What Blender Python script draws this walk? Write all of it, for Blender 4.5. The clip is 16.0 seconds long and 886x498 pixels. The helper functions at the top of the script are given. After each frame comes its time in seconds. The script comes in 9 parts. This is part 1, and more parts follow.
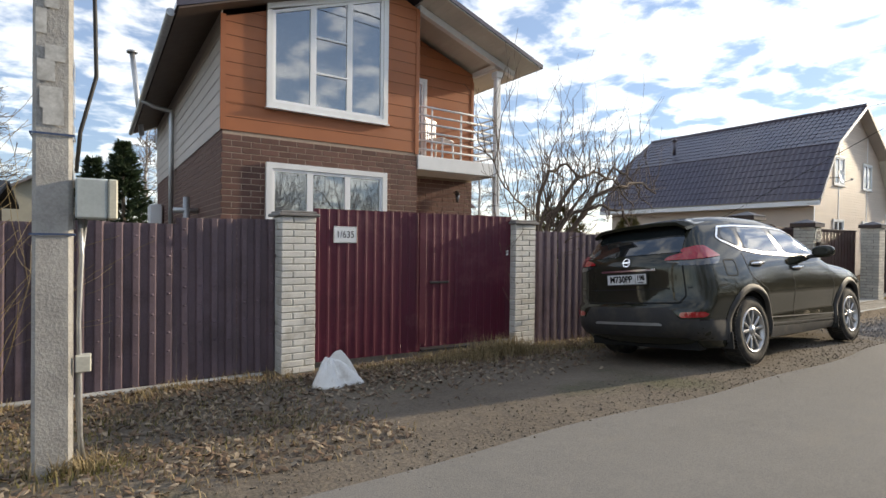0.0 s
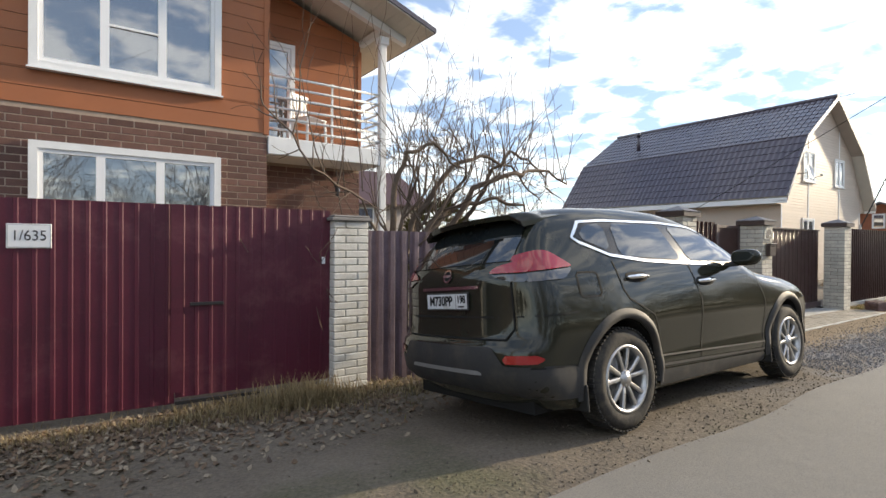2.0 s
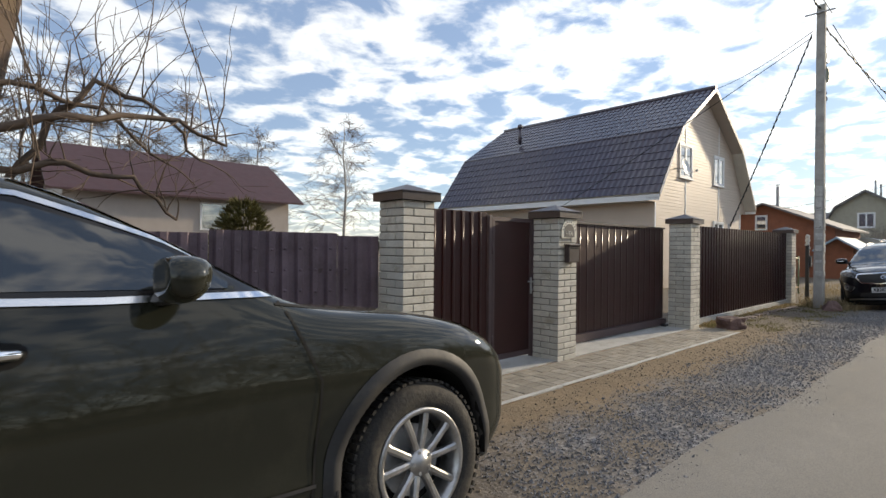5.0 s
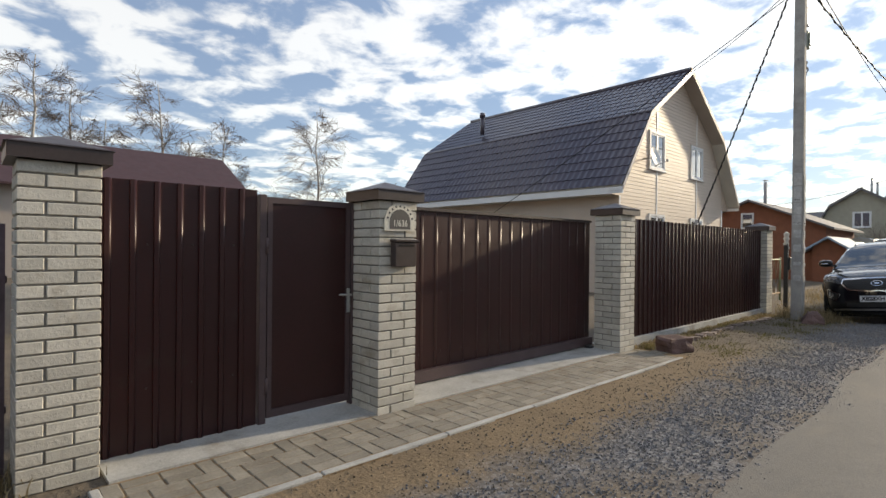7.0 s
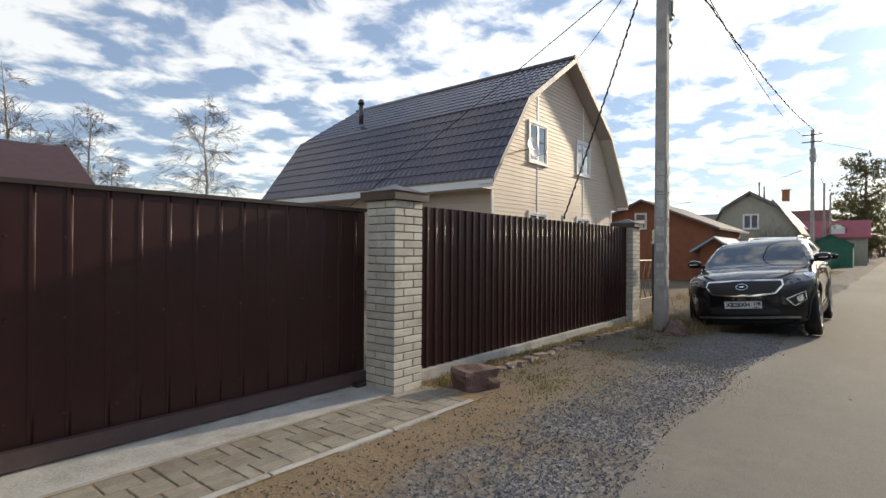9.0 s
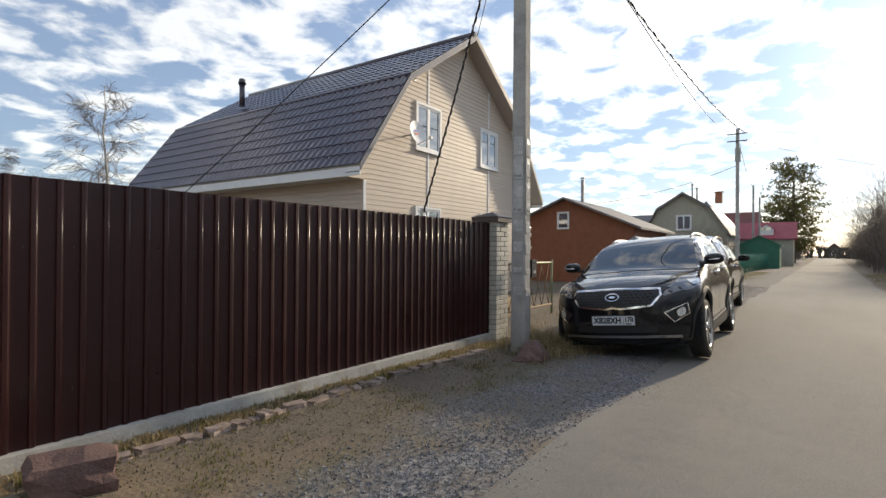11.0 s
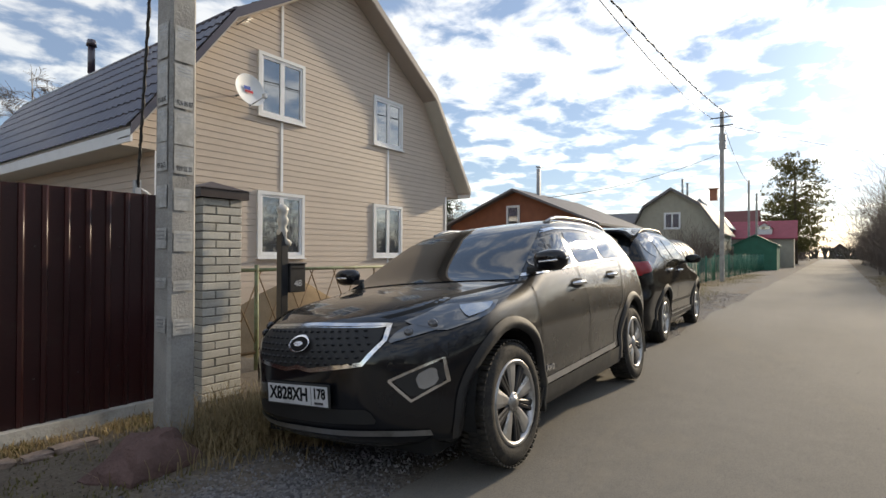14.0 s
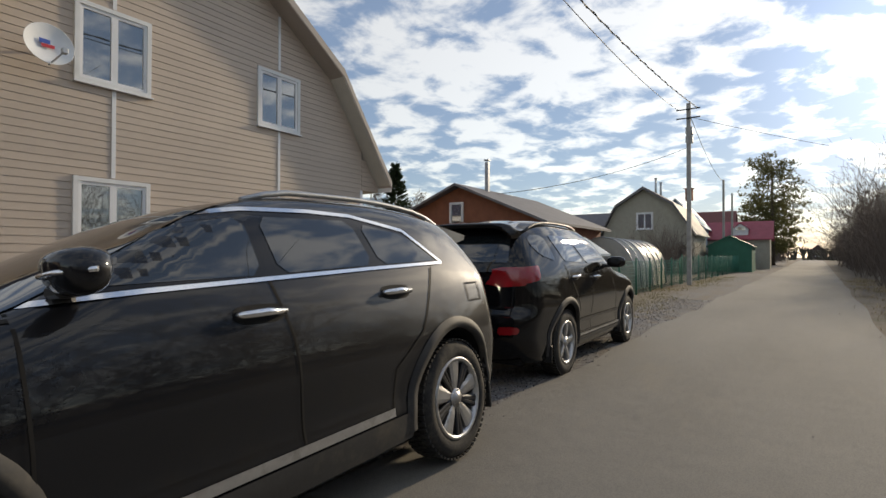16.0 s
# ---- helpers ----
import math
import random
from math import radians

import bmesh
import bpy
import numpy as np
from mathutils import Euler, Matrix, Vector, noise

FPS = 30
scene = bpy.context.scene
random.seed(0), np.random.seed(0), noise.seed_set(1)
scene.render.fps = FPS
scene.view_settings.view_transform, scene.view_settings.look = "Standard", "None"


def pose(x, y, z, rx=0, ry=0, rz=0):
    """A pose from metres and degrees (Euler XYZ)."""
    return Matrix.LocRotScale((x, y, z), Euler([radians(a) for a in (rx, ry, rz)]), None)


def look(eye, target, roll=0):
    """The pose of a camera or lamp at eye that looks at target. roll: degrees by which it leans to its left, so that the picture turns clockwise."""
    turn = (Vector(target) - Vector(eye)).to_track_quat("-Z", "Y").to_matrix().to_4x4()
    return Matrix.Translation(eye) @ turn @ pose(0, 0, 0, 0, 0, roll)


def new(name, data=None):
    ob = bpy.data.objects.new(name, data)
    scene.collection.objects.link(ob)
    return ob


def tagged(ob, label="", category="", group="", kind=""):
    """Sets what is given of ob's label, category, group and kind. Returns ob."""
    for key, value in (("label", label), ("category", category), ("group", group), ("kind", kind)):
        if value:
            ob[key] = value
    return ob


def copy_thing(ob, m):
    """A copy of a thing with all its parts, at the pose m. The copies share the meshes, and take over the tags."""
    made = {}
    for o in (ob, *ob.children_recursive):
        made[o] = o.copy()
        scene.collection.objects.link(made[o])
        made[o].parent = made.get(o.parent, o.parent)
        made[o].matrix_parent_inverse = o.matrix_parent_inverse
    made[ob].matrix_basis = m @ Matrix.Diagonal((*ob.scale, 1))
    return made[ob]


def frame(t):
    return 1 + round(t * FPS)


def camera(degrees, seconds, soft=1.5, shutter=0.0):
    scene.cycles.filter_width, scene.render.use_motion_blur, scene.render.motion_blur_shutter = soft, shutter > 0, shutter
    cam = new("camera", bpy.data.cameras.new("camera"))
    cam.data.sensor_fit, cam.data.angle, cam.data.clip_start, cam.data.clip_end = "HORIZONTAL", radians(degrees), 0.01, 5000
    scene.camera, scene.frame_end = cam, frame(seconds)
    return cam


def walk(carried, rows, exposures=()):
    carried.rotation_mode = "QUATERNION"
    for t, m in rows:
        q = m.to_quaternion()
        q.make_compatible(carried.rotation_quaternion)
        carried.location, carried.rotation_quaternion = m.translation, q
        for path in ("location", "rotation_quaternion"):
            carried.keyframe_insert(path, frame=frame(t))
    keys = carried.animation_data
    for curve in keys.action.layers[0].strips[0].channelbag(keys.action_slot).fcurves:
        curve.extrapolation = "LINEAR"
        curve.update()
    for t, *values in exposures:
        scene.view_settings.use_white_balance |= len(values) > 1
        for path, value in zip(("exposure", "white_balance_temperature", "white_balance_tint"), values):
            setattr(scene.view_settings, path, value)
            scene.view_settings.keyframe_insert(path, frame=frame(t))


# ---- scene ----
cam = camera(81.2, 16.0)
METRES, EYE, TILT, LEAN, TURN = 23.0, 1.30, 0.0, 0.0, -33.9
ROWS = [
    (0.0, 0.0, 0.0, 0.0, 0.01, -0.65, -0.65),
    (0.5, 0.02, 0.0215, 0.0005, 0.46, -0.54, -0.49),
    (1.0, 0.0419, 0.0435, 0.0005, 0.45, -0.49, -0.45),
    (1.5, 0.0646, 0.0626, 0.0017, -0.84, -0.4, -0.4),
    (2.0, 0.0862, 0.0849, 0.0017, -1.27, -0.44, -0.44),
    (2.5, 0.1096, 0.106, 0.0014, -3.36, -0.4, -0.39),
    (3.0, 0.134, 0.1304, 0.0014, -4.0, -0.39, -0.39),
    (3.5, 0.1599, 0.1513, 0.0021, -5.87, -0.36, -0.37),
    (4.0, 0.1866, 0.1732, 0.0019, -6.94, -0.27, -0.4),
    (4.5, 0.2103, 0.1917, 0.0025, -8.51, -0.16, -0.34),
    (7.0, 0.3272, 0.2855, 0.002, -8.78, -0.12, -0.56),
    (7.5, 0.3497, 0.3029, 0.0022, -8.65, -0.04, -0.49),
    (8.0, 0.3754, 0.3222, 0.0021, -8.89, -0.08, -0.46),
    (8.5, 0.4015, 0.3379, 0.0021, -12.11, 0.07, -0.41),
    (9.0, 0.4299, 0.3544, 0.0014, -16.58, 0.16, -0.38),
    (9.5, 0.4558, 0.3667, 0.0016, -20.99, 0.36, -0.32),
    (12.0, 0.6015, 0.4422, 0.0012, -21.56, 0.35, -0.36),
    (12.5, 0.63, 0.4555, 0.001, -21.48, 0.43, -0.29),
    (13.0, 0.6603, 0.4709, 0.0011, -21.18, 0.34, -0.37),
    (13.5, 0.6871, 0.4848, 0.0011, -21.33, 0.45, -0.3),
    (14.0, 0.7156, 0.5018, 0.0005, -21.03, 0.51, -0.22),
    (14.5, 0.7414, 0.5159, 0.0003, -20.97, 0.62, -0.11),
    (15.0, 0.7685, 0.5316, 0.0002, -20.72, 0.58, -0.14),
    (15.5, 0.7926, 0.5432, 0.0008, -21.19, 0.68, -0.14),
    (16.0, 0.8204, 0.5559, 0.0009, -22.55, 0.73, -0.09),
]
walk(cam, [(t, pose(0, 0, EYE, TILT, LEAN, TURN) @ pose(METRES * x, METRES * y, METRES * z, 90 + pitch, roll, yaw)) for t, x, y, z, yaw, pitch, roll in ROWS],
     exposures=[(0.0, 0.75, 6900, 10), (1.5, 1.02, 6950, 10), (3.0, 1.03, 7000, 10), (4.5, 0.65, 6950, 10), (7.0, 0.46, 7150, 10), (8.0, 0.54, 7150, 10), (9.5, 0.44, 7100, 10), (12.0, 0.52, 7050, 10), (13.5, 0.47, 7050, 10), (14.5, 0.34, 7100, 10), (15.5, 0.08, 7100, 10), (16.0, 0.02, 7100, 10)])

# ---------------------------------------------------------------- light
SUN_BEARING, SUN_ELEV = 100.5, 17.0          # clockwise from +y; low ahead of the walker


def to_sun():
    b, e = radians(SUN_BEARING), radians(SUN_ELEV)
    return Vector((math.sin(b) * math.cos(e), math.cos(b) * math.cos(e), math.sin(e)))


def make_world():
    w = bpy.data.worlds.new("sky")
    scene.world = w
    w.use_nodes = True
    nt = w.node_tree
    nt.nodes.clear()
    N, L = nt.nodes.new, nt.links.new
    out, bg = N("ShaderNodeOutputWorld"), N("ShaderNodeBackground")
    sky = N("ShaderNodeTexSky")
    sky.sky_type, sky.sun_disc = "NISHITA", False
    sky.sun_elevation, sky.sun_rotation = radians(SUN_ELEV), radians(SUN_BEARING)
    sky.air_density, sky.dust_density, sky.ozone_density = 1.0, 0.15, 1.5
    tc = N("ShaderNodeTexCoord")
    sep = N("ShaderNodeSeparateXYZ")
    L(tc.outputs["Generated"], sep.inputs[0])

    def math_node(op, a, b=None, c=None):
        m = N("ShaderNodeMath")
        m.operation = op
        for i, v in enumerate((a, b, c)):
            if v is None:
                continue
            if isinstance(v, (int, float)):
                m.inputs[i].default_value = v
            else:
                L(v, m.inputs[i])
        return m.outputs[0]

    # the cloud deck: directions laid onto a plane overhead
    up = math_node("MAXIMUM", sep.outputs[2], 0.0)
    den = math_node("ADD", up, 0.16)
    px, py = math_node("DIVIDE", sep.outputs[0], den), math_node("DIVIDE", sep.outputs[1], den)
    comb = N("ShaderNodeCombineXYZ")
    L(px, comb.inputs[0]), L(py, comb.inputs[1])

    def cloud_noise(scale, detail, rough, off):
        mp = N("ShaderNodeMapping")
        mp.inputs["Location"].default_value = off
        mp.inputs["Scale"].default_value = (1.0, 1.0, 1.0)
        mp.inputs["Rotation"].default_value = (0, 0, radians(20))
        L(comb.outputs[0], mp.inputs[0])
        n = N("ShaderNodeTexNoise")
        n.inputs["Scale"].default_value, n.inputs["Detail"].default_value, n.inputs["Roughness"].default_value = scale, detail, rough
        n.inputs["Distortion"].default_value = 0.25
        L(mp.outputs[0], n.inputs["Vector"])
        return n.outputs[0]

    n1 = cloud_noise(5.2, 6.0, 0.55, (3.1, 1.7, 0))
    n2 = cloud_noise(1.1, 2.0, 0.5, (7.3, 4.1, 2))
    mixn = math_node("MULTIPLY_ADD", n2, 0.3, math_node("MULTIPLY", n1, 0.7))
    ramp = N("ShaderNodeMapRange")
    ramp.interpolation_type = "SMOOTHSTEP"
    L(mixn, ramp.inputs["Value"])
    ramp.inputs["From Min"].default_value, ramp.inputs["From Max"].default_value = 0.445, 0.575
    cover = ramp.outputs[0]
    # brightness of the deck towards the sun
    dot = N("ShaderNodeVectorMath")
    dot.operation = "DOT_PRODUCT"
    L(tc.outputs["Generated"], dot.inputs[0])
    dot.inputs[1].default_value = to_sun()
    d = math_node("MAXIMUM", dot.outputs["Value"], 0.0)
    glow = math_node("ADD", math_node("MULTIPLY", math_node("POWER", d, 3.0), CLOUD_GLOW[0]), math_node("MULTIPLY", math_node("POWER", d, 60.0), CLOUD_GLOW[1]))
    lum = math_node("ADD", glow, CLOUD_BASE)
    white = N("ShaderNodeMix")
    white.data_type = "RGBA"
    white.inputs["A"].default_value = (*CLOUD_BLUE, 1)
    white.inputs["B"].default_value = (*CLOUD_WHITE, 1)
    L(cover, white.inputs["Factor"])
    deck = N("ShaderNodeVectorMath")
    deck.operation = "SCALE"
    L(white.outputs["Result"], deck.inputs[0]), L(lum, deck.inputs["Scale"])
    sk = N("ShaderNodeVectorMath")
    sk.operation = "SCALE"
    L(sky.outputs[0], sk.inputs[0])
    sk.inputs["Scale"].default_value = SKY_STRENGTH
    add = N("ShaderNodeVectorMath")
    add.operation = "ADD"
    L(sk.outputs[0], add.inputs[0]), L(deck.outputs[0], add.inputs[1])
    L(add.outputs[0], bg.inputs[0])
    bg.inputs[1].default_value = 1.0
    L(bg.outputs[0], out.inputs[0])


SKY_STRENGTH, CLOUD_BASE, CLOUD_GLOW = 0.05, 0.52, (0.22, 1.0)
CLOUD_BLUE, CLOUD_WHITE = (0.25, 0.35, 0.57), (1.12, 1.14, 1.17)
make_world()
sun = new("sun", bpy.data.lights.new("sun", "SUN"))
sun.data.energy, sun.data.angle, sun.data.color = 3.1, radians(2), (1.0, 0.86, 0.66)
sun.matrix_world = look(to_sun() * 60, (0, 0, 0))


# ---------------------------------------------------------------- materials
class Mat:
    """A node material under construction."""

    def __init__(self, name, rough=0.6, metal=0.0, spec=0.5):
        self.m = bpy.data.materials.new(name)
        self.m.use_nodes = True
        self.nt = self.m.node_tree
        self.p = self.nt.nodes["Principled BSDF"]
        self.p.inputs["Roughness"].default_value = rough
        self.p.inputs["Metallic"].default_value = metal
        self.p.inputs["Specular IOR Level"].default_value = spec
        tc = self.nt.nodes.new("ShaderNodeTexCoord")
        self.co = tc.outputs["Object"]
        geo = self.nt.nodes.new("ShaderNodeNewGeometry")
        self.pos = geo.outputs["Position"]
        self.island = geo.outputs["Random Per Island"]
        self.rand = self.nt.nodes.new("ShaderNodeObjectInfo").outputs["Random"]
        self.heights = []

    def noise(self, scale, detail=3.0, stretch=(1, 1, 1), world=True, rough=0.55):
        mp = self.nt.nodes.new("ShaderNodeMapping")
        mp.inputs["Scale"].default_value = stretch
        self.nt.links.new(self.pos if world else self.co, mp.inputs[0])
        n = self.nt.nodes.new("ShaderNodeTexNoise")
        n.inputs["Scale"].default_value, n.inputs["Detail"].default_value, n.inputs["Roughness"].default_value = scale, detail, rough
        self.nt.links.new(mp.outputs[0], n.inputs["Vector"])
        return n.outputs[0]

    def cells(self, scale, stretch=(1, 1, 1), out="Distance"):
        mp = self.nt.nodes.new("ShaderNodeMapping")
        mp.inputs["Scale"].default_value = stretch
        self.nt.links.new(self.pos, mp.inputs[0])
        n = self.nt.nodes.new("ShaderNodeTexVoronoi")
        n.inputs["Scale"].default_value = scale
        self.nt.links.new(mp.outputs[0], n.inputs["Vector"])
        return n.outputs[out]

    def ramp(self, value, stops):
        r = self.nt.nodes.new("ShaderNodeValToRGB")
        els = r.color_ramp.elements
        while len(els) < len(stops):
            els.new(0.5)
        for e, (p, c) in zip(els, stops):
            e.position, e.color = p, (*c, 1) if len(c) == 3 else c
        self.nt.links.new(value, r.inputs[0])
        return r.outputs[0]

    def step(self, value, lo, hi):
        r = self.nt.nodes.new("ShaderNodeMapRange")
        r.inputs["From Min"].default_value, r.inputs["From Max"].default_value = lo, hi
        self.nt.links.new(value, r.inputs["Value"])
        return r.outputs[0]

    def mix(self, fac, a, b, mode="MIX"):
        m = self.nt.nodes.new("ShaderNodeMix")
        m.data_type, m.blend_type = "RGBA", mode
        for sock, v in (("Factor", fac), ("A", a), ("B", b)):
            s = m.inputs[sock]
            if isinstance(v, (int, float)):
                s.default_value = v
            elif isinstance(v, tuple):
                s.default_value = (*v, 1)
            else:
                self.nt.links.new(v, s)
        return m.outputs["Result"]

    def color(self, c):
        if isinstance(c, tuple):
            self.p.inputs["Base Color"].default_value = (*c, 1)
        else:
            self.nt.links.new(c, self.p.inputs["Base Color"])
        return self

    def roughness(self, value, lo, hi):
        r = self.nt.nodes.new("ShaderNodeMapRange")
        r.inputs["To Min"].default_value, r.inputs["To Max"].default_value = lo, hi
        self.nt.links.new(value, r.inputs["Value"])
        self.nt.links.new(r.outputs[0], self.p.inputs["Roughness"])
        return self

    def bump(self, value, distance, strength=1.0):
        b = self.nt.nodes.new("ShaderNodeBump")
        b.inputs["Distance"].default_value, b.inputs["Strength"].default_value = distance, strength
        self.nt.links.new(value, b.inputs["Height"])
        if self.heights:
            self.nt.links.new(self.heights[-1], b.inputs["Normal"])
        self.heights.append(b.outputs[0])
        self.nt.links.new(b.outputs[0], self.p.inputs["Normal"])
        return self


def weathered(name, c, rough=0.6, metal=0.0, vary=0.25, scale=6.0, bump=0.0, dirt=None, dirt_amount=0.3, fine=60.0, per_piece=0.0, spec=0.5):
    """A colour with broad mottling, fine grain, some dirt and small relief."""
    m = Mat(name, rough, metal, spec)
    dark = tuple(v * (1 - vary) for v in c)
    lite = tuple(min(1, v * (1 + vary)) for v in c)
    col = m.ramp(m.noise(scale, 4), [(0.3, dark), (0.7, lite)])
    col = m.mix(0.35, col, m.ramp(m.noise(fine, 3), [(0.35, dark), (0.65, lite)]))
    if per_piece:
        lo, hi = (1 - per_piece,) * 3, (1 + per_piece * 0.6,) * 3
        col = m.mix(1.0, col, m.ramp(m.rand, [(0, lo), (1, hi)]), "MULTIPLY")
    if dirt:
        col = m.mix(m.step(m.noise(scale * 0.7, 6, rough=0.7), 0.62 - dirt_amount * 0.5, 0.8), col, dirt)
    m.color(col).roughness(m.noise(scale * 2, 3), max(0.05, rough - 0.12), min(1, rough + 0.12))
    if bump:
        m.bump(m.noise(fine, 4), bump)
    return m.m


def thin_leaf(m, share):
    """Lets a share of the light through, as leaves and needles do."""
    nt = m.node_tree
    out = next(n for n in nt.nodes if n.type == "OUTPUT_MATERIAL")
    p = nt.nodes["Principled BSDF"]
    tr, mx = nt.nodes.new("ShaderNodeBsdfTranslucent"), nt.nodes.new("ShaderNodeMixShader")
    nt.links.new(p.inputs["Base Color"].links[0].from_socket, tr.inputs["Color"])
    mx.inputs[0].default_value = share
    nt.links.new(p.outputs[0], mx.inputs[1]), nt.links.new(tr.outputs[0], mx.inputs[2])
    nt.links.new(mx.outputs[0], out.inputs["Surface"])
    return m


def plain(name, c, rough=0.5, metal=0.0, spec=0.5, coat=0.0):
    m = Mat(name, rough, metal, spec).color(c)
    m.p.inputs["Coat Weight"].default_value = coat
    m.p.inputs["Coat Roughness"].default_value = 0.03
    return m.m


def glass_mat(name, c=(0.9, 0.95, 0.95), rough=0.0):
    m = Mat(name, rough)
    m.p.inputs["Base Color"].default_value = (*c, 1)
    m.p.inputs["Transmission Weight"].default_value = 1.0
    m.p.inputs["IOR"].default_value = 1.5
    return m.m


def asphalt():
    m = Mat("asphalt", 0.9, 0, 0.3)
    base = m.ramp(m.noise(0.35, 4, (0.3, 1, 1)), [(0.35, (0.165, 0.157, 0.143)), (0.65, (0.215, 0.205, 0.187))])
    grain = m.ramp(m.cells(110), [(0.0, (0.75, 0.75, 0.75)), (0.6, (1.12, 1.1, 1.06))])
    col = m.mix(1.0, base, grain, "MULTIPLY")
    col = m.mix(m.step(m.noise(1.1, 6, (0.4, 1, 1), rough=0.7), 0.56, 0.75), col, (0.22, 0.2, 0.165))
    m.color(col).bump(m.noise(140, 3), 0.003).bump(m.noise(3, 3), 0.01)
    return m.m


def soil():
    """Brown verge soil; crushed gravel beside the lane and a sandy patch by the paving lie in it with ragged edges."""
    m = Mat("verge_soil", 0.95, 0, 0.2)
    N, L = m.nt.nodes.new, m.nt.links.new
    base = m.ramp(m.noise(0.9, 6, rough=0.65), [(0.3, (0.125, 0.1, 0.076)), (0.55, (0.2, 0.165, 0.128)), (0.75, (0.265, 0.225, 0.175))])
    green = m.mix(m.step(m.noise(0.5, 5, rough=0.6), 0.56, 0.68), base, (0.09, 0.1, 0.04))
    earth = m.mix(0.55, green, m.ramp(m.noise(38, 4, rough=0.7), [(0.3, (0.06, 0.05, 0.038)), (0.7, (0.23, 0.195, 0.15))]))
    sep = N("ShaderNodeSeparateXYZ")
    L(m.pos, sep.inputs[0])

    def calc(op, a, b):
        q = N("ShaderNodeMath")
        q.operation = op
        for k, v in enumerate((a, b)):
            if isinstance(v, (int, float)):
                q.inputs[k].default_value = v
            else:
                L(v, q.inputs[k])
        return q.outputs[0]

    wob = calc("MULTIPLY", calc("SUBTRACT", m.noise(1.6, 6, rough=0.7), 0.5), 1.3)
    wob2 = calc("MULTIPLY", calc("SUBTRACT", m.noise(1.1, 6, rough=0.7), 0.5), 3.0)
    y, x = calc("ADD", sep.outputs[1], wob), calc("ADD", sep.outputs[0], wob2)
    sand_c = m.ramp(m.noise(2.2, 6, rough=0.65), [(0.3, (0.175, 0.125, 0.078)), (0.7, (0.255, 0.19, 0.12))])
    sand_c = m.mix(0.4, sand_c, m.ramp(m.noise(70, 3), [(0.3, (0.13, 0.095, 0.06)), (0.7, (0.33, 0.26, 0.17))]))
    sand_f = calc("MULTIPLY", calc("MULTIPLY", m.step(y, 3.0, 3.4), m.step(y, 4.5, 4.0)), calc("MULTIPLY", m.step(x, 8.6, 10.6), m.step(x, 18.6, 16.6)))
    col = m.mix(sand_f, earth, sand_c)
    grav_c = m.ramp(m.cells(46, out="Color"), [(0.15, (0.085, 0.083, 0.085)), (0.5, (0.165, 0.16, 0.16)), (0.85, (0.28, 0.275, 0.27))])
    grav_c = m.mix(m.step(m.noise(1.6, 5), 0.42, 0.66), grav_c, (0.185, 0.152, 0.115))
    grav_f = calc("MULTIPLY", calc("MULTIPLY", m.step(y, 3.5, 3.0), m.step(sep.outputs[1], -0.2, 0.4)), m.step(x, 7.5, 10.5))
    col = m.mix(grav_f, col, grav_c)
    m.color(col).bump(m.noise(34, 5), 0.012).bump(m.noise(4, 4), 0.03)
    return m.m


def sand_mat():
    m = Mat("sandy_soil", 0.95, 0, 0.2)
    col = m.ramp(m.noise(2.2, 6, rough=0.65), [(0.3, (0.2, 0.14, 0.08)), (0.7, (0.29, 0.21, 0.125))])
    m.color(col).bump(m.noise(40, 5), 0.015)
    return m.m


ASPHALT, SOIL, SAND = asphalt(), soil(), sand_mat()
CONCRETE = weathered("concrete", (0.43, 0.43, 0.41), 0.85, vary=0.25, scale=3, bump=0.004, dirt=(0.2, 0.17, 0.13), dirt_amount=0.2)
POLE_CONCRETE = weathered("pole_concrete", (0.33, 0.32, 0.3), 0.85, vary=0.3, scale=4, bump=0.005, dirt=(0.44, 0.43, 0.4), dirt_amount=0.3)
PAVER = weathered("paver", (0.27, 0.245, 0.2), 0.85, vary=0.25, scale=5, bump=0.004, per_piece=0.2, dirt=(0.17, 0.13, 0.09), dirt_amount=0.2)
BRICK_WHITE = weathered("silicate_brick", (0.56, 0.535, 0.47), 0.8, vary=0.14, scale=7, bump=0.004, per_piece=0.16, dirt=(0.3, 0.25, 0.18), dirt_amount=0.12)
BRICK_PAINTED = weathered("painted_brick", (0.62, 0.61, 0.57), 0.75, vary=0.12, scale=6, bump=0.006, per_piece=0.1, dirt=(0.36, 0.33, 0.27), dirt_amount=0.2)
MORTAR = weathered("mortar", (0.25, 0.235, 0.21), 0.95, vary=0.2, scale=20, bump=0.004)
MORTAR_LIGHT = weathered("light_mortar", (0.42, 0.41, 0.38), 0.95, vary=0.2, scale=20, bump=0.004)
SHEET_BROWN = weathered("brown_sheet_steel", (0.034, 0.0095, 0.0095), 0.37, vary=0.2, scale=3, dirt=(0.04, 0.025, 0.02), dirt_amount=0.06, spec=0.4)
SHEET_MAROON = weathered("maroon_sheet_steel", (0.08, 0.007, 0.022), 0.48, vary=0.22, scale=2.5, dirt=(0.16, 0.05, 0.06), dirt_amount=0.15)
SHEET_OLD = weathered("faded_violet_sheet", (0.14, 0.1, 0.118), 0.6, vary=0.25, scale=3, dirt=(0.06, 0.04, 0.04), dirt_amount=0.25, per_piece=0.22)
FRAME_BROWN = weathered("brown_frame_steel", (0.075, 0.048, 0.05), 0.5, vary=0.2, scale=8)
CAP_BROWN = weathered("brown_cap_steel", (0.05, 0.035, 0.032), 0.38, vary=0.2, scale=8)
CAP_STONE = weathered("grey_cap", (0.2, 0.19, 0.18), 0.8, vary=0.25, scale=9, bump=0.003)
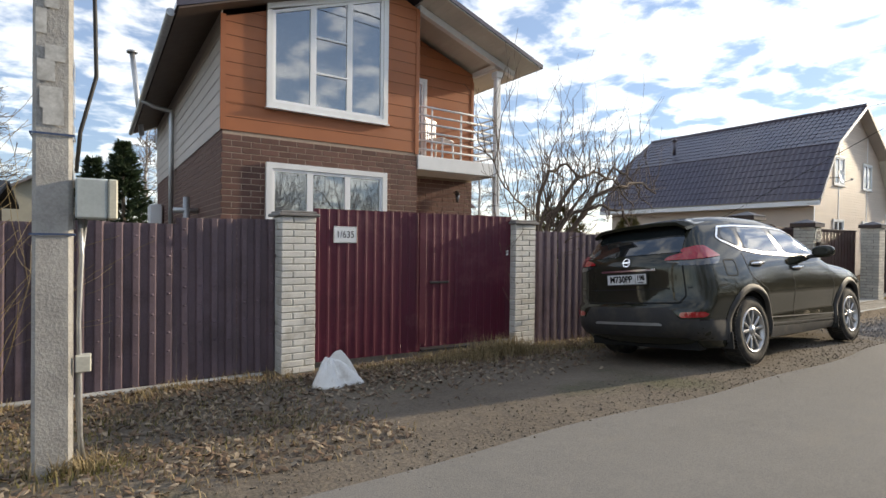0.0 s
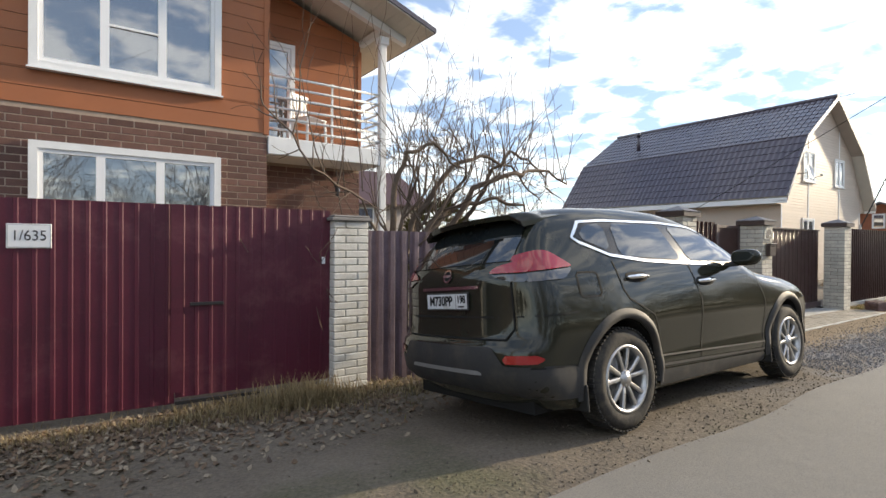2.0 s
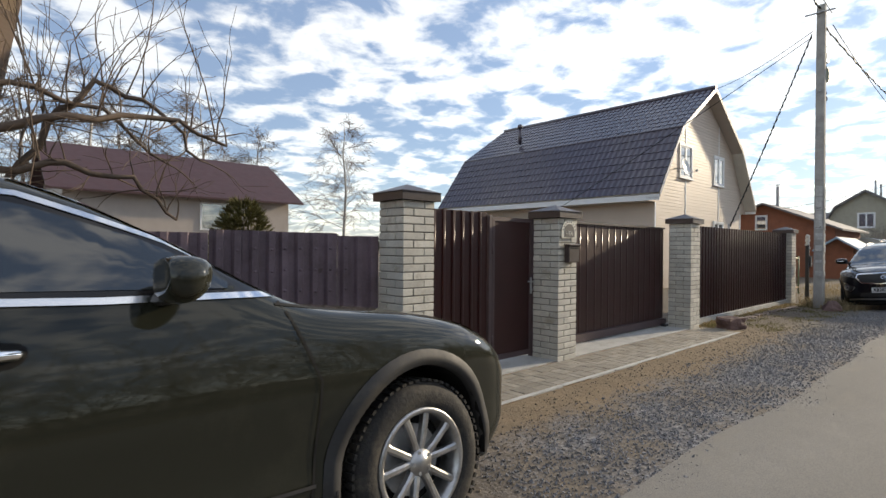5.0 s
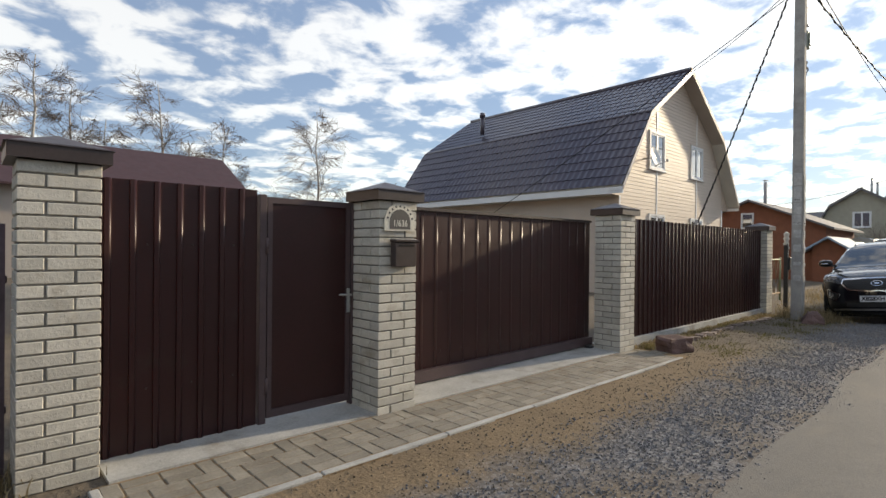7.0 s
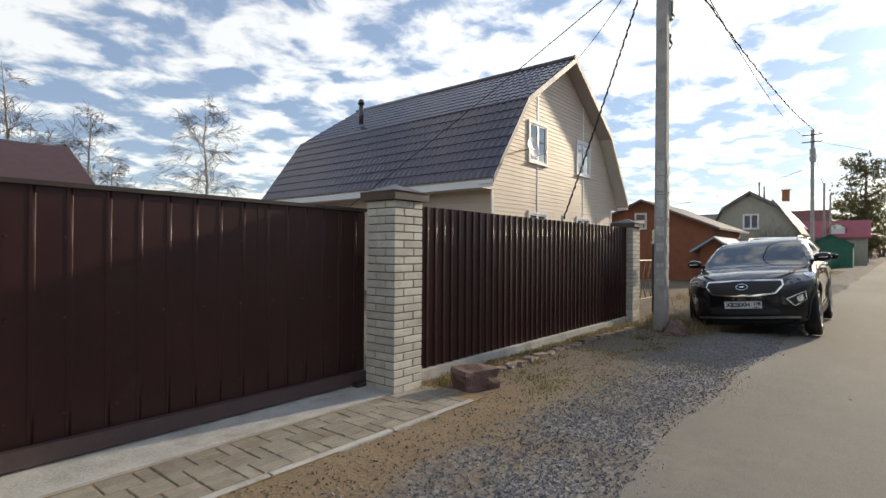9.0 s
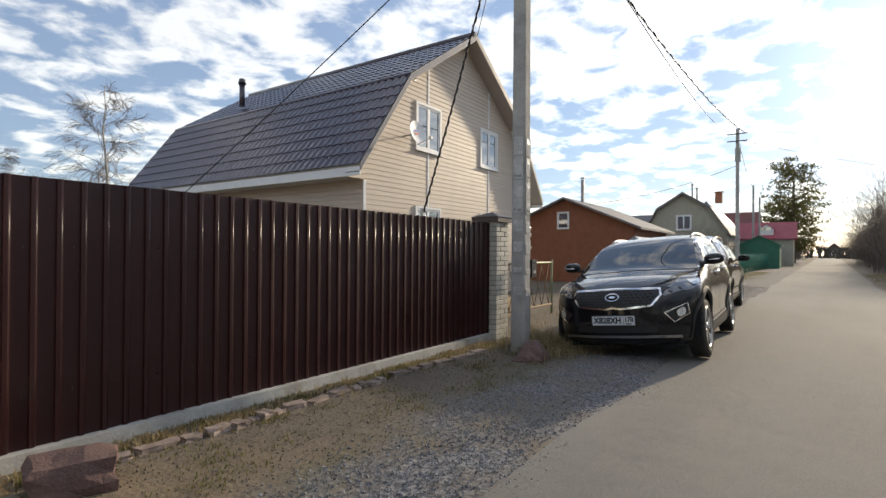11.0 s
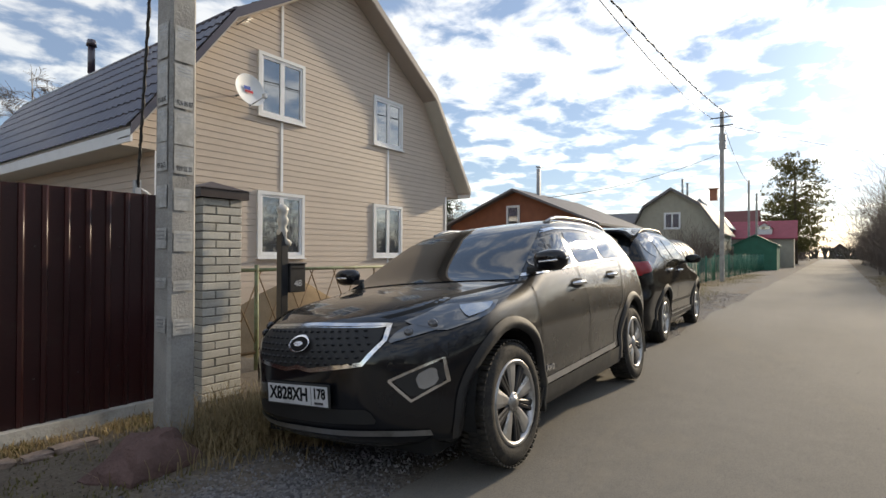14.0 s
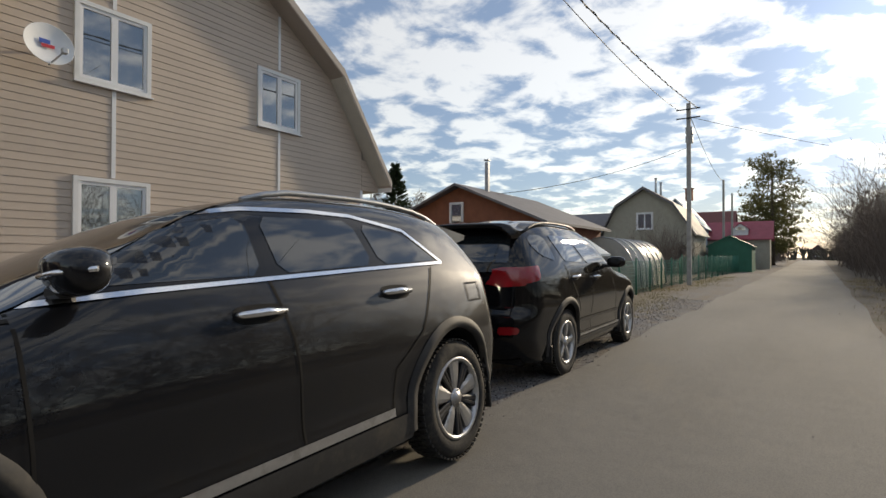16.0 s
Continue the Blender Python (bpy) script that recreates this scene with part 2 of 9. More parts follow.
WHITE_PAINT = weathered("white_paint", (0.74, 0.75, 0.75), 0.5, vary=0.06, scale=5)
FACADE_BRICK = weathered("brown_facade_brick", (0.135, 0.066, 0.05), 0.8, vary=0.2, scale=12, bump=0.004, per_piece=0.28)
FACADE_MORTAR = weathered("facade_mortar", (0.4, 0.31, 0.24), 0.9, vary=0.15, scale=20)
SIDING_ORANGE = weathered("orange_siding", (0.33, 0.112, 0.042), 0.6, vary=0.1, scale=2, per_piece=0.08, fine=90)
SIDING_PALE = weathered("pale_siding", (0.42, 0.37, 0.33), 0.6, vary=0.1, scale=2, per_piece=0.05)
SIDING_BEIGE = weathered("beige_vinyl_siding", (0.54, 0.45, 0.37), 0.55, vary=0.07, scale=1.2, per_piece=0.05)
SOFFIT = weathered("pale_soffit", (0.55, 0.52, 0.46), 0.6, vary=0.08, scale=3, per_piece=0.06)
SOFFIT_DARK = weathered("brown_soffit", (0.09, 0.06, 0.045), 0.6, vary=0.15, scale=3)
ROOF_BROWN = weathered("dark_metal_tile", (0.05, 0.039, 0.056), 0.5, vary=0.18, scale=2, metal=0.0, spec=0.3)
ROOF_RED = weathered("brown_red_roof", (0.062, 0.027, 0.029), 0.6, vary=0.2, scale=2)
GALV = weathered("galvanised_steel", (0.42, 0.43, 0.44), 0.4, vary=0.15, scale=10, metal=0.7)
BLACK_PLASTIC = plain("black_plastic", (0.018, 0.018, 0.018), 0.55)
BLACK_STEEL = weathered("black_steel", (0.02, 0.02, 0.022), 0.45, vary=0.3, scale=10)
CABLE = plain("black_cable", (0.012, 0.012, 0.012), 0.6)
CHROME = plain("chrome", (0.88, 0.88, 0.89), 0.16, 1.0)
ROOF_BROWN.node_tree.nodes["Principled BSDF"].inputs["Coat Weight"].default_value = 1.0
ROOF_BROWN.node_tree.nodes["Principled BSDF"].inputs["Coat Roughness"].default_value = 0.12
PANE = plain("window_pane", (0.07, 0.08, 0.09), 0.02, 0.0, 1.0)
PANE.node_tree.nodes["Principled BSDF"].inputs["IOR"].default_value = 2.2
CURTAIN = weathered("net_curtain", (0.62, 0.6, 0.55), 0.9, vary=0.15, scale=5)
WHITE_PVC = plain("white_pvc", (0.8, 0.81, 0.82), 0.35)
PRINT_BLACK = plain("black_print", (0.006, 0.006, 0.007), 0.8, 0.0, 0.1)
INK = plain("dark_print", (0.03, 0.03, 0.035), 0.6)


# ---------------------------------------------------------------- mesh helpers
def box(bm, x0, x1, y0, y1, z0, z1, m=None):
    vs = [bm.verts.new(v) for v in ((x0, y0, z0), (x1, y0, z0), (x1, y1, z0), (x0, y1, z0), (x0, y0, z1), (x1, y0, z1), (x1, y1, z1), (x0, y1, z1))]
    if m is not None:
        for v in vs:
            v.co = m @ v.co
    for f in ((3, 2, 1, 0), (4, 5, 6, 7), (0, 1, 5, 4), (1, 2, 6, 5), (2, 3, 7, 6), (3, 0, 4, 7)):
        bm.faces.new([vs[i] for i in f])
    return vs


def soft_box(bm, x0, x1, y0, y1, z0, z1, r, m=None):
    """A box with chamfered edges."""
    b = bmesh.new()
    box(b, x0, x1, y0, y1, z0, z1)
    bmesh.ops.bevel(b, geom=b.edges[:], offset=r, segments=1, affect="EDGES")
    join(bm, b, m)


def join(bm, other, m=None):
    table = {v: bm.verts.new(m @ v.co if m is not None else v.co) for v in other.verts}
    for f in other.faces:
        try:
            g = bm.faces.new([table[v] for v in f.verts])
            g.smooth = f.smooth
        except ValueError:
            pass
    other.free()


def rod(bm, a, b, r0, r1=None, n=8, caps=True, smooth=True):
    a, b = Vector(a), Vector(b)
    r1 = r0 if r1 is None else r1
    d = (b - a).normalized()
    u = d.orthogonal().normalized()
    w = d.cross(u)
    rings = []
    for c, r in ((a, r0), (b, r1)):
        rings.append([bm.verts.new(c + (u * math.cos(k * math.tau / n) + w * math.sin(k * math.tau / n)) * r) for k in range(n)])
    for k in range(n):
        f = bm.faces.new((rings[0][k], rings[0][(k + 1) % n], rings[1][(k + 1) % n], rings[1][k]))
        f.smooth = smooth
    if caps:
        bm.faces.new(rings[0][::-1]), bm.faces.new(rings[1])


def tube(bm, pts, radii, n=6, caps=True):
    """A tube along a run of points."""
    pts = [Vector(p) for p in pts]
    if isinstance(radii, (int, float)):
        radii = [radii] * len(pts)
    rings, u = [], None
    for i, p in enumerate(pts):
        d = (pts[min(i + 1, len(pts) - 1)] - pts[max(i - 1, 0)]).normalized()
        u = d.orthogonal().normalized() if u is None else (u - d * u.dot(d)).normalized()
        w = d.cross(u)
        rings.append([bm.verts.new(p + (u * math.cos(k * math.tau / n) + w * math.sin(k * math.tau / n)) * radii[i]) for k in range(n)])
    for a, b in zip(rings, rings[1:]):
        for k in range(n):
            bm.faces.new((a[k], a[(k + 1) % n], b[(k + 1) % n], b[k])).smooth = True
    if caps:
        bm.faces.new(rings[0][::-1]), bm.faces.new(rings[-1])


def revolve(bm, profile, n=24, m=None, caps=True):
    """(radius, height) pairs turned about z."""
    rings = []
    for r, z in profile:
        ring = [Vector((r * math.cos(k * math.tau / n), r * math.sin(k * math.tau / n), z)) for k in range(n)]
        rings.append([bm.verts.new(m @ v if m is not None else v) for v in ring])
    for a, b in zip(rings, rings[1:]):
        for k in range(n):
            bm.faces.new((a[k], a[(k + 1) % n], b[(k + 1) % n], b[k])).smooth = True
    if caps:
        bm.faces.new(rings[0][::-1]), bm.faces.new(rings[-1])


def prism(bm, poly, m, depth):
    """A 2D polygon (u, v) pushed out along +w by depth, laid into space by m (columns u, v, w)."""
    n = len(poly)
    a = [bm.verts.new(m @ Vector((p[0], p[1], 0))) for p in poly]
    b = [bm.verts.new(m @ Vector((p[0], p[1], depth))) for p in poly]
    bm.faces.new(a[::-1]), bm.faces.new(b)
    for k in range(n):
        bm.faces.new((a[k], a[(k + 1) % n], b[(k + 1) % n], b[k]))


def clip(poly, a, b, c):
    """The part of a convex polygon in which a*u + b*v <= c."""
    out = []
    for p, q in zip(poly, poly[1:] + poly[:1]):
        dp, dq = a * p[0] + b * p[1] - c, a * q[0] + b * q[1] - c
        if dp <= 0:
            out.append(p)
        if dp * dq < 0:
            s = dp / (dp - dq)
            out.append((p[0] + (q[0] - p[0]) * s, p[1] + (q[1] - p[1]) * s))
    return out


def frame_xz(y):
    """u along +x, v up, w towards -y: a wall that faces the road."""
    return Matrix(((1, 0, 0, 0), (0, 0, -1, y), (0, 1, 0, 0), (0, 0, 0, 1)))


def frame_yz(x, side=-1):
    """u along y, v up, w towards side * x."""
    return Matrix(((0, 0, side, x), (1, 0, 0, 0), (0, 1, 0, 0), (0, 0, 0, 1)))


def finish(bm, name, material, smooth=False):
    bmesh.ops.recalc_face_normals(bm, faces=bm.faces[:])
    me = bpy.data.meshes.new(name)
    bm.to_mesh(me)
    bm.free()
    for mt in material if isinstance(material, (list, tuple)) else [material]:
        me.materials.append(mt)
    if smooth:
        me.polygons.foreach_set("use_smooth", [True] * len(me.polygons))
    return me


def part(name, bm, material, parent, label="", smooth=False):
    ob = new(name, finish(bm, name, material, smooth))
    ob.parent = parent
    if label:
        ob["label"] = label
    return ob


def piece(name, mesh, parent, m):
    ob = new(name, mesh)
    ob.parent = parent
    ob.matrix_basis = m
    return ob


def thing(name, label, category, group="", m=None, kind=""):
    ob = new(name)
    ob.empty_display_size = 0.2
    if m is not None:
        ob.matrix_basis = m
    return tagged(ob, label, category, group, kind)


def single(name, bm, material, label, category, group="", kind="", m=None, smooth=False):
    ob = new(name, finish(bm, name, material, smooth))
    if m is not None:
        ob.matrix_basis = m
    return tagged(ob, label, category, group, kind)


def bbox(*a):
    bm = bmesh.new()
    box(bm, *a)
    return bm


# ---------------------------------------------------------------- ground
def road_left(x):
    return 2.52 - 0.012 * min(30, max(0, x)) - 0.03 * max(0, x - 30) + 0.05 * math.sin(x * 0.8) + 0.03 * math.sin(x * 2.3 + 1)


def road_right(x):
    return -1.12 - 0.045 * max(0, x - 30) + 0.05 * math.sin(x * 0.7 + 2)


def strip(name, xs, lo, hi, z, material, label, cols=4, wob=0.0):
    bm = bmesh.new()
    rows = []
    for x in xs:
        a, b = lo(x), hi(x)
        rows.append([bm.verts.new((x, a + (b - a) * k / cols, z + (0.012 * noise.noise((x * 1.5, k * 1.3, 4)) if wob else 0))) for k in range(cols + 1)])
    for p, q in zip(rows, rows[1:]):
        for k in range(cols):
            bm.faces.new((p[k], q[k], q[k + 1], p[k + 1])).smooth = True
    return single(name, bm, material, label, "ground", kind="structure")


def arange(a, b, s):
    return [a + i * s for i in range(int(round((b - a) / s)) + 1)]


def ease(t):
    t = max(0.0, min(1.0, t))
    return t * t * (3 - 2 * t)


def ground_z(x, y):
    """The verge falls away from the lane towards the fences, and most where the cars are parked."""
    dip = -0.15 * ease((y - 2.9) / 1.5) * ease((9.9 - x) / 1.6) * ease((8.3 - y) / 1.2)
    dip -= 0.13 * ease((y - 2.3) / 1.1) * ease((x - 22.3) / 0.6) * ease((33.0 - x) / 3.0) * ease((5.6 - y) / 1.6)
    rough = 0.012 * noise.noise((x * 1.7, y * 1.7, 2)) * ease((y - road_left(x) - 0.1) / 0.5) * ease((8 - y) / 2) if -10 < x < 24 and 2 < y < 8 and not (10.2 < x < 16.8 and y > 3.8) else 0
    return dip + rough


gx = [-400, -200, -100, -60, -40, -20] + arange(-10, 34, 0.25) + arange(35, 60, 2.5) + [70, 80, 100, 130, 180, 260, 400, 600]
gy = [-450, -250, -120, -60, -30, -15, -8, -4, -2, 0, 1.5] + arange(2.0, 8.5, 0.25) + [10, 14, 20, 30, 50, 80, 130, 250, 450]
bm = bmesh.new()
gv = [[bm.verts.new((x, y, ground_z(x, y))) for y in gy] for x in gx]
for a, b in zip(gv, gv[1:]):
    for k in range(len(gy) - 1):
        bm.faces.new((a[k], b[k], b[k + 1], a[k + 1])).smooth = True
single("ground", bm, SOIL, "trodden brown soil with dead grass and leaves", "ground", kind="structure")
strip("road", arange(-40, 50, 0.25) + arange(52, 280, 4), road_right, road_left, 0.008, ASPHALT, "worn grey asphalt lane with dusty edges", 6)
# ---------------------------------------------------------------- pillars
def brick_mesh(name, lx, ly, lz, material, r=0.004):
    bm = bmesh.new()
    soft_box(bm, -lx / 2, lx / 2, -ly / 2, ly / 2, -lz / 2, lz / 2, r)
    return finish(bm, name, material)


BRICK_W = brick_mesh("silicate_brick", 0.25, 0.118, 0.0645, BRICK_WHITE)
BRICK_P = brick_mesh("painted_brick", 0.25, 0.118, 0.068, BRICK_PAINTED, 0.007)


def brick_pillar(x, y, courses, label, mesh, mortar, cap, seed, z0=0.0):
    """A pillar of 0.38 m square whose near left corner stands at x, y."""
    rnd = random.Random(seed)
    p = thing("brick_pillar", label, "pillar", "brick gate pillars", pose(x + 0.19, y + 0.19, z0))
    h = courses * 0.075
    part("mortar_core", bbox(-0.178, 0.178, -0.178, 0.178, -0.1, h - 0.004), mortar, p)
    for c in range(courses):
        z = 0.0375 + c * 0.075
        for k in range(4):
            ang = k * 90 + (0 if c % 2 else 180)
            # pinwheel bond: each course turned the other way
            off = (-0.065, -0.131) if c % 2 else (0.065, -0.131)
            m = pose(0, 0, z, 0, 0, k * 90) @ pose(off[0] + rnd.uniform(-0.002, 0.002), off[1] + rnd.uniform(-0.002, 0.002), 0, 0, 0, rnd.uniform(-0.3, 0.3))
            piece("brick", mesh, p, m)
    bm = bmesh.new()
    if cap == "steel":
        w = 0.235
        box(bm, -w, w, -w, w, h, h + 0.085)
        a = [bm.verts.new(v) for v in ((-w - 0.012, -w - 0.012, h + 0.078), (w + 0.012, -w - 0.012, h + 0.078), (w + 0.012, w + 0.012, h + 0.078), (-w - 0.012, w + 0.012, h + 0.078))]
        top = bm.verts.new((0, 0, h + 0.17))
        bm.faces.new(a[::-1])
        for k in range(4):
            bm.faces.new((a[k], a[(k + 1) % 4], top))
        part("cap", bm, CAP_BROWN, p, "brown folded steel pyramid cap")
    else:
        soft_box(bm, -0.225, 0.225, -0.225, 0.225, h, h + 0.035, 0.008)
        soft_box(bm, -0.2, 0.2, -0.2, 0.2, h + 0.035, h + 0.06, 0.008)
        part("cap", bm, CAP_STONE, p, "grey weathered concrete cap")
    return p


PA = brick_pillar(1.66, 5.58, 23, "white-painted brick gate pillar with a grey cap", BRICK_P, MORTAR_LIGHT, "stone", 1, -0.15)
PB = brick_pillar(4.83, 5.38, 23, "white-painted brick gate pillar with a grey cap", BRICK_P, MORTAR_LIGHT, "stone", 2, -0.15)
PC = brick_pillar(10.10, 4.76, 24, "white silicate brick pillar with a brown steel cap", BRICK_W, MORTAR, "steel", 3)
PD = brick_pillar(12.31, 4.60, 23, "white silicate brick pillar carrying a number plaque and mailbox", BRICK_W, MORTAR, "steel", 4)
PE = brick_pillar(16.12, 4.60, 24, "white silicate brick pillar beside a sliding gate", BRICK_W, MORTAR, "steel", 5)
PF = brick_pillar(22.58, 4.70, 24, "white silicate brick pillar at the fence end", BRICK_W, MORTAR, "steel", 6)


# ---------------------------------------------------------------- sheet fences
def sheet(bm, x0, x1, y, z0, z1, pitch=0.15, rib=0.045, depth=0.02, side=-1, rnd=None, bow=0.0, rolled=False):
    """A trapezoid-profiled steel sheet along x: narrow ribs stand out by depth towards side * y."""
    xs = []
    x = x0
    while x < x1 - 1e-6:
        c = pitch * 0.5
        thin = ((0, 0), (c - rib / 2 - 0.004, 0), (c - rib / 2, 1), (c + rib / 2 - 0.005, 1), (c + rib / 2 + 0.003, 0))
        deep = ((0, 0), (c - rib / 2 - 0.016, 0), (c - rib / 2 - 0.002, 0.92), (c - rib / 2 + 0.003, 1), (c + rib / 2 - 0.003, 1), (c + rib / 2 + 0.002, 0.92), (c + rib / 2 + 0.016, 0))
        # a crisp pressed rib with a rolled far edge
        crisp = ((0, 0), (c - rib / 2 - 0.003, 0), (c - rib / 2, 1), (c + rib / 2 - 0.018, 1), (c + rib / 2 - 0.012, 0.92), (c + rib / 2 - 0.007, 0.74), (c + rib / 2 - 0.003, 0.45), (c + rib / 2, 0.0))
        for dx, d in (deep if depth >= 0.03 else crisp if rolled else thin):
            if x + dx <= x1:
                xs.append((x + dx, d))
        x += pitch
    xs.append((x1, 0))
    cols = []
    zs = [z0 + (z1 - z0) * k / 4 for k in range(5)]
    for xx, d in xs:
        row = []
        for k, z in enumerate(zs):
            b = bow * noise.noise((xx * 1.3, z * 1.1, 7)) if bow else 0
            row.append(Vector((xx, y + side * d * depth + b, z)))
        cols.append(row)
    fr = [[bm.verts.new(v) for v in c] for c in cols]
    bk = [[bm.verts.new(v + Vector((0, 0.004, 0))) for v in c] for c in cols]
    n = len(zs)
    for i in range(len(cols) - 1):
        for k in range(n - 1):
            f = bm.faces.new((fr[i][k], fr[i + 1][k], fr[i + 1][k + 1], fr[i][k + 1]))
            f.smooth = rolled and 0 < xs[i][1] and 0 < xs[i + 1][1] < 1
            bm.faces.new((bk[i][k + 1], bk[i + 1][k + 1], bk[i + 1][k], bk[i][k]))
        bm.faces.new((fr[i][n - 1], fr[i + 1][n - 1], bk[i + 1][n - 1], bk[i][n - 1]))
        bm.faces.new((bk[i][0], bk[i + 1][0], fr[i + 1][0], fr[i][0]))
    for i in (0, len(cols) - 1):
        for k in range(n - 1):
            bm.faces.new((fr[i][k], fr[i][k + 1], bk[i][k + 1], bk[i][k]))


def screws(bm, xs, y, zs):
    for x in xs:
        for z in zs:
            rod(bm, (x, y, z), (x, y - 0.006, z), 0.008, 0.006, 6)


def old_fence(x0, x1, ya, yb, label, seed):
    rnd = random.Random(seed)
    f = thing("sheet_fence", label, "fence", "", pose(x0, ya, -0.08, 0, 0, math.degrees(math.atan2(yb - ya, x1 - x0))))
    L = math.hypot(x1 - x0, yb - ya)
    x, k = 0.0, 0
    while x < L - 0.05:
        w = min(0.56 + rnd.uniform(-0.04, 0.05), L - x)
        bm = bmesh.new()
        sheet(bm, x, x + w - 0.006, 0.0, -0.12 + rnd.uniform(0, 0.03), 1.56 + rnd.uniform(-0.03, 0.03), 0.14, 0.05, 0.036, -1, rnd, 0.025)
        o = part("sheet", bm, SHEET_OLD, f)
        o.matrix_basis = pose(0, rnd.uniform(-0.012, 0.012), 0, rnd.uniform(-0.6, 0.6), rnd.uniform(-0.5, 0.5), 0)
        bm = bmesh.new()
        # rows of pressed dimples on the ribs
        xs = [x + 0.07 + i * 0.14 for i in range(int((w - 0.08) / 0.14) + 1)]
        for xx in xs:
            for i in range(7):
                revolve(bm, [(0.016, 0), (0.012, 0.007), (0.003, 0.011)], 8, pose(xx, -0.03, 0.28 + i * 0.19 + rnd.uniform(-0.01, 0.01), 90))
        tagged(part("dimple_pattern", bm, SHEET_OLD, o, smooth=True), kind="stuff")
        x += w
        k += 1
    for z in (0.45, 1.2):
        part("rail", bbox(0, L, 0.012, 0.05, z, z + 0.04), FRAME_BROWN, f)
    for i in range(int(L / 2.0) + 1):
        part("post", bbox(i * 2.0 + 0.02, i * 2.0 + 0.07, 0.05, 0.1, -0.2, 1.5), FRAME_BROWN, f)
    return f


old_fence(-9.0, 1.66, 6.0, 5.78, "faded violet-grey steel sheet fence, dented and patched", 11)
old_fence(5.22, 10.08, 5.56, 5.12, "faded violet-grey steel sheet fence behind the parked car", 12)


bm = bmesh.new()
soft_box(bm, 0, 10.5, -0.12, -0.04, -0.3, -0.04, 0.012)
single("fence_footing", bm, CONCRETE, "weathered concrete strip at the foot of the old fence", "plinth", kind="structure", m=pose(-9.0, 6.0, -0.08, 0, 0, -1.18))


def maroon_gate():
    g = thing("double_gate", "closed maroon profiled steel double gate, scuffed", "gate", "", pose(2.05, 5.70, -0.08, 0, 0, -4.2))
    for x0, x1, nm in ((0.0, 1.38, "gate_leaf"), (1.385, 2.79, "gate_leaf")):
        bm = bmesh.new()
        sheet(bm, x0, x1, 0, 0.0 if x0 == 0 else 0.05, 1.76, 0.115, 0.03, 0.005, -1, None, 0.008)
        leaf = part(nm, bm, SHEET_MAROON, g)
        bm = bmesh.new()
        for z in (0.1, 0.8, 1.7):
            box(bm, x0 + 0.02, x1 - 0.02, 0.01, 0.04, z, z + 0.04)
        for x in (x0 + 0.02, x1 - 0.06):
            box(bm, x, x + 0.04, 0.01, 0.04, 0.1, 1.74)
        part("leaf_frame", bm, FRAME_BROWN, leaf)
    part("cover_strip", bbox(1.35, 1.44, -0.03, -0.014, 0.1, 1.76), SHEET_MAROON, g)
    bm = bmesh.new()
    soft_box(bm, 1.5, 1.78, -0.03, -0.014, 0.86, 0.89, 0.004)
    part("slide_bolt", bm, BLACK_STEEL, g, "dark steel slide bolt")
    for x, z in ((0.02, 1.25), (0.02, 0.35)):
        bm = bmesh.new()
        rod(bm, (x, -0.02, z - 0.05), (x, -0.02, z + 0.05), 0.012, n=8)
        part("hinge", bm, FRAME_BROWN, g)
    part("ground_sill", bbox(1.38, 2.1, -0.06, 0.0, 0.0, 0.03), BLACK_STEEL, g)
    part("white_tag", bbox(2.70, 2.73, -0.03, -0.014, 1.22, 1.29), WHITE_PVC, g)
    return g


GATE1 = maroon_gate()


def text_mesh(body, size, material, name, parent, m, extrude=0.001, align="CENTER", squeeze=1.0, label="", bold=0.0):
    cu = bpy.data.curves.new(name, "FONT")
    cu.body, cu.size, cu.extrude, cu.offset, cu.align_x, cu.align_y = body, size, extrude, bold, align, "CENTER"
    ob = bpy.data.objects.new(name, cu)
    me = bpy.data.meshes.new_from_object(ob)
    bpy.data.objects.remove(ob)
    me.materials.clear()
    me.materials.append(material)
    o = new(name, me)
    o.parent = parent
    o.matrix_basis = m @ Matrix.Diagonal((squeeze, 1, 1, 1))
    if label:
        o["label"] = label
    return o


def number_sign():
    s = thing("number_sign", "white metal house number sign reading 1/635", "sign", "", pose(2.42, 5.655, 1.385, 90, 0, -4.2))
    bm = bmesh.new()
    soft_box(bm, -0.14, 0.14, -0.095, 0.095, 0, 0.006, 0.003)
    part("plate", bm, WHITE_PVC, s)
    bm = bmesh.new()
    for a in ((-0.135, 0.135, 0.085, 0.09), (-0.135, 0.135, -0.09, -0.085), (-0.135, -0.13, -0.085, 0.085), (0.13, 0.135, -0.085, 0.085)):
        box(bm, a[0], a[1], a[2], a[3], 0.006, 0.007)
    part("border", bm, GALV, s)
    text_mesh("1/635", 0.115, INK, "number", s, pose(0, 0, 0.007), squeeze=0.85)


number_sign()


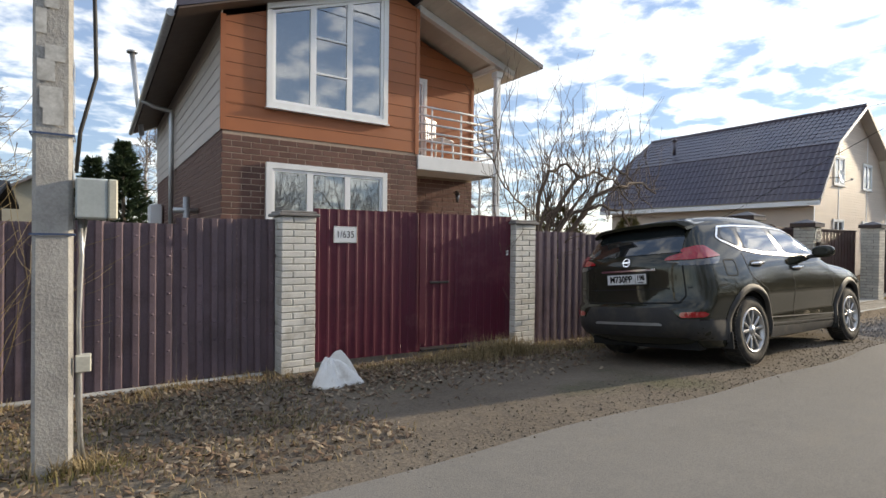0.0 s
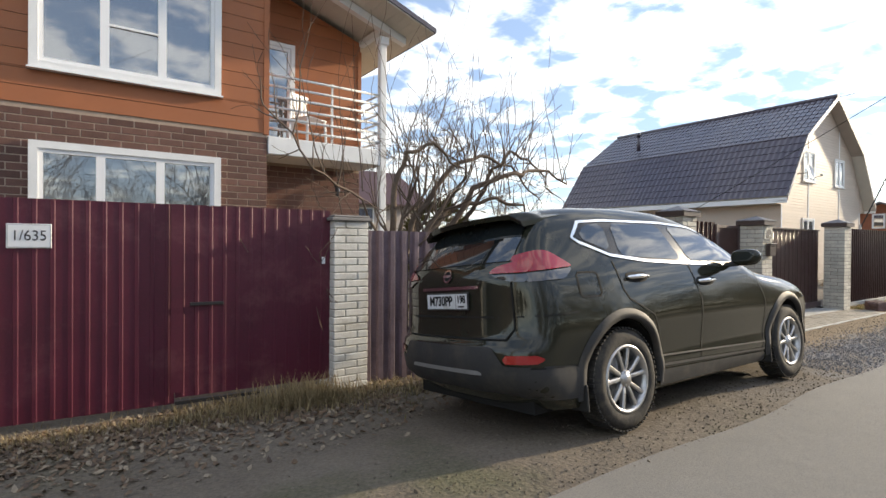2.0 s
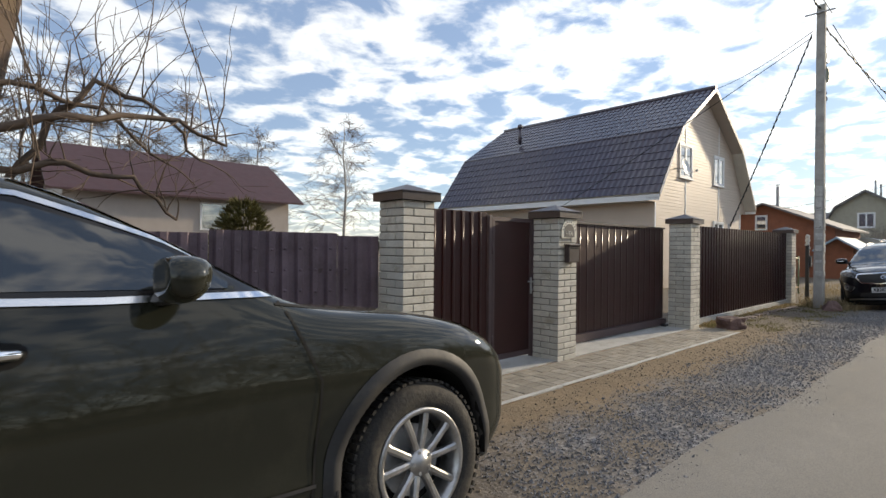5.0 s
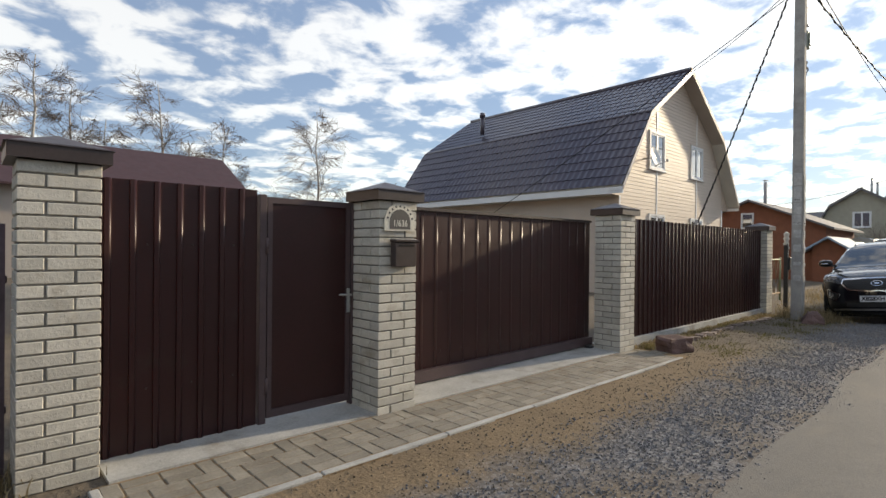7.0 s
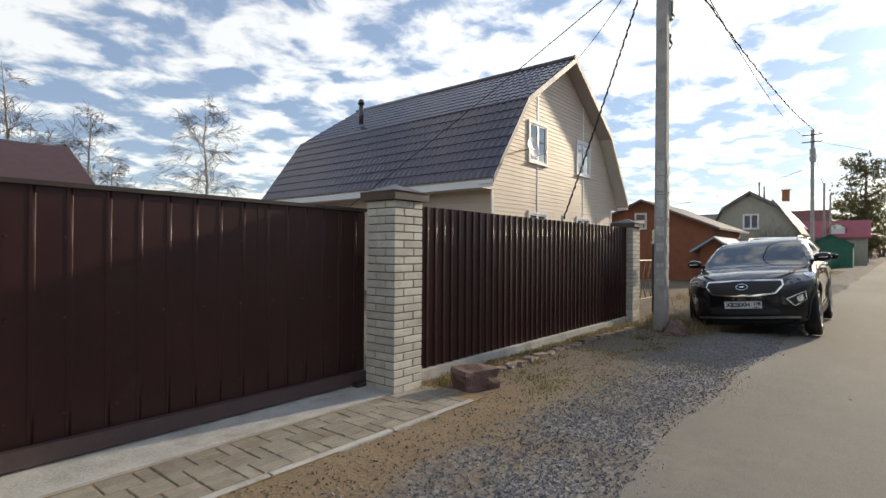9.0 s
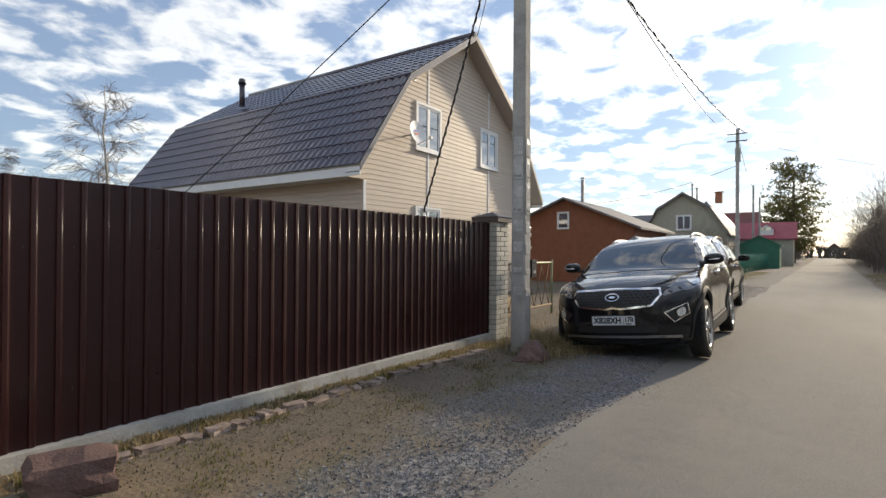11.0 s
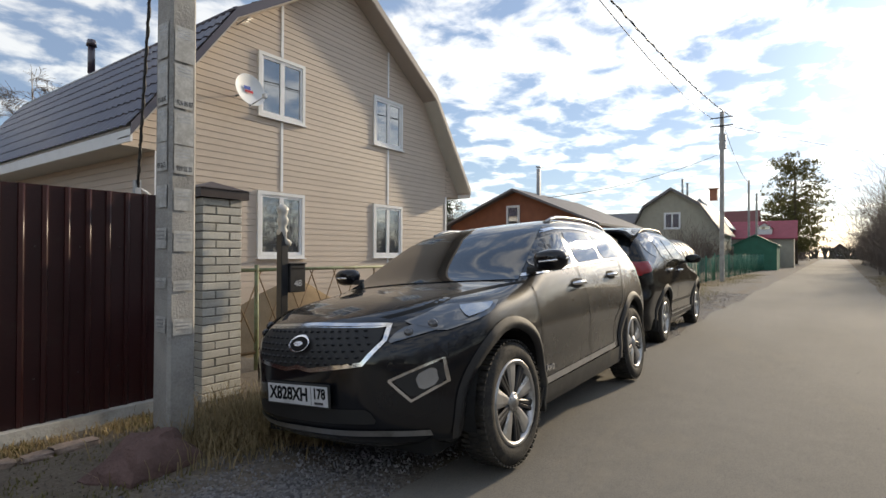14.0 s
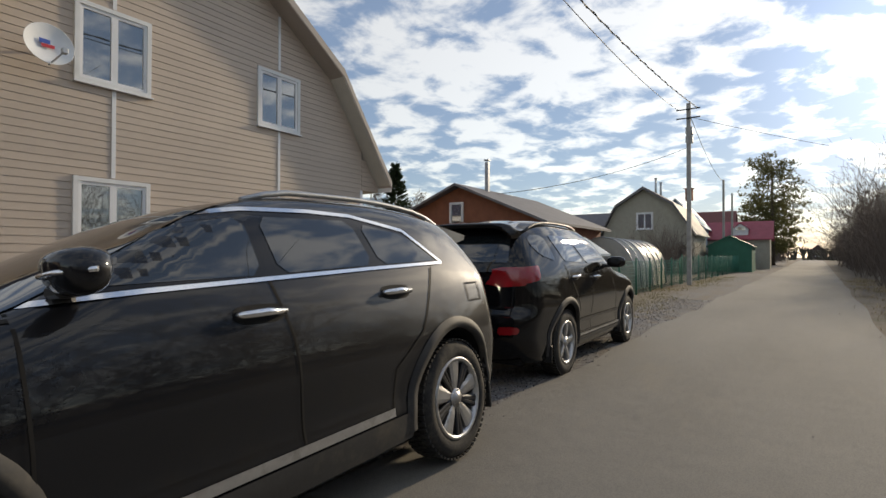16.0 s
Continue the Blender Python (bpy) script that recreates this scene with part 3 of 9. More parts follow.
def brown_panel(name, x0, x1, y, z0, z1, label, pitch, framed, seed):
    f = thing(name, label, "fence", "", pose(x0, y, 0))
    L = x1 - x0
    wide = pitch * 8
    for i in range(math.ceil(L / wide)):
        a, b = i * wide, min(L, (i + 1) * wide)
        bm = bmesh.new()
        sheet(bm, a, b, 0.002 * (i % 2), z0, z1, pitch, 0.04, 0.016, -1, rolled=True)
        s = part("sheet", bm, SHEET_BROWN, f)
        bm = bmesh.new()
        screws(bm, [a + 0.01 + 2 * pitch * k for k in range(int((b - a) / pitch / 2) + 1)], -0.002, (0.42, 1.35))
        tagged(part("screws", bm, CAP_BROWN, s), kind="stuff")
    for z in (0.4, 1.33):
        part("rail", bbox(0, L, 0.02, 0.06, z, z + 0.04), FRAME_BROWN, f)
    return f


brown_panel("fence_panel", 10.48, 11.49, 5.00, 0.0, 1.76, "dark brown profiled steel panel beside a wicket gate", 0.138, False, 1)
brown_panel("steel_fence", 16.50, 22.58, 4.84, 0.1, 1.79, "dark brown profiled steel fence on a concrete strip", 0.1365, False, 2)


def wicket():
    w = thing("wicket_gate", "dark brown steel wicket gate with a lever handle", "gate", "", pose(11.50, 5.0, 0))
    for x in (0.0, 0.79):
        bm = bmesh.new()
        soft_box(bm, x, x + 0.055, -0.03, 0.03, -0.02, 1.73, 0.004)
        part("post", bm, FRAME_BROWN, w)
    bm = bmesh.new()
    for a in ((0.062, 0.78, 0.06, 0.12), (0.062, 0.78, 1.67, 1.715), (0.062, 0.10, 0.12, 1.67), (0.74, 0.78, 0.12, 1.67)):
        box(bm, a[0], a[1], -0.025, 0.02, a[2], a[3])
    part("leaf_frame", bm, FRAME_BROWN, w)
    part("leaf_sheet", bbox(0.10, 0.74, -0.012, 0.0, 0.12, 1.67), SHEET_BROWN, w)
    bm = bmesh.new()
    soft_box(bm, 0.745, 0.775, -0.04, -0.025, 0.8, 1.0, 0.004)
    rod(bm, (0.76, -0.04, 0.95), (0.76, -0.075, 0.95), 0.009)
    rod(bm, (0.765, -0.075, 0.95), (0.65, -0.075, 0.955), 0.009)
    rod(bm, (0.76, -0.04, 0.85), (0.76, -0.05, 0.85), 0.012)
    part("lever_handle", bm, GALV, w, "grey metal lever handle")
    for z in (0.3, 1.35):
        bm = bmesh.new()
        rod(bm, (0.055, -0.03, z - 0.06), (0.055, -0.03, z + 0.06), 0.013)
        part("hinge", bm, FRAME_BROWN, w)


wicket()


def sliding_gate():
    g = thing("sliding_gate", "dark brown steel sliding gate, closed", "gate", "", pose(12.72, 5.12, 0))
    L = 3.5
    for i in range(3):
        bm = bmesh.new()
        sheet(bm, L * i / 3, L * (i + 1) / 3, 0.002 * (i % 2), 0.14, 1.71, 0.19, 0.035, 0.0045, -1, rolled=True)
        s = part("sheet", bm, SHEET_BROWN, g)
        bm = bmesh.new()
        screws(bm, [L * i / 3 + 0.15 + 0.29 * k for k in range(4)], -0.002, (0.3, 0.9, 1.4))
        tagged(part("screws", bm, CAP_BROWN, s), kind="stuff")
    part("bottom_beam", bbox(-0.05, L, -0.06, 0.02, 0.04, 0.15), FRAME_BROWN, g, "violet-brown steel bottom beam")
    part("top_rail", bbox(0, L, -0.03, 0.03, 1.71, 1.74), CAP_BROWN, g)
    bm = bmesh.new()
    soft_box(bm, L - 0.2, L - 0.02, -0.14, -0.05, 0.0, 0.06, 0.01)
    part("roller_stop", bm, BLACK_STEEL, g)


sliding_gate()
single("concrete_strip", bbox(16.5, 22.58, 4.76, 4.94, -0.1, 0.1), CONCRETE, "rough concrete strip under the fence", "plinth", kind="structure")
single("concrete_apron", bbox(10.5, 16.5, 4.62, 5.6, -0.1, 0.024), CONCRETE, "cracked pale concrete apron before the gates", "pavement", kind="structure")


# ---------------------------------------------------------------- siding and windows
def plank_wall(parent, name, mat_, fr, z0, z1, step, u0, u1, halfplanes, holes, thick=0.018, lap=0.006):
    """Horizontal boards over [u0, u1] x [z0, z1], cut by half planes and by rectangular or sloped holes (u0, u1, v0, v1)."""
    z = z0
    while z < z1 - 0.01:
        t = min(z + step, z1)
        runs = [(u0, u1, z, t)]
        for h in holes:
            nxt = []
            for a, b, c, d in runs:
                if h[2] >= d or h[3] <= c or h[0] >= b or h[1] <= a:
                    nxt.append((a, b, c, d))
                    continue
                if h[0] > a:
                    nxt.append((a, h[0], c, d))
                if h[1] < b:
                    nxt.append((h[1], b, c, d))
                m0, m1 = max(a, h[0]), min(b, h[1])
                if h[2] > c:
                    nxt.append((m0, m1, c, h[2]))
                if h[3] < d:
                    nxt.append((m0, m1, h[3], d))
            runs = nxt
        for a, b, c, d in runs:
            poly = [(a, c + 0.002), (b, c + 0.002), (b, d - 0.004), (a, d - 0.004)]
            for hp in halfplanes:
                poly = clip(poly, *hp) if len(poly) > 2 else []
            if len(poly) < 3:
                continue
            bm = bmesh.new()
            # clapboard: proud at the foot, tucked under at the head
            n = len(poly)
            lo = min(p[1] for p in poly)
            back = [bm.verts.new(fr @ Vector((p[0], p[1], 0))) for p in poly]
            front = [bm.verts.new(fr @ Vector((p[0], p[1], thick - lap * (p[1] - lo) / step))) for p in poly]
            bm.faces.new(back[::-1]), bm.faces.new(front)
            for k in range(n):
                bm.faces.new((back[k], back[(k + 1) % n], front[(k + 1) % n], front[k]))
            part(name, bm, mat_, parent)
        z = t


def window_unit(parent, fr, u0, u1, v0, v1, splits, casing=0.09, slope=0.0, opener=(), curtain=True, depth=0.06, name="window"):
    """White-cased window in a wall; splits: mullion places as shares of the width; slope: rise of the head over the width."""
    h = lambda u: v1 + slope * (u - u0)
    w = part(name, bmesh.new(), WHITE_PVC, parent)
    bm = bmesh.new()
    c = casing
    for poly in ([(u0 - c, v0 - c), (u1 + c, v0 - c), (u1 + c, v0), (u0 - c, v0)],
                 [(u0 - c, h(u0)), (u1 + c, h(u1)), (u1 + c, h(u1) + c), (u0 - c, h(u0) + c)],
                 [(u0 - c, v0), (u0, v0), (u0, h(u0)), (u0 - c, h(u0))],
                 [(u1, v0), (u1 + c, v0), (u1 + c, h(u1)), (u1, h(u1))]):
        prism(bm, poly, fr, depth)
    part("casing", bm, WHITE_PAINT, w)
    prism_bm = bmesh.new()
    prism(prism_bm, [(u0 - c - 0.02, v0 - c - 0.02), (u1 + c + 0.02, v0 - c - 0.02), (u1 + c + 0.02, v0 - c), (u0 - c - 0.02, v0 - c)], fr, depth + 0.04)
    part("sill", prism_bm, WHITE_PVC, w)
    us = [u0] + [u0 + (u1 - u0) * s for s in splits] + [u1]
    bm = bmesh.new()
    for i in range(len(us) - 1):
        a, b = us[i], us[i + 1]
        fw = 0.05
        for poly in ([(a, v0), (b, v0), (b, v0 + fw), (a, v0 + fw)],
                     [(a, h(a) - fw), (b, h(b) - fw), (b, h(b)), (a, h(a))],
                     [(a, v0 + fw), (a + fw, v0 + fw), (a + fw, h(a + fw) - fw), (a, h(a) - fw)],
                     [(b - fw, v0 + fw), (b, v0 + fw), (b, h(b) - fw), (b - fw, h(b - fw) - fw)]):
            prism(bm, poly, fr, depth * 0.6)
    for s, v in opener:
        a, b = us[s], us[s + 1]
        prism(bm, [(a + 0.05, v - 0.014), (b - 0.05, v - 0.014), (b - 0.05, v + 0.014), (a + 0.05, v + 0.014)], fr, depth * 0.62)
    part("sash_frame", bm, WHITE_PVC, w)
    for i in range(len(us) - 1):
        a, b = us[i] + 0.05, us[i + 1] - 0.05
        bm = bmesh.new()
        prism(bm, [(a, v0 + 0.05), (b, v0 + 0.05), (b, h(b) - 0.05), (a, h(a) - 0.05)], fr, 0.008)
        part("pane", bm, PANE, w)
    return w


# ---------------------------------------------------------------- the orange and brick house
H1Y, H1X0, H1X1, H1XR, H1Y1 = 8.45, 1.59, 5.06, 7.0, 18.4
RIDGE_X, RIDGE_Z, EAVE_LX, EAVE_LZ, EAVE_RX, EAVE_RZ = 4.62, 6.02, 0.93, 4.62, 7.72, 4.98
"""left slope and right slope as half planes u, v below the roof"""


def slope_plane(xa, za, xb, zb, drop):
    k = (zb - za) / (xb - xa)
    return (-k, 1.0, za - k * xa - drop)


def house_one():
    h = thing("orange_house", "two-storey house of brown brick and orange siding with a balcony", "house")
    L_, R_ = slope_plane(EAVE_LX, EAVE_LZ, RIDGE_X, RIDGE_Z, 0.16), slope_plane(RIDGE_X, RIDGE_Z, EAVE_RX, EAVE_RZ, 0.16)
    fr = frame_xz(H1Y)
    # inner shell
    bm = bmesh.new()
    body = [(H1X0 + 0.01, 0), (H1X1 - 0.01, 0), (H1X1 - 0.01, 7), (H1X0 + 0.01, 7)]
    for hp in (L_, R_):
        body = clip(body, *hp)
    prism(bm, body, frame_xz(H1Y1), H1Y1 - H1Y - 0.0)
    wing = [(H1X1 - 0.01, 0), (H1XR, 0), (H1XR, 7), (H1X1 - 0.01, 7)]
    for hp in (L_, R_):
        wing = clip(wing, *hp)
    prism(bm, wing, frame_xz(H1Y1), H1Y1 - H1Y - 0.85)
    part("shell", bm, FACADE_MORTAR, h)
    uw, lw = (2.33, 4.30, 3.52, 4.98), (2.33, 4.30, 1.25, 2.47)
    # facade bricks
    bl, bh = 0.29, 0.095
    cut = {}

    def brick_of(w):
        key = round(w, 3)
        if key not in cut:
            cut[key] = brick_mesh("facade_brick", key - 0.014, 0.03, bh - 0.014, FACADE_BRICK, 0.003)
        return cut[key]

    wall = part("front_wall", bmesh.new(), FACADE_BRICK, h)
    low = bmesh.new()
    row = 0
    z = bh / 2
    while z < 3.0 - bh / 2 + 0.01:
        spans = [(H1X0 - 0.02, H1X1)] if z > lw[3] + 0.1 or z < lw[2] - 0.1 else [(H1X0 - 0.02, lw[0] - 0.09), (lw[1] + 0.09, H1X1)]
        for sa, sb in spans:
            x = H1X0 - bl + (bl / 2 if row % 2 else 0)
            while x < sb:
                a, b = max(x, sa), min(x + bl, sb)
                if b - a > 0.04:
                    me = brick_of(b - a)
                    if z > 1.45:
                        piece("brick", me, wall, pose((a + b) / 2, H1Y + 0.008, z))
                    else:
                        t = bmesh.new()
                        t.from_mesh(me)
                        join(low, t, pose((a + b) / 2, H1Y + 0.008, z))
                x += bl
        z += bh
        row += 1
    tagged(part("lower_bricks", low, FACADE_BRICK, wall), kind="stuff")
    # recessed wall under the balcony and the shaded side wall
    bm = bmesh.new()
    z, row = bh / 2, 0
    while z < 2.62:
        x = H1X1 + (0 if row % 2 else -bl / 2)
        while x < H1XR:
            a, b = max(x, H1X1), min(x + bl - 0.014, H1XR)
            if b - a > 0.03:
                box(bm, a, b, H1Y + 0.843, H1Y + 0.87, z - bh / 2 + 0.007, z + bh / 2 - 0.007)
            x += bl
        z += bh
        row += 1
    tagged(part("recess_bricks", bm, FACADE_BRICK, h), kind="stuff")
    bm = bmesh.new()
    z, row = bh / 2, 0
    while z < 3.0:
        y = H1Y + (0 if row % 2 else -bl / 2)
        while y < H1Y1:
            a, b = max(y, H1Y), min(y + bl - 0.014, H1Y1)
            if b - a > 0.03:
                box(bm, H1X0 + 0.003, H1X0 + 0.03, max(a, H1Y + 0.012), b, z - bh / 2 + 0.007, z + bh / 2 - 0.007)
            y += bl
        z += bh
        row += 1
    tagged(part("side_bricks", bm, FACADE_BRICK, h), kind="stuff")
    # orange boards, front and balcony back wall; pale boards on the side
    c = 0.09
    up = part("upper_wall", bmesh.new(), SIDING_ORANGE, h)
    k = (5.76 - 4.98) / (4.37 - 2.25)
    plank_wall(up, "plank", SIDING_ORANGE, fr, 3.0, uw[2] - c, 0.205, H1X0, H1X1, [], [])
    plank_wall(up, "plank", SIDING_ORANGE, fr, uw[2] - c, 6.2, 0.205, H1X0, uw[0] - c, [L_, R_], [])
    plank_wall(up, "plank", SIDING_ORANGE, fr, uw[2] - c, 6.2, 0.205, uw[1] + c, H1X1, [L_, R_], [])
    plank_wall(up, "plank", SIDING_ORANGE, fr, 4.9, 6.2, 0.205, uw[0] - c, uw[1] + c, [L_, R_, (k, -1.0, k * uw[0] - (uw[3] + c))], [])
    plank_wall(up, "plank", SIDING_ORANGE, frame_xz(H1Y + 0.85), 2.97, 6.0, 0.205, H1X1, H1XR, [L_, R_], [(5.2, 5.75, 2.97, 4.75)])
    plank_wall(up, "plank", SIDING_PALE, frame_yz(H1X0), 3.0, 4.85, 0.205, H1Y, H1Y1, [], [])
    for a in ((H1X0 - 0.03, H1X0 + 0.05, H1Y - 0.03, H1Y - 0.002, 3.0, 4.75), (H1X1 - 0.06, H1X1 + 0.02, H1Y - 0.03, H1Y - 0.002, 2.98, 5.7),
              (H1X1 + 0.0, H1X1 + 0.02, H1Y - 0.002, H1Y + 0.83, 2.98, 5.7), (H1XR - 0.05, H1XR + 0.02, H1Y + 0.82, H1Y + 0.85, 2.98, 4.9)):
        part("corner_trim", bbox(*a), SIDING_ORANGE, h)
    window_unit(h, frame_xz(H1Y - 0.02), uw[0], uw[1], uw[2], uw[3], (0.34, 0.67), 0.09, k, ((1, 4.12), (1, 4.72)))
    window_unit(h, frame_xz(H1Y - 0.02), lw[0], lw[1], lw[2], lw[3], (0.32, 0.66), 0.09)
    window_unit(h, frame_xz(H1Y + 0.83), 5.27, 5.68, 3.05, 4.65, (), 0.07, name="balcony_door")
    # balcony
    bal = part("balcony", bmesh.new(), WHITE_PAINT, h)
    bm = bmesh.new()
    soft_box(bm, H1X1 + 0.01, H1XR + 0.02, H1Y - 0.02, H1Y + 0.83, 2.70, 2.97, 0.01)
    part("slab", bm, WHITE_PAINT, bal, "white painted balcony slab")
    for i in range(6):
        bm = bmesh.new()
        z = 3.10 + i * 0.163
        rod(bm, (H1X1 + 0.02, H1Y + 0.03, z), (H1XR - 0.03, H1Y + 0.03, z), 0.02, n=8)
        rod(bm, (H1XR - 0.03, H1Y + 0.03, z), (H1XR - 0.03, H1Y + 0.83, z), 0.02, n=8)
        part("rail", bm, WHITE_PAINT, bal)
    for x in (H1X1 + 0.35, H1X1 + 1.05):
        bm = bmesh.new()
        box(bm, x, x + 0.03, H1Y + 0.045, H1Y + 0.075, 2.97, 3.95)
        part("baluster", bm, WHITE_PAINT, bal)
    bm = bmesh.new()
    soft_box(bm, H1XR - 0.03, H1XR + 0.09, H1Y - 0.03, H1Y + 0.09, 0.0, 4.92, 0.012)
    soft_box(bm, H1XR - 0.06, H1XR + 0.12, H1Y - 0.06, H1Y + 0.12, 4.78, 4.92, 0.012)
    part("post", bm, WHITE_PAINT, h, "white square porch post")
    # roof: two slabs that reach out over the front
    y0, y1 = H1Y - 0.62, H1Y1 + 0.4
    for nm, xa, za, xb, zb, y0 in (("roof", EAVE_LX, EAVE_LZ, RIDGE_X, RIDGE_Z, H1Y - 0.3), ("roof", RIDGE_X, RIDGE_Z, EAVE_RX, EAVE_RZ, H1Y - 0.62)):
        bm = bmesh.new()
        poly = [(xa, za - 0.03), (xb, zb - 0.03), (xb, zb + 0.05), (xa, za + 0.05)]
        prism(bm, poly, frame_xz(y1), y1 - y0)
        part(nm, bm, ROOF_BROWN, h)
    # boarded soffit on the right, dark on the left
    y0 = H1Y - 0.3
    kx = (EAVE_RZ - RIDGE_Z) / (EAVE_RX - RIDGE_X)
    x = H1X1
    while x < EAVE_RX - 0.05:
        b = min(x + 0.14, EAVE_RX - 0.04)
        za, zb = RIDGE_Z + kx * (x - RIDGE_X), RIDGE_Z + kx * (b - RIDGE_X)
        bm = bmesh.new()
        prism(bm, [(x + 0.003, za - 0.055), (b - 0.003, zb - 0.055), (b - 0.003, zb - 0.032), (x + 0.003, za - 0.032)], frame_xz(H1Y + 3.0), 3.6)
        part("soffit_board", bm, SOFFIT, h)
        x = b
    kl = (RIDGE_Z - EAVE_LZ) / (RIDGE_X - EAVE_LX)
    bm = bmesh.new()
    prism(bm, [(EAVE_LX + 0.03, EAVE_LZ - 0.06), (H1X0, EAVE_LZ + kl * (H1X0 - EAVE_LX) - 0.06), (H1X0, EAVE_LZ + kl * (H1X0 - EAVE_LX) - 0.032), (EAVE_LX + 0.03, EAVE_LZ - 0.032)], frame_xz(H1Y1), H1Y1 - y0 - 0.01)
    prism(bm, [(H1X0, EAVE_LZ + kl * (H1X0 - EAVE_LX) - 0.06), (RIDGE_X, RIDGE_Z - 0.06), (RIDGE_X, RIDGE_Z - 0.032), (H1X0, EAVE_LZ + kl * (H1X0 - EAVE_LX) - 0.032)], frame_xz(H1Y), H1Y - y0 - 0.01)
    part("soffit", bm, SOFFIT_DARK, h)
    # white beam that carries the balcony roof
    bm = bmesh.new()
    xa, xb = H1X1 + 0.02, EAVE_RX - 0.25
    za, zb = RIDGE_Z + kx * (xa - RIDGE_X) - 0.06, RIDGE_Z + kx * (xb - RIDGE_X) - 0.06
    prism(bm, [(xa, za - 0.13), (xb, zb - 0.13), (xb, zb), (xa, za)], frame_xz(H1Y + 0.09), 0.12)
    prism(bm, [(H1XR - 0.02, zb - 0.0), (H1XR + 0.08, zb - 0.0), (H1XR + 0.08, zb + 0.1), (H1XR - 0.02, zb + 0.1)], frame_xz(H1Y + 0.85), 0.8)
    part("beam", bm, WHITE_PAINT, h)
    # gutter, downpipe and flue on the side
    bm = bmesh.new()
    rod(bm, (EAVE_LX - 0.04, y0 + 0.3, EAVE_LZ - 0.02), (EAVE_LX - 0.04, y1, EAVE_LZ - 0.02), 0.06, n=10)
    part("gutter", bm, GALV, h)
    bm = bmesh.new()
    tube(bm, [(EAVE_LX - 0.04, 14.0, 4.56), (EAVE_LX + 0.2, 14.0, 4.45), (H1X0 - 0.09, 14.0, 4.4), (H1X0 - 0.09, 14.0, 4.3), (H1X0 - 0.09, 14.0, 0.1)], 0.055, 10)
    part("downpipe", bm, GALV, h)
    bm = bmesh.new()
    rod(bm, (H1X0 - 0.5, 17.2, 4.3), (H1X0 - 0.75, 17.2, 6.6), 0.07, n=10)
    rod(bm, (H1X0 - 0.75, 17.2, 6.6), (H1X0 - 0.755, 17.2, 6.66), 0.14, n=10)
    part("flue", bm, GALV, h, "thin grey metal flue")
    bm = bmesh.new()
    rod(bm, (H1X0 - 0.2, 10.6, 0), (H1X0 - 0.2, 10.6, 2.1), 0.06, n=10)
    rod(bm, (H1X0 - 0.42, 10.6, 1.85), (H1X0 + 0.0, 10.6, 1.85), 0.05, n=10)
    part("vent_pipe", bm, GALV, h, "grey metal vent pipe with a cross piece")
    bm = bmesh.new()
    soft_box(bm, H1X0 - 0.34, H1X0 - 0.03, 16.5, 17.3, 1.75, 2.3, 0.03)
    part("air_conditioner", bm, WHITE_PVC, h)
    return h


house_one()


# ---------------------------------------------------------------- the beige gambrel house
H2Y0, H2Y1, H2X0, H2X1, H2C = 9.1, 19.0, 24.3, 32.6, 28.5


def metal_tile(bm, p0, along, up, n_w, n_r):
    """Metal tile: waves along the eave, a step at each row. p0: lower corner."""
    p0, along, up = Vector(p0), Vector(along), Vector(up)
    nrm = along.cross(up).normalized()
    rows = []
    S = 8
    for r in range(n_r):
        for edge in (0, 1):
            t = (r + edge) / n_r
            lift = 0.02 if edge == 0 else 0.0
            row = []
            for i in range(n_w * S + 1):
                ph = (i % S) / S * math.tau
                d = 0.026 * (0.5 + 0.5 * math.cos(ph)) + lift + 0.004 * noise.noise((i * 0.05, r * 0.6, 3))
                row.append(bm.verts.new(p0 + along * (i / (n_w * S)) + up * t + nrm * d))
            rows.append(row)
    for a, b in zip(rows, rows[1:]):
        for i in range(len(a) - 1):
            bm.faces.new((a[i], a[i + 1], b[i + 1], b[i]))


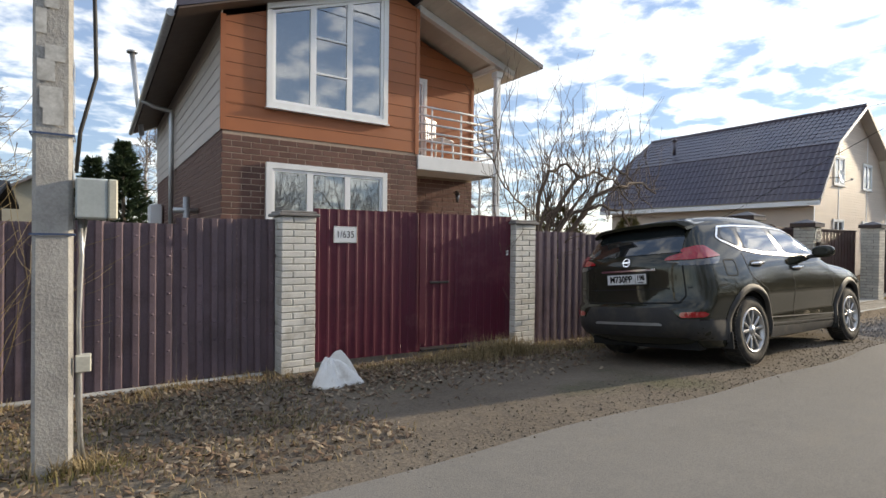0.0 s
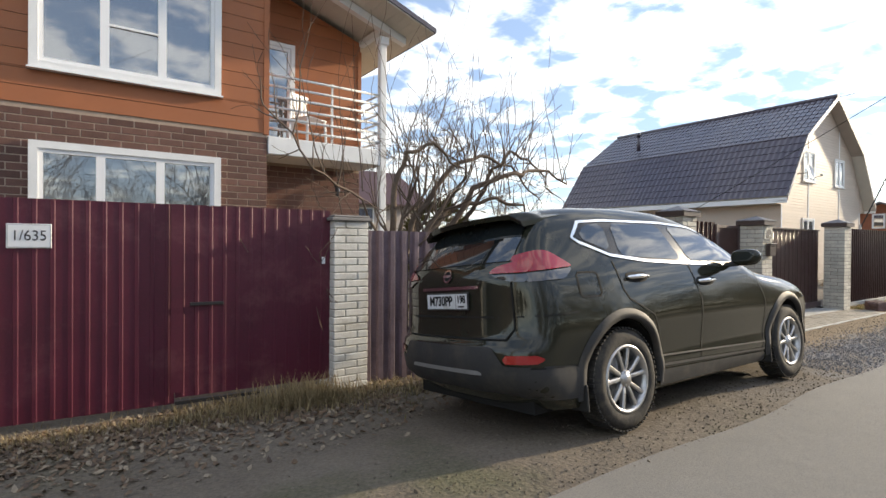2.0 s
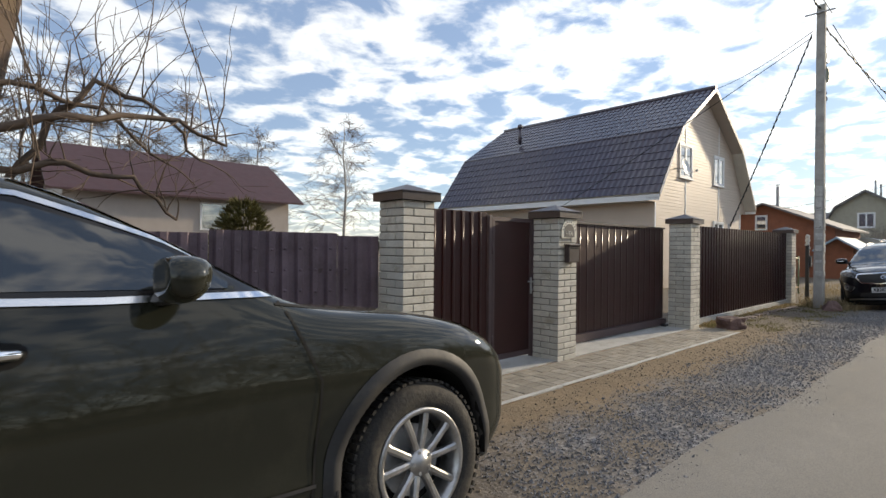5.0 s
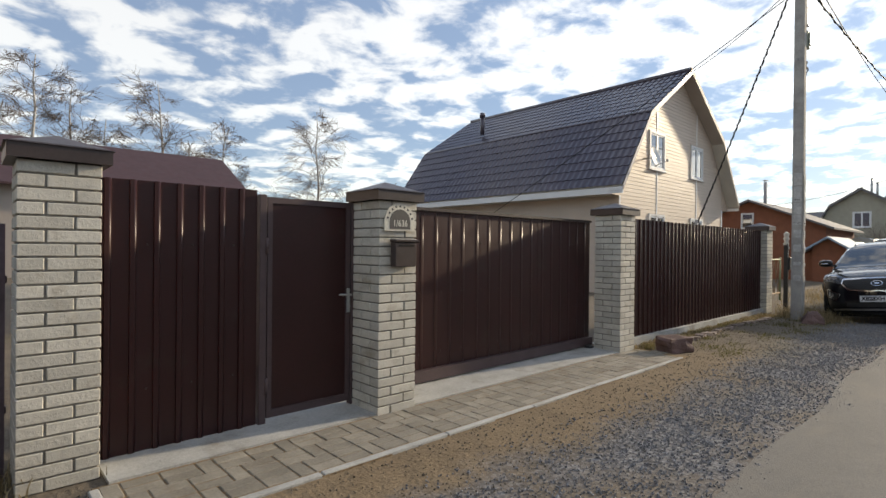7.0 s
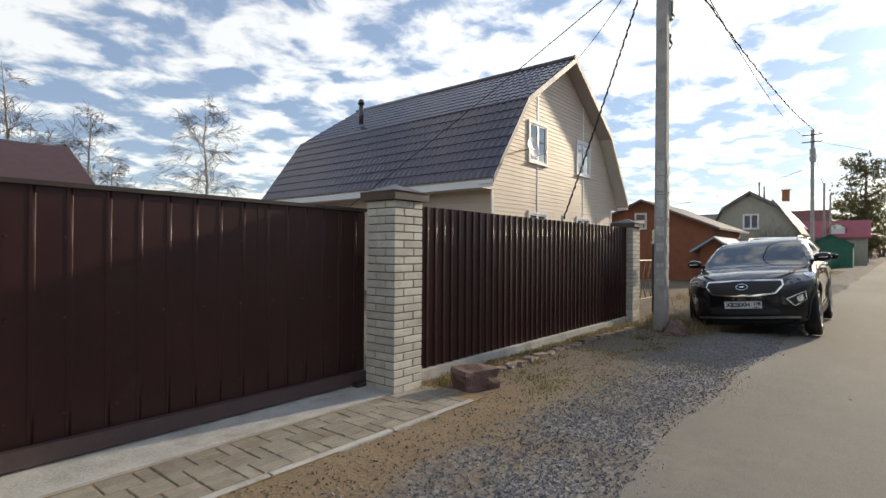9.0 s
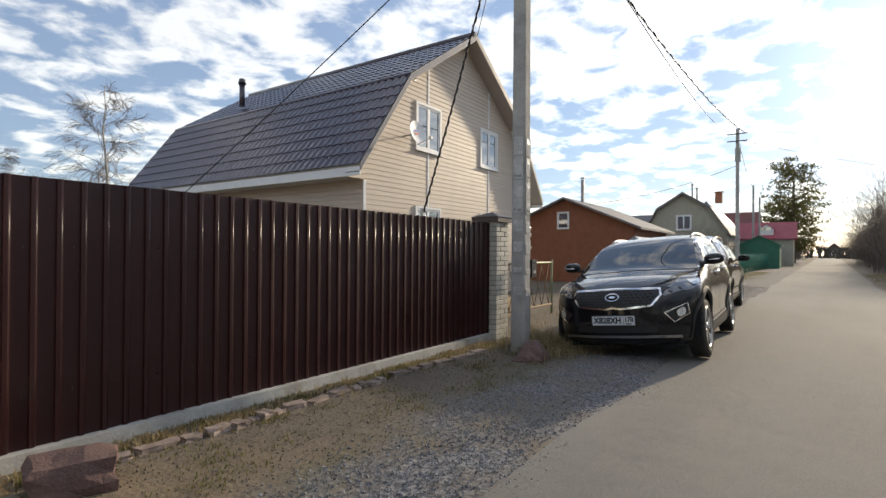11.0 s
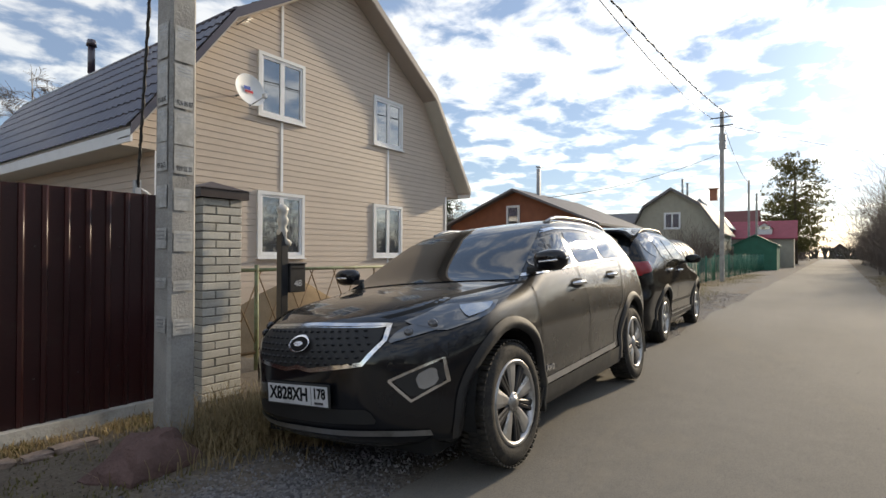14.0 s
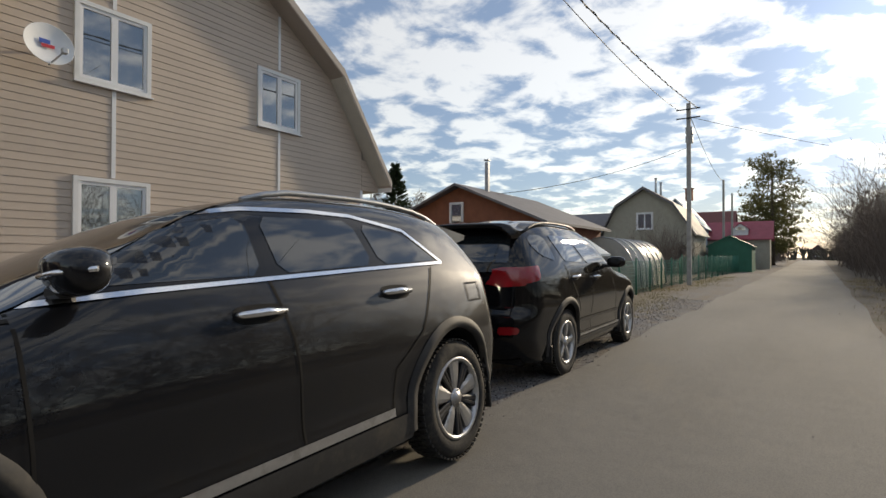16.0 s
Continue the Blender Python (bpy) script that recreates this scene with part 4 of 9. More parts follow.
def house_two():
    h = thing("gambrel_house", "beige vinyl-sided house with a dark metal-tile gambrel roof", "house")
    ridge, knee, eave = (0, 7.62), (3.03, 5.62), (4.78, 3.2)
    yf, yb = 8.66, 19.4
    # wall under the roof, as half planes
    def line(a, b, drop):
        k = (b[1] - a[1]) / (b[0] - a[0])
        return k, a[1] - k * a[0] - drop
    hps = []
    for s in (-1, 1):
        for a, b in ((ridge, knee), (knee, eave)):
            k, c = line(a, b, 0.12)
            hps.append((-k * s, 1.0, c - k * s * H2C))
    shell = [(H2X0 + 0.01, 0), (H2X1 - 0.01, 0), (H2X1 - 0.01, 8), (H2X0 + 0.01, 8)]
    for hp in hps:
        shell = clip(shell, *hp)
    bm = bmesh.new()
    prism(bm, shell, frame_xz(H2Y1), H2Y1 - H2Y0)
    part("shell", bm, SIDING_BEIGE, h)
    ws = [(26.27, 27.27, 4.05, 5.18, "w"), (29.54, 30.5, 4.05, 5.14, "w"), (26.27, 27.27, 1.28, 2.46, "w"), (29.54, 30.5, 1.28, 2.46, "w")]
    c = 0.07
    holes = [(w[0] - c, w[1] + c, w[2] - c, w[3] + c) for w in ws]
    gable = part("gable_wall", bmesh.new(), SIDING_BEIGE, h)
    plank_wall(gable, "plank", SIDING_BEIGE, frame_xz(H2Y0), 0.3, 7.5, 0.118, H2X0, H2X1, hps, holes, 0.016, 0.008)
    # boxed-in eave ends
    plank_wall(gable, "plank", SIDING_BEIGE, frame_xz(H2Y0 - 0.005), 2.98, 3.75, 0.118, H2C - eave[0] + 0.04, H2X0, hps, [], 0.016, 0.008)
    plank_wall(gable, "plank", SIDING_BEIGE, frame_xz(H2Y0 - 0.005), 2.98, 3.75, 0.118, H2X1, H2C + eave[0] - 0.04, hps, [], 0.016, 0.008)
    side = part("side_wall", bmesh.new(), SIDING_BEIGE, h)
    plank_wall(side, "plank", SIDING_BEIGE, frame_yz(H2X0), 0.3, 3.0, 0.118, H2Y0, H2Y1, [], [], 0.016, 0.008)
    for w in ws:
        window_unit(h, frame_xz(H2Y0), w[0], w[1], w[2], w[3], (0.5,), c, depth=0.05)
    for x in (26.77, 30.02):
        for z0, z1 in ((0.3, 1.2), (2.55, 3.96), (5.27, 5.27 + (1.1 if x < 28 else 1.15))):
            part("trim_strip", bbox(x - 0.03, x + 0.03, H2Y0 - 0.025, H2Y0 - 0.015, z0, z1), WHITE_PVC, h)
    part("corner_strip", bbox(H2X0 - 0.025, H2X0 + 0.06, H2Y0 - 0.03, H2Y0 - 0.017, 0.3, 2.97), WHITE_PVC, h)
    part("corner_strip", bbox(H2X1 - 0.06, H2X1 + 0.025, H2Y0 - 0.03, H2Y0 - 0.017, 0.3, 2.97), WHITE_PVC, h)
    # roof planes with wave tile over a slab
    for s in (-1, 1):
        for nm, a, b, nr in (("upper_roof", ridge, knee, 9), ("lower_roof", knee, eave, 8)):
            pa, pb = (H2C + s * a[0], a[1]), (H2C + s * b[0], b[1])
            n = Vector((-(b[1] - a[1]), (b[0] - a[0])))
            n = n / n.length
            off = (n[0] * s, n[1])
            bm = bmesh.new()
            prism(bm, [pa, pb, (pb[0] - off[0] * 0.1, pb[1] - off[1] * 0.1), (pa[0] - off[0] * 0.1, pa[1] - off[1] * 0.1)], frame_xz(yb), yb - yf)
            slab = part("roof_deck", bm, SOFFIT, h)
            bm = bmesh.new()
            lift = Vector((off[0] * 0.012, 0, off[1] * 0.012))
            p0 = Vector((pb[0], yf, pb[1])) + lift
            al = Vector((0, yb - yf, 0))
            if s > 0:
                p0, al = p0, al
            metal_tile(bm, p0, al, Vector((pa[0] - pb[0], 0, pa[1] - pb[1])), 48, nr) if s > 0 else metal_tile(bm, p0 + al, -al, Vector((pa[0] - pb[0], 0, pa[1] - pb[1])), 48, nr)
            part(nm, bm, ROOF_BROWN, h, "dark metal tile")
    # verge boards and caps along the front edge
    for s in (-1, 1):
        bm = bmesh.new()
        for a, b in ((ridge, knee), (knee, eave)):
            pa, pb = (H2C + s * a[0], a[1]), (H2C + s * b[0], b[1])
            prism(bm, [(pa[0], pa[1] + 0.05), (pb[0], pb[1] + 0.05), (pb[0], pb[1] - 0.13), (pa[0], pa[1] - 0.13)], frame_xz(yf), 0.02)
        part("verge_board", bm, SIDING_PALE if s > 0 else ROOF_BROWN, h)
    for s in (-1, 1):
        for a, b in ((ridge, knee), (knee, eave)):
            pa, pb = (H2C + s * a[0], a[1]), (H2C + s * b[0], b[1])
            bm = bmesh.new()
            prism(bm, [(pa[0], pa[1] - 0.13), (pb[0], pb[1] - 0.13), (pb[0], pb[1] - 0.15), (pa[0], pa[1] - 0.15)], frame_xz(H2Y0), H2Y0 - yf)
            part("verge_soffit", bm, SIDING_PALE, h)
    bm = bmesh.new()
    rod(bm, (H2C, yf, 7.66), (H2C, yb, 7.66), 0.09, n=10)
    part("ridge_cap", bm, ROOF_BROWN, h)
    for s in (-1, 1):
        bm = bmesh.new()
        rod(bm, (H2C + s * knee[0], yf, knee[1] + 0.03), (H2C + s * knee[0], yb, knee[1] + 0.03), 0.045, n=8)
        part("knee_cap", bm, ROOF_BROWN, h)
    for s in (-1, 1):
        x = H2C + s * eave[0]
        a, b = sorted((x, x - s * 0.03))
        part("fascia", bbox(a, b, yf, yb, 2.98, 3.17), WHITE_PAINT, h)
        a, b = sorted((x - s * 0.03, H2X0 if s < 0 else H2X1))
        part("eave_soffit", bbox(a, b, H2Y0, yb, 2.98, 3.0), SOFFIT, h)
    bm = bmesh.new()
    rod(bm, (26.1, 16.4, 6.2), (26.1, 16.4, 6.95), 0.09, n=12)
    rod(bm, (26.1, 16.4, 6.95), (26.1, 16.4, 7.12), 0.13, 0.1, n=12)
    part("roof_vent", bm, ROOF_BROWN, h, "dark mushroom-capped roof vent")
    return h


house_two()


# ---------------------------------------------------------------- cars
from mathutils.bvhtree import BVHTree


def smooth_keys(keys, x):
    """Monotone cubic through (x, value) keys."""
    if x <= keys[0][0]:
        return keys[0][1]
    if x >= keys[-1][0]:
        return keys[-1][1]
    n = len(keys)
    d = [(keys[i + 1][1] - keys[i][1]) / (keys[i + 1][0] - keys[i][0]) for i in range(n - 1)]
    m = [d[0]] + [0 if d[i - 1] * d[i] <= 0 else 2 * d[i - 1] * d[i] / (d[i - 1] + d[i]) for i in range(1, n - 1)] + [d[-1]]
    for i in range(n - 1):
        if x <= keys[i + 1][0]:
            h = keys[i + 1][0] - keys[i][0]
            t = (x - keys[i][0]) / h
            return ((1 + 2 * t) * (1 - t) ** 2 * keys[i][1] + t * (1 - t) ** 2 * h * m[i] + t * t * (3 - 2 * t) * keys[i + 1][1] + t * t * (t - 1) * h * m[i + 1])


class Car:
    """Body along +x (the nose), wheels on z = 0. The skin is where five soft-edged surfaces meet: side, top, nose, tail and floor."""

    def __init__(self, s):
        self.s = s
        lo, hi = s["xr"] - 0.3, s["xf"] + 0.3
        xs, zs = np.linspace(lo, hi, 500), np.linspace(0.0, 2.0, 400)
        table = lambda keys, at: np.array([smooth_keys(keys, v) for v in at])
        self.xs, self.zs = xs, zs
        self.top, self.plan = table(s["top"], xs), table(s["plan"], xs)
        self.side, self.nose, self.tail = table(s["side"], zs), table(s["nose"], zs), table(s["tail"], zs)

    @staticmethod
    def soft(a, b, k):
        h = np.maximum(k - np.abs(a - b), 0.0) / k
        return np.maximum(a, b) + h * h * k / 4

    def outside(self, x, y, z):
        s = self.s
        half = s["half"]
        v = np.abs(y) / half
        bend = np.interp(x, [s["xr"], 0.3, 1.0, s["xf"] - 1.2, s["xf"]], [-0.1, 0.0, 0.04, 0.2, 0.24])
        crown = np.interp(x, [s["xr"], 0.5, 2.0, s["xf"]], [0.03, 0.035, 0.045, 0.05])
        roof = z - (np.interp(x + bend * v * v, self.xs, self.top) - crown * v * v)
        # flared out a little over the wheels
        swell = 0.018 * (np.exp(-((x - 0.02) / 0.5) ** 2) + np.exp(-((x - s["wheelbase"]) / 0.48) ** 2)) * np.exp(-((z - 0.72) / 0.22) ** 2)
        tuck = 0.11 * np.clip((z - 1.12) / 0.45, 0, 1) * np.clip((0.25 - x) / 1.0, 0, 1) ** 1.5
        flank = np.abs(y) - (half * np.interp(x, self.xs, self.plan) - np.interp(z, self.zs, self.side) + swell - tuck)
        nose = x - (np.interp(z, self.zs, self.nose) - s["nose_bow"] * v ** 2.6)
        tail = np.interp(z, self.zs, self.tail) + s["tail_bow"] * v ** 3 - x
        floor = 0.21 - z
        d = self.soft(roof, flank, 0.1)
        d = self.soft(d, nose, 0.14)
        d = self.soft(d, tail, 0.1)
        return self.soft(d, floor, 0.05)

    def body(self):
        s = self.s
        n, m, q = 150, 132, 34
        xa, xb, zc = s["xr"] + 0.6, s["xf"] - 0.62, 0.7
        starts, lean = [], []
        for k in range(q, 0, -1):
            starts.append(xa), lean.append(-math.pi / 2 * k / (q + 0.4))
        for k in range(n + 1):
            starts.append(xa + (xb - xa) * k / n), lean.append(0.0)
        for k in range(1, q + 1):
            starts.append(xb), lean.append(math.pi / 2 * k / (q + 0.4))
        ang = np.arange(m) * math.tau / m
        L = np.array(lean)[:, None]
        ox = np.repeat(np.array(starts)[:, None], m, 1)
        dx, dy, dz = np.repeat(np.sin(L), m, 1), np.cos(L) * np.cos(ang), np.cos(L) * np.sin(ang)
        lo, hi = np.zeros_like(ox), np.full_like(ox, 1.6)
        found = np.zeros(ox.shape, bool)
        for t in np.linspace(0.05, 1.6, 60):
            out = (self.outside(ox + dx * t, dy * t, zc + dz * t) > 0) & ~found
            hi[out] = t
            found |= out
            lo[~found] = t
        for _ in range(16):
            mid = (lo + hi) / 2
            out = self.outside(ox + dx * mid, dy * mid, zc + dz * mid) > 0
            hi, lo = np.where(out, mid, hi), np.where(out, lo, mid)
        X, Y, Z = ox + dx * hi, dy * hi, zc + dz * hi
        bm = bmesh.new()
        rings = [[bm.verts.new((X[i, k], Y[i, k], Z[i, k])) for k in range(m)] for i in range(X.shape[0])]
        for a, b in zip(rings, rings[1:]):
            for k in range(m):
                bm.faces.new((a[k], a[(k + 1) % m], b[(k + 1) % m], b[k])).smooth = True
        bm.faces.new(rings[0]), bm.faces.new(rings[-1][::-1])
        bmesh.ops.recalc_face_normals(bm, faces=bm.faces[:])
        return bm


def arch_cut(me, centres, r, half):
    """Cuts round wheel arches out of a body mesh."""
    ob = new("body", me)
    bm = bmesh.new()
    for x, z in centres:
        b = bmesh.new()
        rod(b, (x, -half - 0.3, z), (x, -half + 0.34, z), r, n=40)
        join(bm, b)
        b = bmesh.new()
        rod(b, (x, half - 0.34, z), (x, half + 0.3, z), r, n=40)
        join(bm, b)
    bmesh.ops.recalc_face_normals(bm, faces=bm.faces[:])
    cm = bpy.data.meshes.new("cutter")
    bm.to_mesh(cm)
    bm.free()
    co = new("cutter", cm)
    md = ob.modifiers.new("arches", "BOOLEAN")
    md.operation, md.object, md.solver = "DIFFERENCE", co, "EXACT"
    dg = bpy.context.evaluated_depsgraph_get()
    dg.update()
    out = bpy.data.meshes.new_from_object(ob.evaluated_get(dg))
    bpy.data.objects.remove(ob), bpy.data.objects.remove(co)
    return out


def catmull(poly, sub=4):
    out = []
    n = len(poly)
    for i in range(n):
        p0, p1, p2, p3 = (Vector(poly[(i + k) % n]) for k in (-1, 0, 1, 2))
        for j in range(sub):
            t = j / sub
            out.append(0.5 * ((2 * p1) + (-p0 + p2) * t + (2 * p0 - 5 * p1 + 4 * p2 - p3) * t * t + (-p0 + 3 * p1 - 3 * p2 + p3) * t ** 3))
    return [(v[0], v[1]) for v in out]


def chamfered(poly, r=0.03):
    """Cuts each corner of a polygon."""
    out, n = [], len(poly)
    for i in range(n):
        p0, p1, p2 = Vector(poly[i - 1]), Vector(poly[i]), Vector(poly[(i + 1) % n])
        for q, share in ((p0, 1.0), (p2, 1.0)):
            d = q - p1
            out.append(tuple(p1 + d.normalized() * min(r, d.length * 0.45)))
    return out


def decal(tree, poly, how, lift=0.004, grid=0.06):
    """A patch of the body's own shape: poly is (u, v) and how maps (u, v) to a ray (origin, direction)."""
    b = bmesh.new()
    vs = [b.verts.new((p[0], p[1], 0)) for p in poly]
    b.faces.new(vs)
    us, vv = [p[0] for p in poly], [p[1] for p in poly]
    for axis, lo, hi in ((0, min(us), max(us)), (1, min(vv), max(vv))):
        k = math.floor(lo / grid) + 1
        while k * grid < hi:
            co, no = [0, 0, 0], [0, 0, 0]
            co[axis], no[axis] = k * grid, 1
            bmesh.ops.bisect_plane(b, geom=b.verts[:] + b.edges[:] + b.faces[:], plane_co=co, plane_no=no)
            k += 1
    bad = []
    for v in b.verts:
        o, d = how(v.co.x, v.co.y)
        hit, nrm, _, _ = tree.ray_cast(o, d)
        if hit is None:
            bad.append(v)
            continue
        if nrm.dot(d) > 0:
            nrm = -nrm
        v.co = hit - d * lift * 0.4 + nrm * lift * 0.6
    if bad:
        bmesh.ops.delete(b, geom=bad, context="VERTS")
    for f in b.faces:
        f.smooth = True
    return b


def side_ray(sign):
    return lambda u, v: (Vector((u, sign * 2.0, v)), Vector((0, -sign, 0)))


def rear_ray(u, v):
    return Vector((-6, u, v)), Vector((1, 0, 0))


def front_ray(u, v):
    return Vector((6, u, v)), Vector((-1, 0, 0))


def top_ray(u, v):
    return Vector((u, v, 4)), Vector((0, 0, -1))


def line_strip(pts, w):
    """A thin closed polygon along a run of (u, v) points."""
    pts = [Vector(p) for p in pts]
    L, R = [], []
    for i, p in enumerate(pts):
        d = (pts[min(i + 1, len(pts) - 1)] - pts[max(i - 1, 0)]).normalized()
        n = Vector((-d.y, d.x)) * w / 2
        L.append(tuple(p + n)), R.append(tuple(p - n))
    return L, R


def strip_decal(tree, pts, w, how, lift=0.004):
    bm = bmesh.new()
    dense = []
    for a, b in zip(pts, pts[1:]):
        k = max(1, int((Vector(b) - Vector(a)).length / 0.05))
        dense += [tuple(Vector(a).lerp(Vector(b), i / k)) for i in range(k)]
    dense.append(pts[-1])
    L, R = line_strip(dense, w)
    prev = None
    for l, r in zip(L, R):
        cur = []
        for p in (l, r):
            o, d = how(*p)
            hit, nrm, _, _ = tree.ray_cast(o, d)
            if hit is None:
                break
            cur.append(bm.verts.new(hit - d * lift))
        if len(cur) == 2:
            if prev:
                bm.faces.new((prev[0], prev[1], cur[1], cur[0])).smooth = True
            prev = cur
        else:
            prev = None
    return bm


def paint(name, c, dust, sheen=0.03, spec=0.0):
    """Dark gloss car paint with a clear coat and road dust low down in patches."""
    m = Mat(name, 0.35, 0.0, spec)
    col = m.mix(m.step(m.noise(2.2, 6, rough=0.7), 0.5, 0.9), c, dust)
    m.color(col).roughness(m.noise(3.0, 5), 0.3, 0.55)
    m.p.inputs["Coat Weight"].default_value = 1.0
    m.p.inputs["Coat Roughness"].default_value = 0.045
    m.p.inputs["Sheen Weight"].default_value = sheen
    m.p.inputs["Sheen Roughness"].default_value = 0.45
    m.p.inputs["Sheen Tint"].default_value = (0.95, 0.85, 0.6, 1)
    return m.m


PAINT_OLIVE = paint("dark_olive_paint", (0.02, 0.021, 0.0145), (0.04, 0.038, 0.027), 0.03)
PAINT_BLACK = paint("black_blue_paint", (0.004, 0.005, 0.008), (0.01, 0.0085, 0.006), 0.02, 0.1)
PAINT_BLACK2 = paint("black_paint", (0.006, 0.006, 0.007), (0.012, 0.011, 0.009))
TINT = plain("tinted_glass", (0.012, 0.015, 0.016), 0.02, 0.0, 0.5)
TINT.node_tree.nodes["Principled BSDF"].inputs["IOR"].default_value = 2.0
CLADDING = weathered("dark_grey_plastic", (0.026, 0.026, 0.027), 0.65, vary=0.2, scale=6, dirt=(0.075, 0.065, 0.05), dirt_amount=0.25)
TYRE = weathered("tyre_rubber", (0.02, 0.019, 0.018), 0.85, vary=0.25, scale=12, bump=0.003, dirt=(0.09, 0.078, 0.06), dirt_amount=0.3)
RIM = weathered("alloy", (0.5, 0.5, 0.5), 0.35, metal=0.9, vary=0.1, scale=8, dirt=(0.2, 0.18, 0.15), dirt_amount=0.2)
RIM_DARK = plain("dark_alloy", (0.025, 0.025, 0.027), 0.45, 0.4)
LAMP_RED = plain("red_lamp", (0.32, 0.008, 0.012), 0.12, 0.0, 0.7, 0.8)
LAMP_SMOKE = plain("smoked_lamp", (0.05, 0.05, 0.055), 0.1, 0.0, 0.7, 0.8)
LAMP_CLEAR = plain("clear_lamp", (0.15, 0.16, 0.175), 0.06, 0.35, 0.7, 0.9)
LAMP_BRIGHT = plain("lamp_reflector", (0.6, 0.62, 0.64), 0.14, 0.75)
PILLAR_BLACK = plain("gloss_black", (0.008, 0.008, 0.009), 0.18)
# black of the open gaps; also painted as shade behind handles and in the tailgate crease
GAP = plain("panel_gap", (0.004, 0.004, 0.004), 0.9)
PLATE_WHITE = weathered("plate_white", (0.6, 0.61, 0.63), 0.45, vary=0.08, scale=9, dirt=(0.3, 0.28, 0.24), dirt_amount=0.2)


def make_wheel(parent, x, side, y, r, rim_r, style):
    """A wheel whose outer face looks to side * y."""
    w = part("wheel", bmesh.new(), TYRE, parent)
    w.matrix_basis = pose(x, y, r) @ Matrix(((1, 0, 0, 0), (0, 0, side, 0), (0, 1, 0, 0), (0, 0, 0, 1)))
    bm = bmesh.new()
    revolve(bm, [(rim_r, -0.2), (r - 0.05, -0.215), (r - 0.012, -0.19), (r, -0.15), (r, -0.055), (r - 0.01, -0.022), (r - 0.035, -0.004), (r - 0.06, 0.004), (rim_r + 0.02, 0.0), (rim_r, -0.012)], 48, None, False)
    part("tyre", bm, TYRE, w, "dusty black tyre", smooth=True)
    bm = bmesh.new()
    n = 60
    for k in range(n):
        a = k * math.tau / n
        for off, half in ((-0.165, 0.03), (-0.105, 0.028), (-0.045, 0.03)):
            m = pose(0, 0, 0, 0, 0, math.degrees(a) + (3 if off == -0.105 else 0)) @ Matrix.Translation((r + 0.001, 0, off))
            box(bm, -0.006, 0.006, -0.011, 0.011, -half, half, m)
    tagged(part("tread", bm, TYRE, w), kind="stuff")
    bm = bmesh.new()
    revolve(bm, [(rim_r + 0.004, -0.19), (rim_r + 0.004, -0.004), (rim_r - 0.006, 0.002), (rim_r - 0.022, -0.006), (rim_r - 0.03, -0.05), (rim_r - 0.035, -0.18)], 40, None, False)
    rim = part("rim", bm, RIM, w, "silver alloy rim", smooth=True)
    bm = bmesh.new()
    rod(bm, (0, 0, -0.13), (0, 0, -0.12), rim_r - 0.02, n=32)
    part("brake_backing", bm, GAP, w)
    bm = bmesh.new()
    rod(bm, (0, 0, -0.11), (0, 0, -0.095), rim_r * 0.66, n=32)
    part("brake_disc", bm, GALV, w)

    def spoke(a0, a1, w0, w1, mat_):
        b = bmesh.new()
        r0, r1 = 0.03, rim_r - 0.012
        p0 = Vector((math.cos(a0) * r0, math.sin(a0) * r0, 0))
        p1 = Vector((math.cos(a1) * r1, math.sin(a1) * r1, 0))
        d = (p1 - p0).normalized()
        nrm = Vector((-d.y, d.x, 0))
        secs = []
        for t, ww, zt in ((0, w0, -0.028), (0.35, (w0 + w1) / 2 * 0.9, -0.016), (0.8, w1 * 0.95, -0.012), (1, w1 * 1.15, -0.012)):
            c = p0.lerp(p1, t)
            secs.append([b.verts.new(v) for v in (c - nrm * ww / 2 + Vector((0, 0, zt - 0.035)), c - nrm * ww / 2 + Vector((0, 0, zt - 0.008)), c - nrm * ww / 4 + Vector((0, 0, zt)),
                                                  c + nrm * ww / 4 + Vector((0, 0, zt)), c + nrm * ww / 2 + Vector((0, 0, zt - 0.008)), c + nrm * ww / 2 + Vector((0, 0, zt - 0.035)))])
        for s0, s1 in zip(secs, secs[1:]):
            for k in range(6):
                b.faces.new((s0[k], s0[(k + 1) % 6], s1[(k + 1) % 6], s1[k]))
        b.faces.new(secs[0]), b.faces.new(secs[-1][::-1])
        part("spoke", b, mat_, w)

    if style == "ten":
        for k in range(5):
            a = k * math.tau / 5 + 0.3
            spoke(a - 0.16, a - 0.2, 0.035, 0.034, RIM), spoke(a + 0.16, a + 0.36, 0.035, 0.034, RIM)
    elif style == "blade":
        for k in range(5):
            a = k * math.tau / 5 + 0.3
            spoke(a, a, 0.045, 0.115, RIM)
            spoke(a + 0.5, a + 0.55, 0.03, 0.045, RIM_DARK)
            spoke(a + 0.75, a + 0.72, 0.03, 0.03, RIM_DARK)
    else:
        for k in range(5):
            a = k * math.tau / 5 + 0.1
            spoke(a, a, 0.07, 0.075, RIM)
    bm = bmesh.new()
    revolve(bm, [(0.062, -0.05), (0.06, -0.02), (0.034, -0.012), (0.03, -0.006), (0.004, -0.004)], 20)
    for k in range(5):
        a = k * math.tau / 5 + 0.6
        rod(bm, (math.cos(a) * 0.048, math.sin(a) * 0.048, -0.022), (math.cos(a) * 0.048, math.sin(a) * 0.048, -0.012), 0.008, n=6)
    part("hub", bm, RIM, w, smooth=False)
    return w


